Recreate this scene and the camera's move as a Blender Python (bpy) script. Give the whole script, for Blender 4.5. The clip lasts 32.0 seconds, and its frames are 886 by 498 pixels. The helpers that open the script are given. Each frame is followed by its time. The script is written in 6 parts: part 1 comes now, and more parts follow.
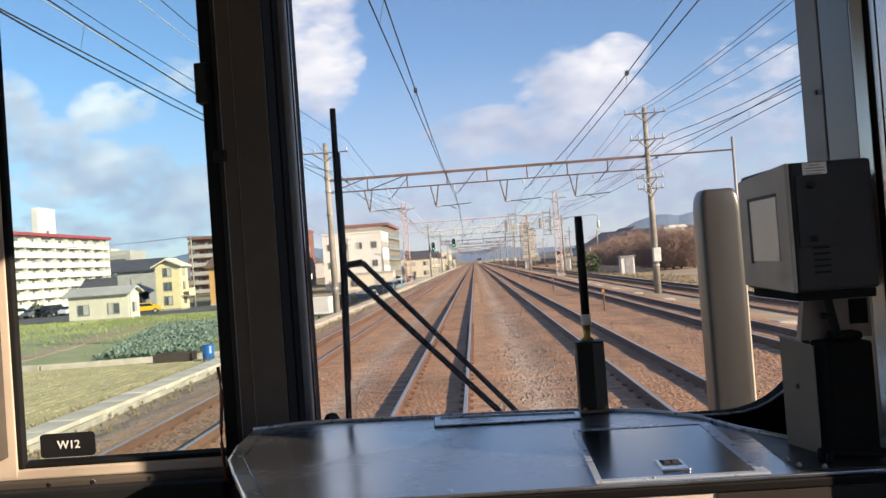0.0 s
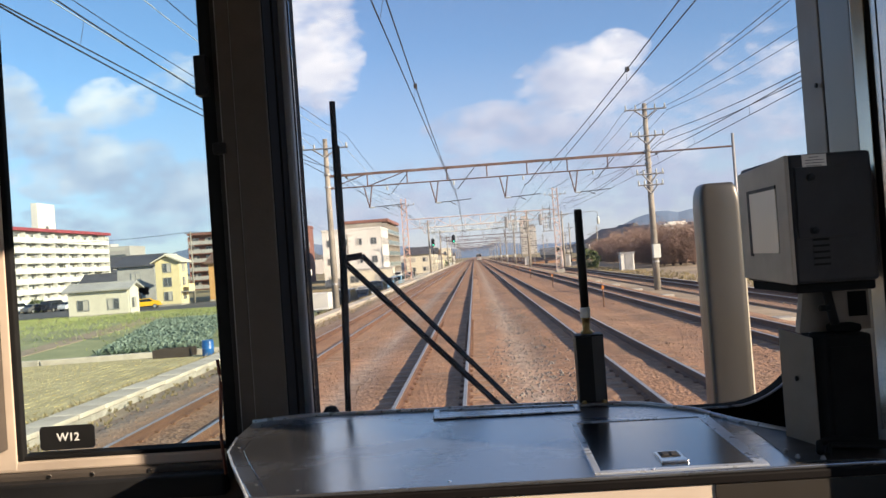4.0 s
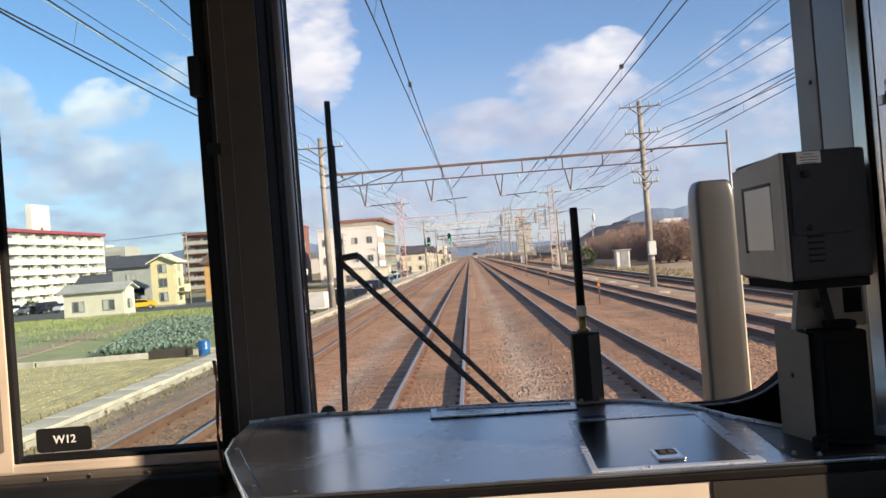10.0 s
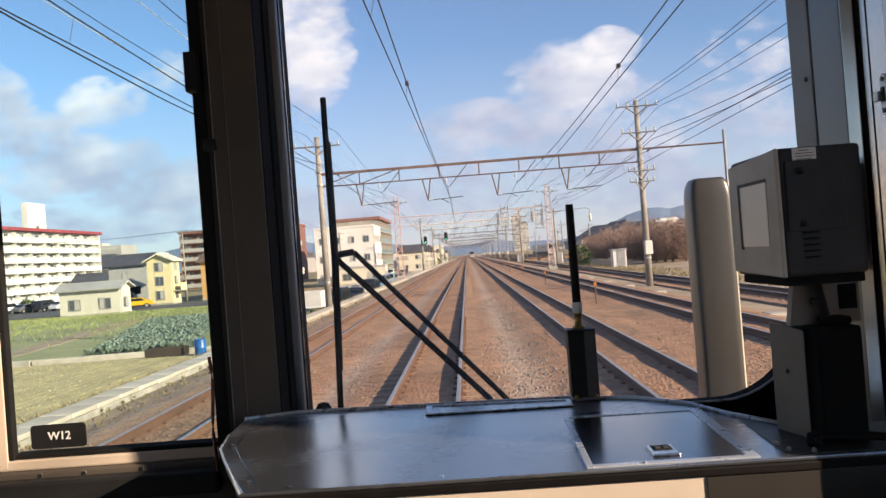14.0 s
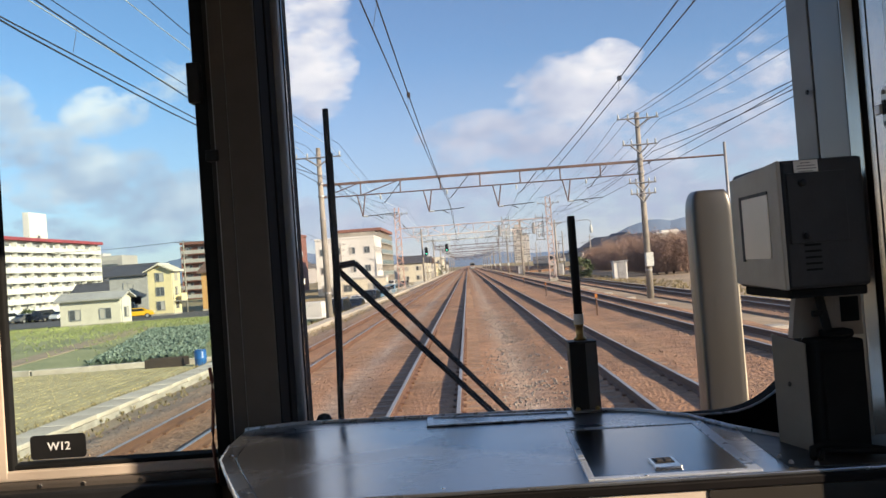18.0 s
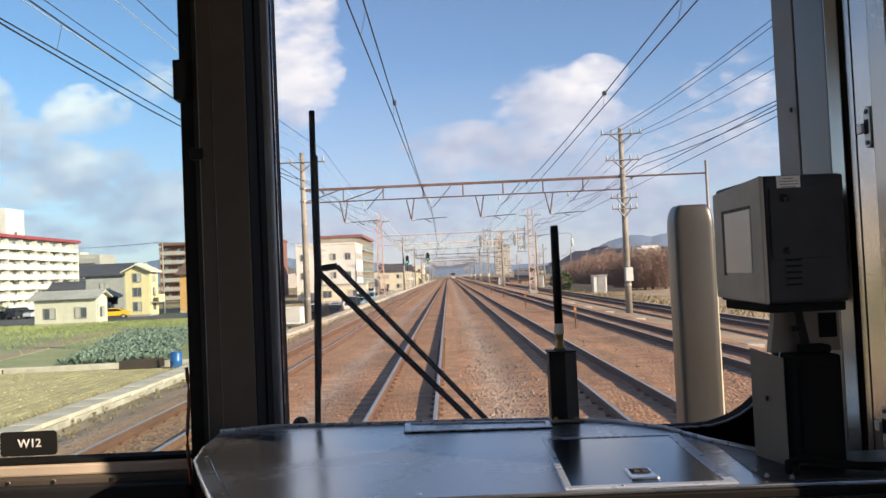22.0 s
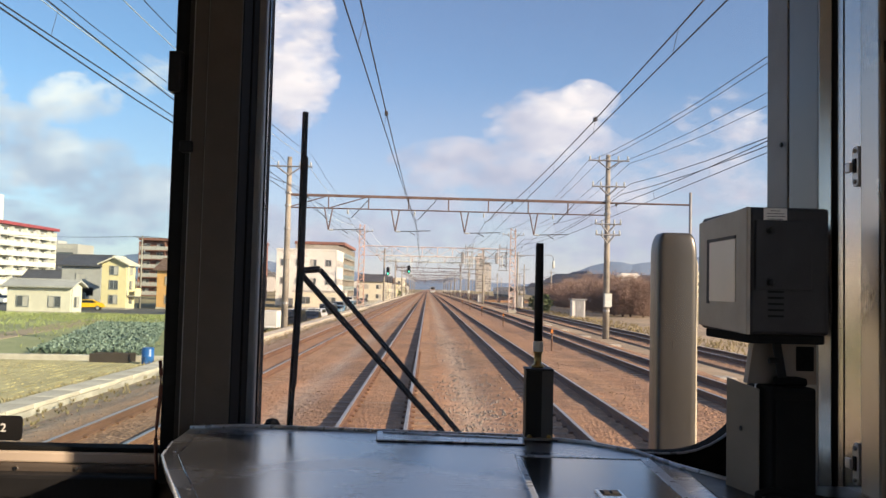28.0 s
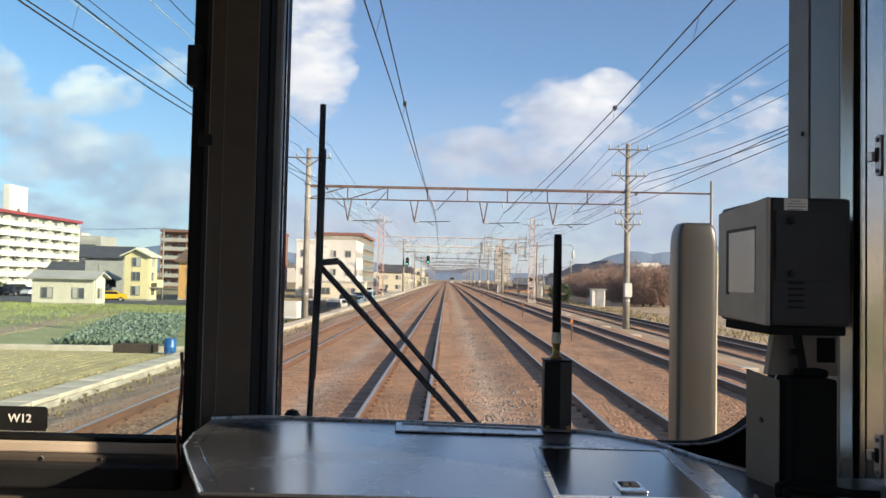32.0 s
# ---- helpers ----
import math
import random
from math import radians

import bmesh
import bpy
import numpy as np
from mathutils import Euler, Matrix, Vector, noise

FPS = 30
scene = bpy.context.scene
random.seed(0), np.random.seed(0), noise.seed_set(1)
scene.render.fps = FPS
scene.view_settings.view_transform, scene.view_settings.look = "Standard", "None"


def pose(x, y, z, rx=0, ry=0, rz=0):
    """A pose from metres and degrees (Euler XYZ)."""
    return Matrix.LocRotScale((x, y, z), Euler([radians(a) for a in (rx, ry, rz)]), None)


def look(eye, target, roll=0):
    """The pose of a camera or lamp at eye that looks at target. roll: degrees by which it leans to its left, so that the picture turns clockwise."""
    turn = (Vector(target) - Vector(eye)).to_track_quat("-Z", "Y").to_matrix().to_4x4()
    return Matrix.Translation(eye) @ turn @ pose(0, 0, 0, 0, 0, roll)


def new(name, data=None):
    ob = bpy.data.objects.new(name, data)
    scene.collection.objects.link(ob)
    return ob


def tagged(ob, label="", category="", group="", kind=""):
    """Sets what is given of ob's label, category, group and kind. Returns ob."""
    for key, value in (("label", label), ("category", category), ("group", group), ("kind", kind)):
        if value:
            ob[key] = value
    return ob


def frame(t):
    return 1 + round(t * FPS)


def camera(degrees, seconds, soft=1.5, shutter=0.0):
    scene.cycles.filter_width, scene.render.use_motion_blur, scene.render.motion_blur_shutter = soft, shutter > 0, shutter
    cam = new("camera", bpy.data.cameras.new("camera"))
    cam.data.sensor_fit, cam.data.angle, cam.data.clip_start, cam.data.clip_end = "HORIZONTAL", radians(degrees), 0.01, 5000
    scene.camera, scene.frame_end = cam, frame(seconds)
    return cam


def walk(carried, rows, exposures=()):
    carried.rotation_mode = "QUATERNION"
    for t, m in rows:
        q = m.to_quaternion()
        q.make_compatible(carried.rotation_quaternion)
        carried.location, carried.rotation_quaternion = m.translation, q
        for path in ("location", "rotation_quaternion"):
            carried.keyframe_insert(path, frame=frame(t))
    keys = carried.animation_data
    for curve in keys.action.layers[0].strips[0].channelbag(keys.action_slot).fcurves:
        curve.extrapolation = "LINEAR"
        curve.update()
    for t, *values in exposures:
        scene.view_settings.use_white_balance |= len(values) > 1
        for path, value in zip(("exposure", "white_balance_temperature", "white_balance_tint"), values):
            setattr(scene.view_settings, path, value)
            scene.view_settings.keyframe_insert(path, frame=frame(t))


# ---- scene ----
cam = camera(57.5, 32.0)
PATH = [
    (0, (0.827, 0.29, 2.175), (0.752, 2.288, 2.209), -4.2),
    (0.5, (0.829, 0.29, 2.169), (0.748, 2.288, 2.211), -4.1),
    (1, (0.827, 0.29, 2.169), (0.748, 2.288, 2.209), -4.0),
    (1.5, (0.827, 0.289, 2.168), (0.747, 2.287, 2.206), -4.0),
    (2, (0.826, 0.288, 2.167), (0.746, 2.286, 2.204), -4.1),
    (2.5, (0.828, 0.29, 2.168), (0.747, 2.288, 2.2), -4.1),
    (3, (0.828, 0.29, 2.168), (0.749, 2.289, 2.197), -4.1),
    (3.5, (0.827, 0.29, 2.17), (0.751, 2.288, 2.195), -4.1),
    (5.5, (0.827, 0.291, 2.17), (0.753, 2.29, 2.194), -4.1),
    (6, (0.828, 0.29, 2.167), (0.758, 2.289, 2.194), -4.2),
    (6.5, (0.828, 0.29, 2.172), (0.761, 2.289, 2.187), -4.3),
    (7, (0.829, 0.291, 2.169), (0.763, 2.29, 2.188), -4.4),
    (7.5, (0.828, 0.291, 2.171), (0.763, 2.289, 2.184), -4.4),
    (8, (0.828, 0.291, 2.169), (0.763, 2.29, 2.186), -4.4),
    (8.5, (0.829, 0.292, 2.169), (0.766, 2.291, 2.188), -4.4),
    (9, (0.825, 0.29, 2.164), (0.767, 2.289, 2.195), -4.4),
    (9.5, (0.828, 0.29, 2.167), (0.764, 2.288, 2.193), -4.4),
    (10, (0.827, 0.29, 2.171), (0.762, 2.289, 2.191), -4.5),
    (10.5, (0.828, 0.292, 2.17), (0.762, 2.291, 2.192), -4.5),
    (11, (0.826, 0.29, 2.169), (0.763, 2.289, 2.194), -4.4),
    (11.5, (0.829, 0.292, 2.169), (0.763, 2.291, 2.191), -4.3),
    (12, (0.828, 0.291, 2.171), (0.767, 2.29, 2.185), -4.5),
    (12.5, (0.828, 0.292, 2.17), (0.768, 2.291, 2.18), -4.7),
    (13, (0.826, 0.291, 2.172), (0.769, 2.29, 2.175), -4.7),
    (13.5, (0.827, 0.289, 2.168), (0.771, 2.288, 2.182), -4.4),
    (14, (0.828, 0.291, 2.167), (0.771, 2.29, 2.184), -4.4),
    (14.5, (0.827, 0.29, 2.169), (0.769, 2.289, 2.184), -4.6),
    (16.5, (0.828, 0.29, 2.169), (0.758, 2.289, 2.197), -4.4),
    (17, (0.828, 0.291, 2.17), (0.759, 2.29, 2.2), -4.2),
    (17.5, (0.827, 0.292, 2.169), (0.762, 2.29, 2.203), -4.3),
    (18, (0.827, 0.291, 2.167), (0.77, 2.29, 2.212), -4.2),
    (18.5, (0.827, 0.29, 2.168), (0.77, 2.288, 2.215), -4.1),
    (19, (0.827, 0.289, 2.171), (0.766, 2.288, 2.214), -4.1),
    (19.5, (0.828, 0.29, 2.167), (0.759, 2.288, 2.218), -4.1),
    (20, (0.827, 0.29, 2.167), (0.755, 2.288, 2.215), -3.9),
    (20.5, (0.828, 0.29, 2.169), (0.755, 2.288, 2.208), -4.0),
    (21, (0.824, 0.287, 2.167), (0.775, 2.286, 2.228), -3.8),
    (21.5, (0.823, 0.291, 2.164), (0.801, 2.29, 2.217), -3.4),
    (22, (0.824, 0.293, 2.162), (0.815, 2.291, 2.227), -2.5),
    (22.5, (0.824, 0.299, 2.161), (0.851, 2.299, 2.186), -1.6),
    (23, (0.825, 0.303, 2.162), (0.913, 2.301, 2.169), -1.2),
    (23.5, (0.825, 0.305, 2.159), (0.925, 2.302, 2.166), -1.0),
    (24, (0.824, 0.297, 2.16), (0.925, 2.294, 2.201), -0.8),
    (24.5, (0.824, 0.297, 2.16), (0.908, 2.294, 2.222), -0.5),
    (25, (0.82, 0.294, 2.157), (0.875, 2.291, 2.245), 0.8),
    (25.5, (0.823, 0.295, 2.157), (0.86, 2.292, 2.255), 1.1),
    (27.5, (0.821, 0.294, 2.153), (0.87, 2.29, 2.272), 1.4),
    (28, (0.819, 0.295, 2.156), (0.855, 2.292, 2.256), 1.4),
    (28.5, (0.82, 0.295, 2.158), (0.853, 2.292, 2.256), 1.6),
    (29, (0.821, 0.297, 2.156), (0.857, 2.294, 2.253), 1.7),
    (29.5, (0.82, 0.298, 2.157), (0.861, 2.296, 2.243), 1.5),
    (30, (0.817, 0.296, 2.156), (0.862, 2.294, 2.235), 2.0),
    (30.5, (0.819, 0.292, 2.158), (0.861, 2.29, 2.235), 2.0),
    (31, (0.822, 0.291, 2.16), (0.829, 2.289, 2.238), 1.3),
    (31.5, (0.823, 0.293, 2.158), (0.813, 2.291, 2.239), 1.2),
    (32, (0.821, 0.294, 2.158), (0.81, 2.292, 2.233), 1.2),
]
walk(cam, [(t, look(eye, target, roll)) for t, eye, target, roll in PATH], ((0, 1.05, 6430, 13), (6, 1.06, 6400, 13), (12, 1.04, 6450, 14), (14.5, 1.05, 6550, 15), (17, 0.97, 6450, 12), (18, 0.98, 6430, 12), (19, 0.9, 6250, 8), (20, 1.06, 6600, 15), (21, 1.03, 6500, 13), (24, 1.08, 7000, 17), (25, 1.07, 7150, 18), (28, 1.07, 6850, 15), (30, 1.06, 6600, 13), (31, 1.1, 6750, 15), (32, 1.04, 6450, 9)))

# ---- world, sun and exposure ----
SUN_EL, SUN_AZ = radians(21), radians(-29)      # azimuth from +x towards -y
sun_way = Vector((math.cos(SUN_EL) * math.cos(SUN_AZ), math.cos(SUN_EL) * math.sin(SUN_AZ), math.sin(SUN_EL)))
sun = new("sun", bpy.data.lights.new("sun", "SUN"))
sun.data.energy, sun.data.angle, sun.data.color = 5.0, radians(0.53), (1.0, 0.82, 0.6)
sun.matrix_world = look(sun_way * 60, (0, 0, 0))


class Nodes:
    """A node tree with short calls."""

    def __init__(self, tree):
        self.t = tree
        tree.nodes.clear()

    def n(self, kind, **ins):
        node = self.t.nodes.new(kind)
        for key, value in ins.items():
            if key.startswith("i"):
                socket = node.inputs[int(key[1:])]
                if isinstance(value, bpy.types.NodeSocket):
                    self.t.links.new(value, socket)
                else:
                    socket.default_value = value
        return node

    def math(self, op, a, b=0.0, clamp=False):
        node = self.n("ShaderNodeMath", i0=a, i1=b)
        node.operation, node.use_clamp = op, clamp
        return node.outputs[0]

    def ramp(self, fac, *stops):
        node = self.n("ShaderNodeValToRGB", i0=fac)
        e = node.color_ramp.elements
        while len(e) < len(stops):
            e.new(0.5)
        for one, (p, c) in zip(e, stops):
            one.position = p
            one.color = (*c, 1) if len(c) == 3 else c
        return node.outputs[0]

    def noise(self, vec, scale, detail=4.0, rough=0.55):
        node = self.n("ShaderNodeTexNoise")
        node.inputs["Scale"].default_value, node.inputs["Detail"].default_value, node.inputs["Roughness"].default_value = scale, detail, rough
        if vec is not None:
            self.t.links.new(vec, node.inputs["Vector"])
        return node.outputs[0]

    def mix(self, fac, a, b, blend="MIX"):
        node = self.t.nodes.new("ShaderNodeMix")
        node.data_type, node.blend_type = "RGBA", blend
        for i, v in ((0, fac), (6, a), (7, b)):
            if isinstance(v, bpy.types.NodeSocket):
                self.t.links.new(v, node.inputs[i])
            else:
                node.inputs[i].default_value = v if i == 0 else (*v, 1)
        return node.outputs[2]


def make_world():
    world = bpy.data.worlds.new("sky")
    scene.world = world
    world.use_nodes = True
    g = Nodes(world.node_tree)
    way = g.n("ShaderNodeTexCoord").outputs["Generated"]
    sky = g.n("ShaderNodeTexSky")
    sky.sky_type, sky.sun_disc = "NISHITA", False
    sky.sun_elevation, sky.sun_rotation = SUN_EL, radians(90) - SUN_AZ
    sky.air_density, sky.dust_density, sky.ozone_density = 1.0, 0.1, 4.5
    blue = g.n("ShaderNodeVectorMath", i0=sky.outputs[0])
    blue.operation = "SCALE"
    blue.inputs[3].default_value = SKY
    sep = g.n("ShaderNodeSeparateXYZ", i0=way)
    ahead = g.math("MAXIMUM", sep.outputs[1], 0.05)
    u, v = g.math("DIVIDE", sep.outputs[0], ahead), g.math("DIVIDE", sep.outputs[2], ahead)
    flat = g.n("ShaderNodeCombineXYZ", i0=u, i1=g.math("MULTIPLY", v, 1.7)).outputs[0]
    billow = g.noise(flat, 9.0, 8.0, 0.58)
    fine = g.noise(flat, 30.0, 6.0, 0.6)
    total, shade = None, None
    # cumulus heaps: place and half size as slopes, and how dense
    for cu, cv, su, sv, dense in ((0.15, 0.205, 0.09, 0.05, 1.0), (0.195, 0.235, 0.045, 0.032, 0.9), (0.055, 0.155, 0.11, 0.036, 1.0), (-0.175, 0.29, 0.06, 0.1, 1.0),
                                  (-0.585, 0.225, 0.06, 0.06, 1.0), (-0.53, 0.185, 0.06, 0.035, 0.9), (-0.63, 0.3, 0.05, 0.03, 0.7), (-0.47, 0.145, 0.11, 0.045, 1.0), (-0.38, 0.11, 0.12, 0.04, 1.0), (-0.44, 0.225, 0.06, 0.035, 0.6), (-0.36, 0.26, 0.05, 0.03, 0.5), (0.4, 0.15, 0.14, 0.045, 0.5),
                                  (0.17, 0.105, 0.12, 0.045, 0.75), (-0.12, 0.07, 0.2, 0.035, 0.6), (0.3, 0.06, 0.2, 0.035, 0.75), (-0.5, 0.07, 0.25, 0.03, 0.6),
                                  (0.33, 0.2, 0.13, 0.07, 0.28), (0.24, 0.13, 0.22, 0.06, 0.5), (-0.02, 0.1, 0.1, 0.03, 0.5)):
        a = g.math("POWER", g.math("ABSOLUTE", g.math("DIVIDE", g.math("SUBTRACT", u, cu), su)), 2.0)
        b = g.math("POWER", g.math("ABSOLUTE", g.math("DIVIDE", g.math("SUBTRACT", v, cv), sv)), 2.0)
        heap = g.math("MULTIPLY", g.math("SUBTRACT", 1.25, g.math("ADD", a, b), True), dense)
        total = heap if total is None else g.math("MAXIMUM", total, heap)
    rough = g.math("ADD", g.math("MULTIPLY", g.math("SUBTRACT", billow, 0.5), 2.9), g.math("MULTIPLY", g.math("SUBTRACT", fine, 0.5), 1.7))
    body = g.math("ADD", total, rough)
    body = g.math("MULTIPLY", body, g.math("MULTIPLY", total, 4.0, True))
    mask = g.ramp(body, (0.12, (0, 0, 0)), (0.5, (0.55, 0.55, 0.55)), (1.0, (1, 1, 1)))
    # the rest of the dome has loose cloud of the same kind
    high = g.n("ShaderNodeVectorMath", i0=way)
    high.operation = "SCALE"
    high.inputs[3].default_value = 2.2
    loose = g.ramp(g.noise(high.outputs[0], 1.6, 7.0, 0.6), (0.5, (0, 0, 0)), (0.68, (1, 1, 1)))
    behind = g.math("MULTIPLY", sep.outputs[1], -6.0, True)
    mask = g.math("ADD", g.math("MULTIPLY", mask, 0.93), g.math("MULTIPLY", g.math("MULTIPLY", loose, behind), 0.7), True)
    # lit from the right: brighter where the cloud thickens, greyer below
    off = g.n("ShaderNodeCombineXYZ", i0=g.math("ADD", u, -0.02), i1=g.math("MULTIPLY", g.math("ADD", v, -0.02), 1.7)).outputs[0]
    light = g.math("ADD", g.math("MULTIPLY", g.math("SUBTRACT", g.noise(off, 9.0, 3.0), 0.42), 2.2), g.math("MULTIPLY", g.math("SUBTRACT", v, 0.13), 3.0), True)
    white = g.ramp(light, (0.0, (0.25, 0.28, 0.36)), (0.42, (0.36, 0.375, 0.43)), (0.85, (0.53, 0.515, 0.515)))
    haze = g.math("MULTIPLY", g.math("SUBTRACT", 0.26, v, True), 2.7, True)
    veil = g.mix(0.05, blue.outputs[0], (0.36, 0.33, 0.4))
    low = g.mix(haze, veil, (0.285, 0.29, 0.36))
    both = g.mix(mask, low, white)
    back = g.n("ShaderNodeBackground", i0=both, i1=1.0)
    g.n("ShaderNodeOutputWorld", i0=back.outputs[0])


SKY = 0.084
make_world()

# ---- materials ----
def mat(name, a, b=None, scale=6.0, rough=0.7, metal=0.0, bump=0.0, bump_scale=None, stain=0.25, stain_scale=0.6, vary=0.0, spec=0.5, detail=4.0, stretch=None, coat=0.0):
    """Two-scale painted or mineral surface: a to b by fine noise, darker stains by broad noise."""
    m = bpy.data.materials.new(name)
    m.use_nodes = True
    g = Nodes(m.node_tree)
    place = g.n("ShaderNodeTexCoord").outputs["Object"]
    if stretch:
        mp = g.n("ShaderNodeMapping", i0=place)
        mp.inputs["Scale"].default_value = stretch
        place = mp.outputs[0]
    b = b or tuple(c * 0.8 for c in a)
    fine = g.noise(place, scale, detail)
    col = g.mix(g.ramp(fine, (0.3, (0, 0, 0)), (0.7, (1, 1, 1))), a, b)
    if stain:
        wide = g.ramp(g.noise(place, stain_scale, 3.0), (0.35, (1 - stain,) * 3), (0.65, (1, 1, 1)))
        col = g.mix(1.0, col, wide, "MULTIPLY")
    if vary:
        rnd = g.n("ShaderNodeObjectInfo").outputs["Random"]
        col = g.mix(1.0, col, g.ramp(rnd, (0.0, (1 - vary,) * 3), (1.0, (1 + vary * 0.3,) * 3)), "MULTIPLY")
    p = g.n("ShaderNodeBsdfPrincipled")
    g.t.links.new(col, p.inputs["Base Color"])
    rr = g.ramp(fine, (0.2, (max(rough - 0.1, 0.03),) * 3), (0.8, (min(rough + 0.1, 1.0),) * 3))
    g.t.links.new(rr, p.inputs["Roughness"])
    p.inputs["Metallic"].default_value, p.inputs["Specular IOR Level"].default_value, p.inputs["Coat Weight"].default_value = metal, spec, coat
    if bump:
        bm_ = g.n("ShaderNodeBump")
        bm_.inputs["Strength"].default_value, bm_.inputs["Distance"].default_value = bump, 0.02
        g.t.links.new(g.noise(place, bump_scale or scale * 2, 5.0), bm_.inputs["Height"])
        g.t.links.new(bm_.outputs[0], p.inputs["Normal"])
    g.n("ShaderNodeOutputMaterial", i0=p.outputs[0])
    return m


def glass_mat(name, tint=(1, 1, 1), gloss=0.06, rough=0.02, dust=0.0):
    m = bpy.data.materials.new(name)
    m.use_nodes = True
    g = Nodes(m.node_tree)
    clear = g.n("ShaderNodeBsdfTransparent", i0=(*tint, 1))
    shine = g.n("ShaderNodeBsdfGlossy")
    shine.inputs["Roughness"].default_value = rough
    lw = g.n("ShaderNodeLayerWeight")
    lw.inputs[0].default_value = 0.12
    fac = g.math("ADD", g.math("MULTIPLY", lw.outputs[0], 0.5), gloss * 0.3, True)
    both = g.n("ShaderNodeMixShader", i0=fac, i1=clear.outputs[0], i2=shine.outputs[0])
    if dust:
        # a thin film of dust and wiped smears
        place = g.n("ShaderNodeTexCoord").outputs["Object"]
        film = g.n("ShaderNodeBsdfTranslucent", i0=(0.85, 0.85, 0.85, 1))
        much = g.ramp(g.noise(place, 5.0, 7.0, 0.65), (0.3, (dust * 0.4,) * 3), (0.75, (dust * 1.9,) * 3))
        both = g.n("ShaderNodeMixShader", i0=much, i1=both.outputs[0], i2=film.outputs[0])
    g.n("ShaderNodeOutputMaterial", i0=both.outputs[0])
    return m


def glow(name, colour, power):
    m = bpy.data.materials.new(name)
    m.use_nodes = True
    g = Nodes(m.node_tree)
    e = g.n("ShaderNodeEmission", i0=(*colour, 1), i1=power)
    g.n("ShaderNodeOutputMaterial", i0=e.outputs[0])
    return m


def ballast_mat(name, dark, light, rust):
    """Broken stone: cells of differing tone, with rust dust drifted over them."""
    m = bpy.data.materials.new(name)
    m.use_nodes = True
    g = Nodes(m.node_tree)
    place = g.n("ShaderNodeTexCoord").outputs["Object"]
    v = g.n("ShaderNodeTexVoronoi", i0=place)
    v.inputs["Scale"].default_value = 15.0
    sep = g.n("ShaderNodeSeparateColor", i0=v.outputs["Color"])
    col = g.mix(sep.outputs[0], dark, light)
    drift = g.n("ShaderNodeMapping", i0=place)
    drift.inputs["Scale"].default_value = (1.0, 0.12, 1.0)
    col = g.mix(g.ramp(g.noise(drift.outputs[0], 1.1, 5.0), (0.3, (0.25,) * 3), (0.58, (0.85,) * 3)), col, rust)
    col = g.mix(1.0, col, g.ramp(g.noise(place, 0.35, 3.0), (0.35, (0.72,) * 3), (0.65, (1.1,) * 3)), "MULTIPLY")
    # clean grey stone lies in strips between the tracks
    xs = g.n("ShaderNodeSeparateXYZ", i0=place).outputs[0]
    strip = None
    for c, w in ((1.75, 0.55), (-1.75, 0.5)):
        one = g.math("SUBTRACT", 1.0, g.math("DIVIDE", g.math("ABSOLUTE", g.math("SUBTRACT", xs, c)), w), True)
        strip = one if strip is None else g.math("MAXIMUM", strip, one)
    strip = g.math("MULTIPLY", strip, g.math("MULTIPLY", g.noise(drift.outputs[0], 2.3, 5.0), 1.0), True)
    col = g.mix(strip, col, g.mix(sep.outputs[1], (0.24, 0.2, 0.16), (0.48, 0.42, 0.35)))
    # dusty earth has mixed into the outer shoulder
    dust = g.math("SUBTRACT", 1.2, g.math("DIVIDE", g.math("ABSOLUTE", g.math("ADD", xs, 5.4)), 0.7), True)
    dust = g.math("MULTIPLY", dust, g.math("ADD", g.noise(place, 1.3, 5.0), 0.25), True)
    col = g.mix(dust, col, (0.42, 0.3, 0.195))
    # the stones tell apart at a larger scale too
    clump = g.n("ShaderNodeTexVoronoi", i0=place)
    clump.inputs["Scale"].default_value = 5.5
    tone = g.n("ShaderNodeSeparateColor", i0=clump.outputs["Color"]).outputs[0]
    col = g.mix(1.0, col, g.ramp(tone, (0.0, (0.78,) * 3), (1.0, (1.16,) * 3)), "MULTIPLY")
    p = g.n("ShaderNodeBsdfPrincipled")
    g.t.links.new(col, p.inputs["Base Color"])
    p.inputs["Roughness"].default_value = 0.9
    b = g.n("ShaderNodeBump")
    b.inputs["Strength"].default_value, b.inputs["Distance"].default_value = 0.7, 0.035
    g.t.links.new(v.outputs["Distance"], b.inputs["Height"])
    g.t.links.new(b.outputs[0], p.inputs["Normal"])
    g.n("ShaderNodeOutputMaterial", i0=p.outputs[0])
    return m


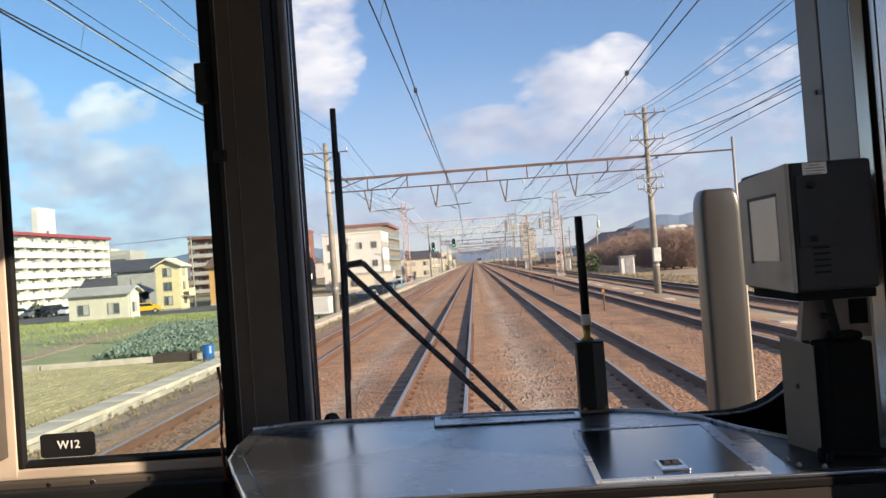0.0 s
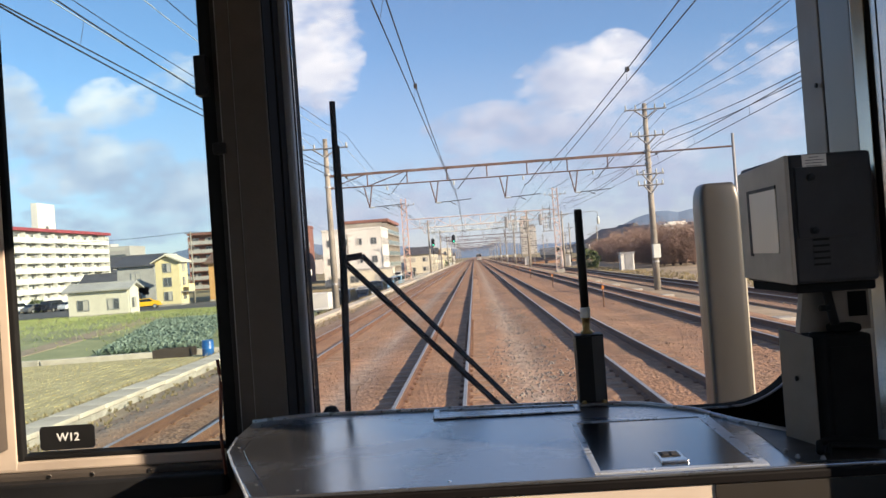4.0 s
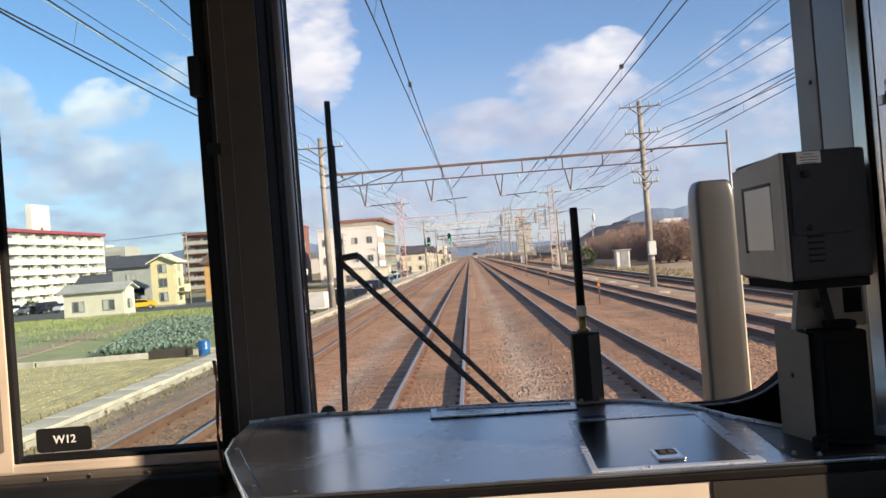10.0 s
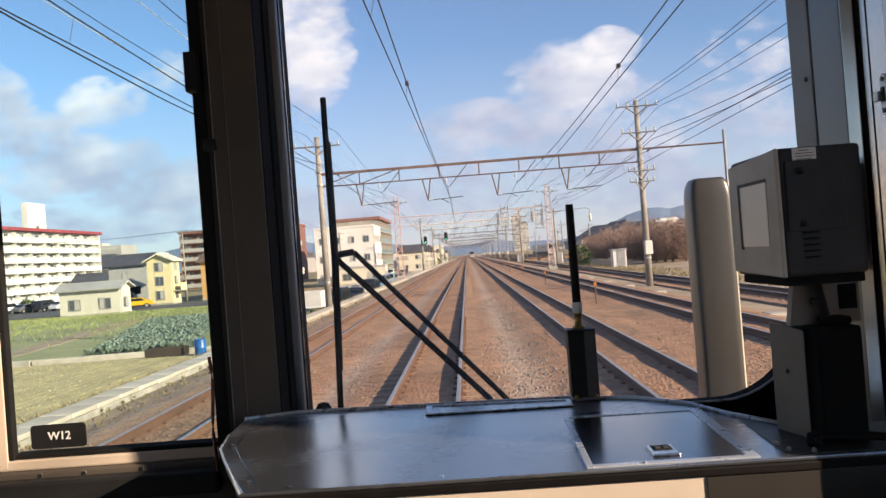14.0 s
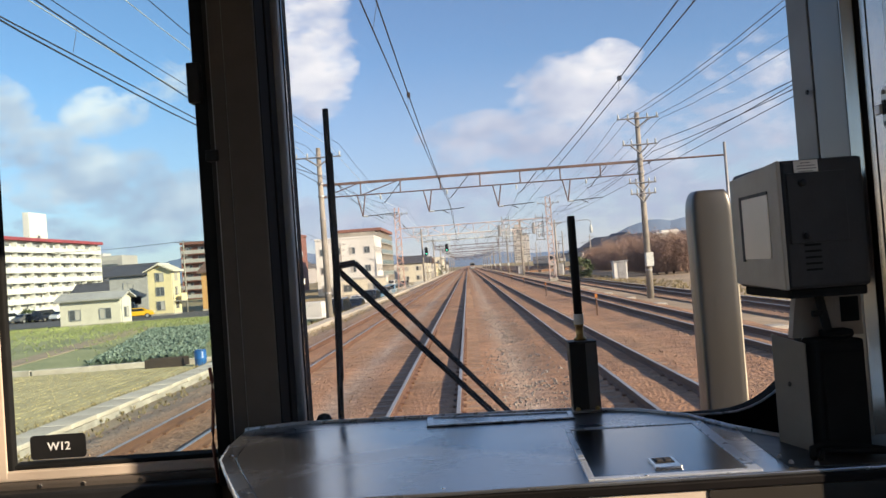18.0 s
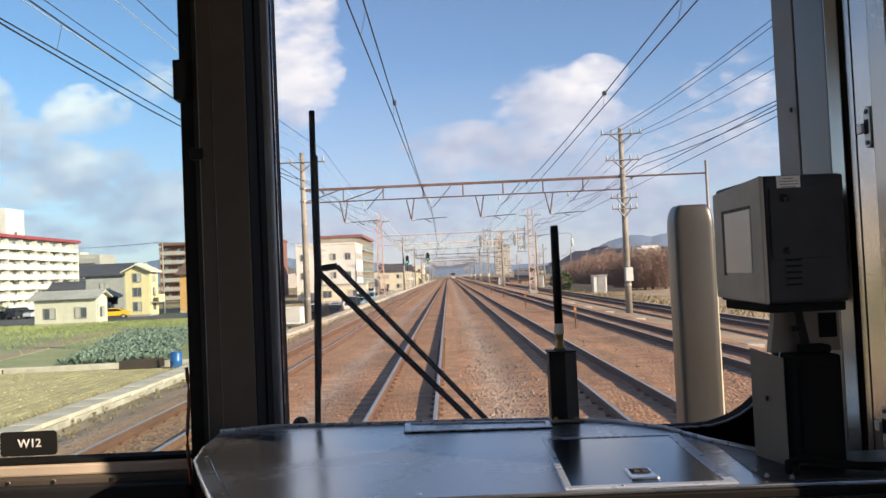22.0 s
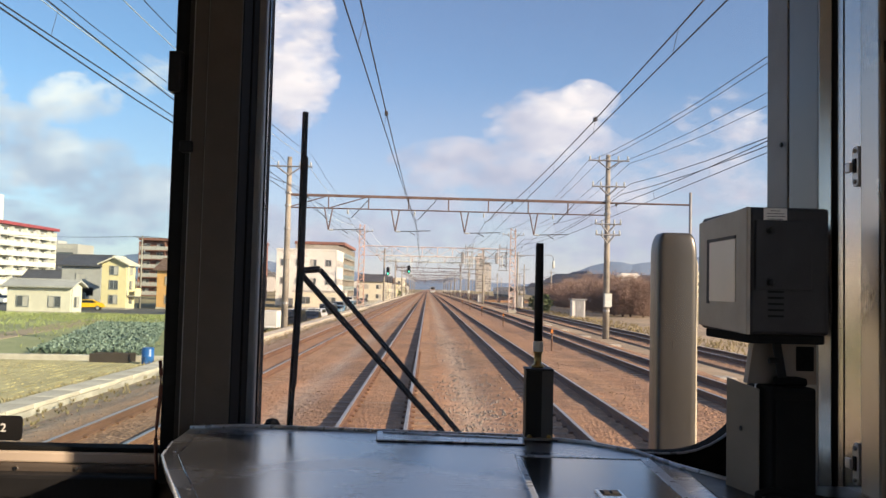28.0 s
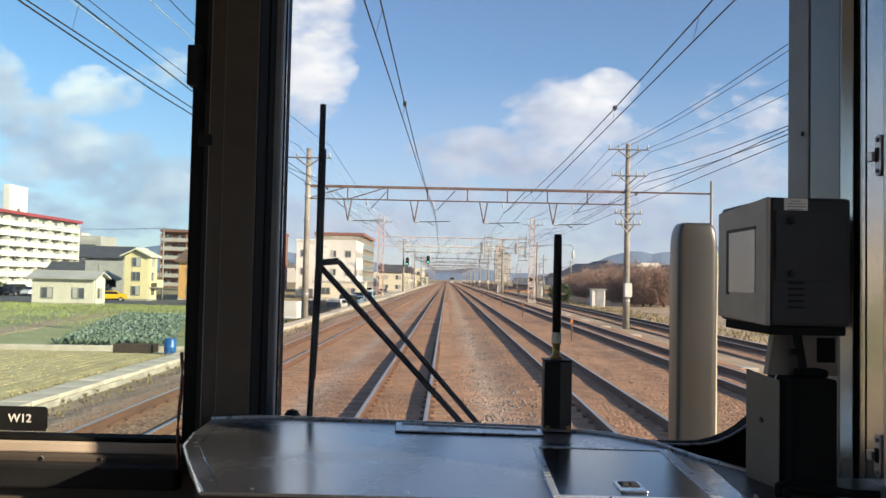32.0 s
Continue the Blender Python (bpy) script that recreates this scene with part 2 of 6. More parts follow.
def brushed(name, colour, rough, along=(1.0, 60.0, 1.0), metal=1.0, base=0.02):
    """Stainless sheet with a fine grain and wiped smears."""
    m = bpy.data.materials.new(name)
    m.use_nodes = True
    g = Nodes(m.node_tree)
    place = g.n("ShaderNodeTexCoord").outputs["Object"]
    mp = g.n("ShaderNodeMapping", i0=place)
    mp.inputs["Scale"].default_value = along
    grain = g.noise(mp.outputs[0], 30.0, 3.0)
    smear = g.noise(place, 5.0, 4.0)
    p = g.n("ShaderNodeBsdfPrincipled")
    col = g.mix(1.0, colour, g.ramp(smear, (0.3, (0.82,) * 3), (0.7, (1.0,) * 3)), "MULTIPLY")
    g.t.links.new(col, p.inputs["Base Color"])
    g.t.links.new(g.math("ADD", g.math("MULTIPLY", grain, 0.1), g.math("ADD", g.math("MULTIPLY", smear, rough), base)), p.inputs["Roughness"])
    p.inputs["Metallic"].default_value = metal
    b = g.n("ShaderNodeBump")
    b.inputs["Strength"].default_value, b.inputs["Distance"].default_value = 0.04, 0.001
    g.t.links.new(grain, b.inputs["Height"])
    g.t.links.new(b.outputs[0], p.inputs["Normal"])
    g.n("ShaderNodeOutputMaterial", i0=p.outputs[0])
    return m


BALLAST = ballast_mat("ballast", (0.1, 0.06, 0.037), (0.43, 0.28, 0.17), (0.335, 0.178, 0.094))
GREY_STONE = mat("grey_stone", (0.36, 0.32, 0.27), (0.22, 0.19, 0.155), 3.0, 0.9, stain_scale=1.5, stain=0.45)
STONE = mat("stone", (0.38, 0.24, 0.145), (0.28, 0.17, 0.1), 2.0, 0.9, vary=0.4, stain_scale=0.15)
RAIL_RUST = mat("rail_rust", (0.17, 0.085, 0.045), (0.095, 0.048, 0.03), 12, 0.85, bump=0.2)
RAIL_TOP = mat("rail_top", (0.5, 0.46, 0.42), (0.42, 0.39, 0.36), 30, 0.42, 0.75, stain=0.1, stretch=(1, 0.02, 1))
SLEEPER = mat("sleeper", (0.345, 0.22, 0.145), (0.29, 0.19, 0.125), 9, 0.9, bump=0.4, vary=0.25)
CONC = mat("concrete", (0.46, 0.43, 0.37), (0.36, 0.33, 0.28), 5, 0.85, bump=0.3, stain=0.35, vary=0.15)
PALE_CONC = mat("pale_concrete", (0.62, 0.56, 0.46), (0.52, 0.46, 0.37), 4, 0.85, bump=0.3, stain=0.3, vary=0.12)
CONC_POLE = mat("concrete_pole", (0.33, 0.3, 0.255), (0.25, 0.225, 0.19), 3, 0.8, stain=0.3)
DIRT = mat("dirt", (0.43, 0.33, 0.22), (0.31, 0.235, 0.15), 1.2, 0.95, bump=0.3, bump_scale=8, stain=0.4, stain_scale=0.08)
GRASS_DRY = mat("dry_grass", (0.36, 0.28, 0.14), (0.23, 0.19, 0.09), 3, 0.95, bump=0.6, bump_scale=14, stain=0.35, stain_scale=0.1)
GRASS = mat("green_grass", (0.25, 0.32, 0.1), (0.36, 0.37, 0.15), 1.2, 0.95, bump=0.5, bump_scale=12, stain=0.35, stain_scale=0.12)
STUBBLE = mat("stubble_soil", (0.5, 0.43, 0.23), (0.4, 0.34, 0.17), 2.5, 0.95, bump=0.5, stain=0.2)
STRAW = mat("straw", (0.58, 0.5, 0.27), (0.47, 0.4, 0.19), 4, 0.9)
OLIVE = mat("olive_plot_soil", (0.24, 0.265, 0.115), (0.33, 0.325, 0.16), 0.8, 0.95, bump=0.4, bump_scale=10, stain=0.25, stain_scale=0.1)
LEAF = mat("cabbage_leaf", (0.12, 0.17, 0.13), (0.2, 0.26, 0.2), 5, 0.6)
SHRUB = mat("shrub_leaf", (0.06, 0.09, 0.025), (0.1, 0.12, 0.04), 3, 0.7)
TWIG = mat("bare_twig", (0.34, 0.225, 0.175), (0.26, 0.175, 0.135), 0.5, 0.9, stain_scale=0.15)
BARK = mat("bark", (0.2, 0.14, 0.1), (0.12, 0.085, 0.06), 8, 0.95, bump=0.6)
ASPHALT = mat("asphalt", (0.1, 0.1, 0.1), (0.065, 0.065, 0.065), 8, 0.9, bump=0.3, stain=0.3, stain_scale=0.2)
WHITE = mat("white_render", (0.68, 0.665, 0.62), (0.6, 0.585, 0.545), 1.5, 0.8, stain=0.14, stain_scale=0.15, bump=0.1)
CREAM = mat("cream_render", (0.66, 0.62, 0.5), (0.59, 0.55, 0.44), 1.5, 0.8, stain=0.12, stain_scale=0.2)
YELLOW = mat("yellow_render", (0.72, 0.62, 0.36), (0.66, 0.56, 0.31), 1.5, 0.8, stain=0.12, stain_scale=0.2)
ORANGE = mat("orange_render", (0.62, 0.36, 0.14), (0.55, 0.3, 0.11), 1.5, 0.8, stain=0.15, stain_scale=0.2)
GREYWALL = mat("grey_render", (0.42, 0.41, 0.39), (0.35, 0.34, 0.32), 1.5, 0.8, stain=0.2, stain_scale=0.2)
BROWNWALL = mat("brown_tile_wall", (0.26, 0.12, 0.09), (0.19, 0.09, 0.07), 3, 0.7, stain=0.2, stain_scale=0.1)
ROOF_RED = mat("red_parapet", (0.33, 0.06, 0.075), (0.27, 0.05, 0.06), 2, 0.7)
ROOF_GREY = mat("grey_roof_tile", (0.1, 0.1, 0.11), (0.065, 0.065, 0.075), 3, 0.6, stretch=(1, 1, 6), bump=0.3)
ROOF_BROWN = mat("brown_roof_tile", (0.2, 0.12, 0.08), (0.13, 0.08, 0.055), 3, 0.7, stretch=(1, 1, 6), bump=0.3)
ROOF_BLUE = mat("blue_sheet_roof", (0.07, 0.19, 0.36), (0.05, 0.14, 0.28), 2, 0.5)
def curtained_glass():
    """Window glass: dark rooms behind most panes, pale curtains or blinds behind the rest."""
    m = mat("house_window_glass", (0.07, 0.08, 0.09), (0.13, 0.14, 0.15), 0.6, 0.12, stain=0.3, spec=0.8)
    t = m.node_tree
    p = next(n for n in t.nodes if n.type == "BSDF_PRINCIPLED")
    old = p.inputs["Base Color"].links[0].from_socket
    rnd, ramp, mix = t.nodes.new("ShaderNodeObjectInfo"), t.nodes.new("ShaderNodeValToRGB"), t.nodes.new("ShaderNodeMix")
    ramp.color_ramp.interpolation = "CONSTANT"
    ramp.color_ramp.elements[0].color, ramp.color_ramp.elements[1].color = (0, 0, 0, 1), (1, 1, 1, 1)
    ramp.color_ramp.elements[1].position = 0.5
    mix.data_type = "RGBA"
    t.links.new(rnd.outputs["Random"], ramp.inputs[0])
    t.links.new(ramp.outputs[0], mix.inputs[0])
    t.links.new(old, mix.inputs[6])
    mix.inputs[7].default_value = (0.42, 0.4, 0.36, 1)
    t.links.new(mix.outputs[2], p.inputs["Base Color"])
    return m


WINGLASS = curtained_glass()
LAUNDRY = mat("hung_laundry", (0.55, 0.5, 0.5), (0.36, 0.42, 0.5), 0.9, 0.9, vary=0.5)
BALC_GLASS = mat("balcony_panel", (0.2, 0.27, 0.26), (0.15, 0.2, 0.2), 1, 0.3)
ALU = mat("aluminium_frame", (0.5, 0.5, 0.49), (0.42, 0.42, 0.41), 6, 0.45, 0.6)
STEEL_ORANGE = mat("faded_red_lead_steel", (0.5, 0.24, 0.16), (0.62, 0.5, 0.44), 2.5, 0.8, stain=0.25)
STEEL_PINK = mat("bleached_red_lead_steel", (0.56, 0.38, 0.32), (0.62, 0.54, 0.5), 2.0, 0.8, stain=0.3)
STEEL_RUST = mat("brown_rusted_steel", (0.1, 0.058, 0.048), (0.17, 0.115, 0.098), 1.6, 0.8, stain=0.3)
STEEL_GREY = mat("galvanised_steel", (0.38, 0.38, 0.38), (0.28, 0.27, 0.27), 4, 0.55, 0.5, stain=0.25)
STEEL_WHITE = mat("pale_painted_steel", (0.62, 0.64, 0.6), (0.52, 0.54, 0.5), 4, 0.6, stain=0.25)
DARK_STEEL = mat("dark_steel", (0.055, 0.05, 0.05), (0.035, 0.032, 0.032), 6, 0.6)
WIRE = mat("overhead_wire", (0.028, 0.028, 0.03), (0.018, 0.018, 0.02), 6, 0.6, 0.2, stain=0)
# aluminium with its pale green sunlit look put into the colour
SUNLIT_WIRE = mat("sunlit_aluminium_wire", (0.72, 0.76, 0.68), (0.6, 0.64, 0.58), 6, 0.4, 0.5, stain=0)
CERAMIC = mat("insulator_ceramic", (0.55, 0.58, 0.56), (0.35, 0.38, 0.38), 10, 0.3)
# blue of the distance haze, painted into the hills
HAZE_HILL = mat("hazed_hill", (0.13, 0.18, 0.27), (0.16, 0.21, 0.3), 0.004, 1.0, stain=0.1, stain_scale=0.002, spec=0.0)
TOWN = mat("far_town", (0.5, 0.47, 0.44), (0.38, 0.37, 0.37), 0.05, 0.9, vary=0.35, stain_scale=0.02)
CAR_RED = mat("red_car_paint", (0.4, 0.02, 0.02), None, 1, 0.25, stain=0.05, coat=0.6)
CAR_WHITE = mat("white_car_paint", (0.78, 0.78, 0.78), (0.74, 0.74, 0.74), 1, 0.25, stain=0.05, coat=0.6)
CAR_DARK = mat("dark_blue_car_paint", (0.02, 0.025, 0.04), None, 1, 0.22, stain=0.05, coat=0.6)
CAR_GREY = mat("grey_car_paint", (0.2, 0.2, 0.21), None, 1, 0.3, 0.4, stain=0.05, coat=0.6)
CAR_BLUE = mat("pale_blue_car_paint", (0.25, 0.45, 0.6), None, 1, 0.25, stain=0.05, coat=0.6)
CAR_YELLOW = mat("yellow_car_paint", (0.75, 0.42, 0.02), None, 1, 0.25, stain=0.05, coat=0.6)
TYRE = mat("tyre_rubber", (0.02, 0.02, 0.02), None, 10, 0.9)
CAR_GLASS = mat("car_glass", (0.02, 0.025, 0.03), None, 2, 0.08, spec=0.8)
DRUM_BLUE = mat("blue_plastic", (0.02, 0.13, 0.4), None, 3, 0.4)
# cab
STAINLESS = brushed("brushed_stainless", (0.45, 0.465, 0.49), 0.38, metal=0.93)
TRIM = mat("bright_trim", (0.66, 0.7, 0.76), (0.56, 0.6, 0.66), 60, 0.3, 0.6, stain=0.15, stain_scale=8)
HATCH = brushed("polished_hatch", (0.3, 0.31, 0.33), 0.22)
STRIP = brushed("side_stainless", (0.52, 0.47, 0.42), 0.4, along=(1, 60, 1), metal=0.92, base=0.07)
STEEL_PANEL = brushed("satin_steel_panel", (0.22, 0.21, 0.2), 0.3, along=(1, 50, 0.6), metal=0.6, base=0.18)
RAIL_STEEL = brushed("satin_rail_steel", (0.62, 0.58, 0.54), 0.2, along=(1, 50, 0.6), metal=0.8, base=0.05)
POST_BLACK = mat("black_brown_post_paint", (0.022, 0.018, 0.016), (0.017, 0.014, 0.013), 25, 0.5, bump=0.06, bump_scale=200, stain=0.2, stain_scale=3)
LIP = mat("black_edge_strip", (0.007, 0.006, 0.006), (0.01, 0.008, 0.008), 30, 0.6, spec=0.12)
PILLAR = mat("brown_grey_pillar_paint", (0.088, 0.073, 0.061), (0.076, 0.063, 0.053), 25, 0.5, bump=0.06, bump_scale=200, stain=0.2, stain_scale=3)
PANEL = mat("blue_grey_panel_paint", (0.25, 0.255, 0.27), (0.225, 0.23, 0.245), 20, 0.45, bump=0.05, bump_scale=300, stain=0.15, stain_scale=4)
RUBBER = mat("black_rubber", (0.014, 0.014, 0.014), (0.02, 0.02, 0.02), 30, 0.88, spec=0.06)
BLACK = mat("black_plastic", (0.014, 0.014, 0.015), (0.018, 0.018, 0.019), 40, 0.55, bump=0.05, bump_scale=400, spec=0.25)
CHARCOAL = mat("charcoal_case_paint", (0.033, 0.034, 0.037), (0.028, 0.029, 0.032), 40, 0.55, bump=0.06, bump_scale=500, spec=0.25)
BEZEL = mat("grey_bezel", (0.43, 0.4, 0.34), (0.385, 0.355, 0.305), 30, 0.5, bump=0.04, bump_scale=400)
# the switched-off screen's pale reflection, as a base colour
SCREEN_GLARE = mat("screen_reflection", (0.8, 0.75, 0.68), (0.76, 0.71, 0.64), 10, 0.35, stain=0.08)
BEIGE = mat("beige_melamine", (0.6, 0.5, 0.4), (0.55, 0.45, 0.36), 20, 0.45, stain=0.1, stain_scale=3)
# dark brown that puts shade into the colour of the desk's right end
DESK_SHADE = mat("desk_shade", (0.03, 0.025, 0.02), (0.024, 0.02, 0.016), 20, 0.45, stain=0.15, stain_scale=4)
OLD_WOOD = mat("old_dark_wood", (0.07, 0.05, 0.035), (0.045, 0.034, 0.025), 6, 0.9, bump=0.4)
GREYPLATE = mat("grey_plate", (0.27, 0.235, 0.2), (0.235, 0.205, 0.175), 25, 0.5, stain=0.15, stain_scale=6)
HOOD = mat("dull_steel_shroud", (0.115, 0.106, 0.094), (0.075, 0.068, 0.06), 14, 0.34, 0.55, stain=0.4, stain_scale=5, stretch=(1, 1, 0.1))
# pale cream that puts sunlight into the shroud's right edge
HOOD_SUN_EDGE = mat("sunlit_hood_edge", (0.56, 0.5, 0.39), (0.46, 0.41, 0.32), 10, 0.6)
CHROME = mat("chrome", (0.75, 0.74, 0.72), (0.68, 0.67, 0.65), 20, 0.18, 1.0, stain=0.1, stain_scale=30)
LATCH = mat("plated_latch", (0.72, 0.72, 0.72), (0.62, 0.62, 0.62), 40, 0.35, 0.35, stain=0.15, stain_scale=30)
# lighter copy of the bracket's black, with light on its side painted in
LIT_CHEEK = mat("lit_bracket_grey", (0.085, 0.088, 0.092), (0.07, 0.072, 0.076), 40, 0.45, stain=0.15, stain_scale=20)
BRASS = mat("brass_fitting", (0.6, 0.45, 0.2), (0.5, 0.37, 0.16), 30, 0.3, 1.0)
PAPER = mat("paper_label", (0.75, 0.73, 0.68), (0.7, 0.68, 0.63), 60, 0.6, stain=0.1, stain_scale=50)
INK = mat("grey_print", (0.2, 0.2, 0.2), None, 60, 0.7)
WHITE_PRINT = mat("white_print", (0.8, 0.8, 0.78), (0.75, 0.75, 0.73), 60, 0.6, stain=0)
CABLE_RED = mat("red_brown_cable", (0.16, 0.04, 0.02), (0.11, 0.03, 0.02), 40, 0.5)
FLOORING = mat("cab_flooring", (0.4, 0.34, 0.27), (0.33, 0.28, 0.22), 30, 0.7, stain_scale=2)
CEILING = mat("cab_ceiling_paint", (0.7, 0.66, 0.58), (0.64, 0.6, 0.53), 10, 0.6, stain=0.1)
GLASS = glass_mat("cab_glass", (0.985, 0.99, 0.985), 0.03, dust=0.019)
DOOR_GLASS = glass_mat("door_glass", (0.92, 1.0, 0.985), 0.03, dust=0.012)
SIDE_GLASS = glass_mat("side_glass", (0.97, 0.97, 0.97), 0.05)
GREEN_LAMP = glow("green_signal_lamp", (0.05, 1.0, 0.55), 3.0)
TRAIN_BODY = mat("stainless_train_body", (0.48, 0.48, 0.48), (0.42, 0.42, 0.42), 2, 0.4, 0.8, stain=0.1, stretch=(1, 0.3, 1))
TRAIN_FACE = mat("grey_train_front", (0.3, 0.3, 0.31), (0.27, 0.27, 0.28), 3, 0.4, stain=0.15)
HEADLAMP = mat("headlamp_glass", (0.7, 0.68, 0.6), None, 20, 0.15)
ORANGE_BAND = mat("orange_band", (0.6, 0.2, 0.03), None, 6, 0.5)
BLUE_SIGN = mat("blue_sign", (0.02, 0.2, 0.5), None, 6, 0.5)


# ---- building tools ----
def empty(name, at=(0, 0, 0), label="", category="", group="", kind="", rz=0.0):
    ob = new(name)
    ob.empty_display_size = 0.1
    ob.matrix_world = pose(*at, 0, 0, rz)
    return tagged(ob, label, category, group, kind)


def part(name, bm, material, parent=None, label="", smooth=False, at=None):
    """Links a bmesh (or a ready mesh) as one object under its parent."""
    if isinstance(bm, bmesh.types.BMesh):
        me = bpy.data.meshes.new(name)
        bmesh.ops.recalc_face_normals(bm, faces=bm.faces)
        bm.to_mesh(me)
        bm.free()
        if smooth:
            for p in me.polygons:
                p.use_smooth = True
    else:
        me = bm
    if material and not me.materials:
        me.materials.append(material)
    ob = new(name, me)
    if parent:
        ob.parent = parent
    if at is not None:
        ob.matrix_basis = at if isinstance(at, Matrix) else Matrix.Translation(at)
    return tagged(ob, label) if label else ob


def single(name, bm, material, label, category, group="", kind="", at=None, smooth=False):
    return tagged(part(name, bm, material, None, label, smooth, at), label, category, group, kind)


def box(x0, x1, y0, y1, z0, z1, bevel=0.0, bm=None, seg=2):
    bm = bm or bmesh.new()
    v = [bm.verts.new((x, y, z)) for x in (x0, x1) for y in (y0, y1) for z in (z0, z1)]
    faces = [bm.faces.new([v[i] for i in f]) for f in ((0, 1, 3, 2), (4, 6, 7, 5), (0, 4, 5, 1), (2, 3, 7, 6), (0, 2, 6, 4), (1, 5, 7, 3))]
    if bevel:
        edges = list({e for f in faces for e in f.edges})
        bmesh.ops.bevel(bm, geom=edges, offset=bevel, segments=seg, affect="EDGES", profile=0.5)
    return bm


def prism(points, z0, z1, bevel=0.0, bm=None, axis="z"):
    """A prism over a list of plan points; axis says which way it is drawn out."""
    bm = bm or bmesh.new()
    turn = {"z": lambda a, b, c: (a, b, c), "y": lambda a, b, c: (a, c, b), "x": lambda a, b, c: (c, a, b)}[axis]
    low, top = ([bm.verts.new(turn(a, b, z)) for a, b in points] for z in (z0, z1))
    n = len(points)
    fs = [bm.faces.new(low[::-1]), bm.faces.new(top)] + [bm.faces.new((low[i], low[(i + 1) % n], top[(i + 1) % n], top[i])) for i in range(n)]
    if bevel:
        bmesh.ops.bevel(bm, geom=list({e for f in fs for e in f.edges}), offset=bevel, segments=2, affect="EDGES", profile=0.5)
    return bm


def rod(a, b, r0, r1=None, n=8, bm=None):
    """A round bar from a to b."""
    bm = bm or bmesh.new()
    a, b = Vector(a), Vector(b)
    r1 = r0 if r1 is None else r1
    q = (b - a).to_track_quat("Z", "Y")
    rings = [[bm.verts.new(p + q @ Vector((r * math.cos(k * math.tau / n), r * math.sin(k * math.tau / n), 0))) for k in range(n)] for p, r in ((a, r0), (b, r1))]
    for k in range(n):
        bm.faces.new((rings[0][k], rings[0][(k + 1) % n], rings[1][(k + 1) % n], rings[1][k]))
    bm.faces.new(rings[0][::-1]), bm.faces.new(rings[1])
    return bm


def lathe(profile, n=12, bm=None, at=(0, 0, 0)):
    """A turned body about z from (radius, height) pairs."""
    bm = bm or bmesh.new()
    rings = [[bm.verts.new((at[0] + r * math.cos(k * math.tau / n), at[1] + r * math.sin(k * math.tau / n), at[2] + z)) for k in range(n)] for r, z in profile]
    for a, b in zip(rings, rings[1:]):
        for k in range(n):
            bm.faces.new((a[k], a[(k + 1) % n], b[(k + 1) % n], b[k]))
    bm.faces.new(rings[0][::-1]), bm.faces.new(rings[-1])
    return bm


def tube(points, r, n=6, bm=None):
    """A bent cable through points."""
    bm = bm or bmesh.new()
    pts = [Vector(p) for p in points]
    rings = []
    for i, p in enumerate(pts):
        way = (pts[min(i + 1, len(pts) - 1)] - pts[max(i - 1, 0)]).normalized()
        q = way.to_track_quat("Z", "Y")
        rings.append([bm.verts.new(p + q @ Vector((r * math.cos(k * math.tau / n), r * math.sin(k * math.tau / n), 0))) for k in range(n)])
    for a, b in zip(rings, rings[1:]):
        for k in range(n):
            bm.faces.new((a[k], a[(k + 1) % n], b[(k + 1) % n], b[k]))
    bm.faces.new(rings[0][::-1]), bm.faces.new(rings[-1])
    return bm


def bars(segments, r, bm=None):
    """Several straight square-ish bars in one mesh."""
    bm = bm or bmesh.new()
    for a, b in segments:
        rod(a, b, r, r, 4, bm)
    return bm


def mesh_of(name, verts, faces, material):
    me = bpy.data.meshes.new(name)
    me.from_pydata(verts, [], faces)
    me.update()
    me.materials.append(material)
    return me

# ---- ground and railway ----
FIELD = -1.8                                     # level of the fields on the left of the line


def ground_z(x):
    prof = ((-400, FIELD), (-9.4, FIELD), (-7.6, -0.45), (-5.6, -0.3), (9.6, -0.3), (12.5, -0.45), (18, -0.7), (400, -0.7))
    for (a, za), (b, zb) in zip(prof, prof[1:]):
        if x <= b:
            return za + (zb - za) * max(0, (x - a)) / (b - a)
    return prof[-1][1]


def make_ground():
    xs = [-2500, -900, -400, -250, -150, -100, -70, -50, -40, -32, -26, -21, -17, -14, -12, -10.5, -9.4, -8.8, -8.2, -7.6, -6.6, -5.6, -2, 2, 6, 9.6, 11, 12.5, 15, 18, 24, 32, 45, 70, 110, 180, 300, 700, 2500]
    ys = [-300, -150, -80, -40, -20, -10] + list(range(-5, 60, 3)) + list(range(60, 160, 8)) + [170, 200, 240, 290, 350, 430, 520, 640, 800, 1000, 1300, 1800, 2600, 3600, 4600]
    verts = [(x, y, ground_z(x) + (0.12 * noise.noise(Vector((x * 0.2, y * 0.15, 0))) if x < -8 or x > 12 else 0)) for y in ys for x in xs]
    w = len(xs)
    faces = [(j * w + i, j * w + i + 1, (j + 1) * w + i + 1, (j + 1) * w + i) for j in range(len(ys) - 1) for i in range(w - 1)]
    me = mesh_of("ground", verts, faces, DIRT)
    me.materials.append(GRASS_DRY)
    for p in me.polygons:
        p.material_index = 1 if p.center.x < -7.6 or p.center.x > 36 else 0
        p.use_smooth = True
    tagged(part("ground", me, None), "dry grass and bare earth beside the line", "ground", kind="structure")


make_ground()


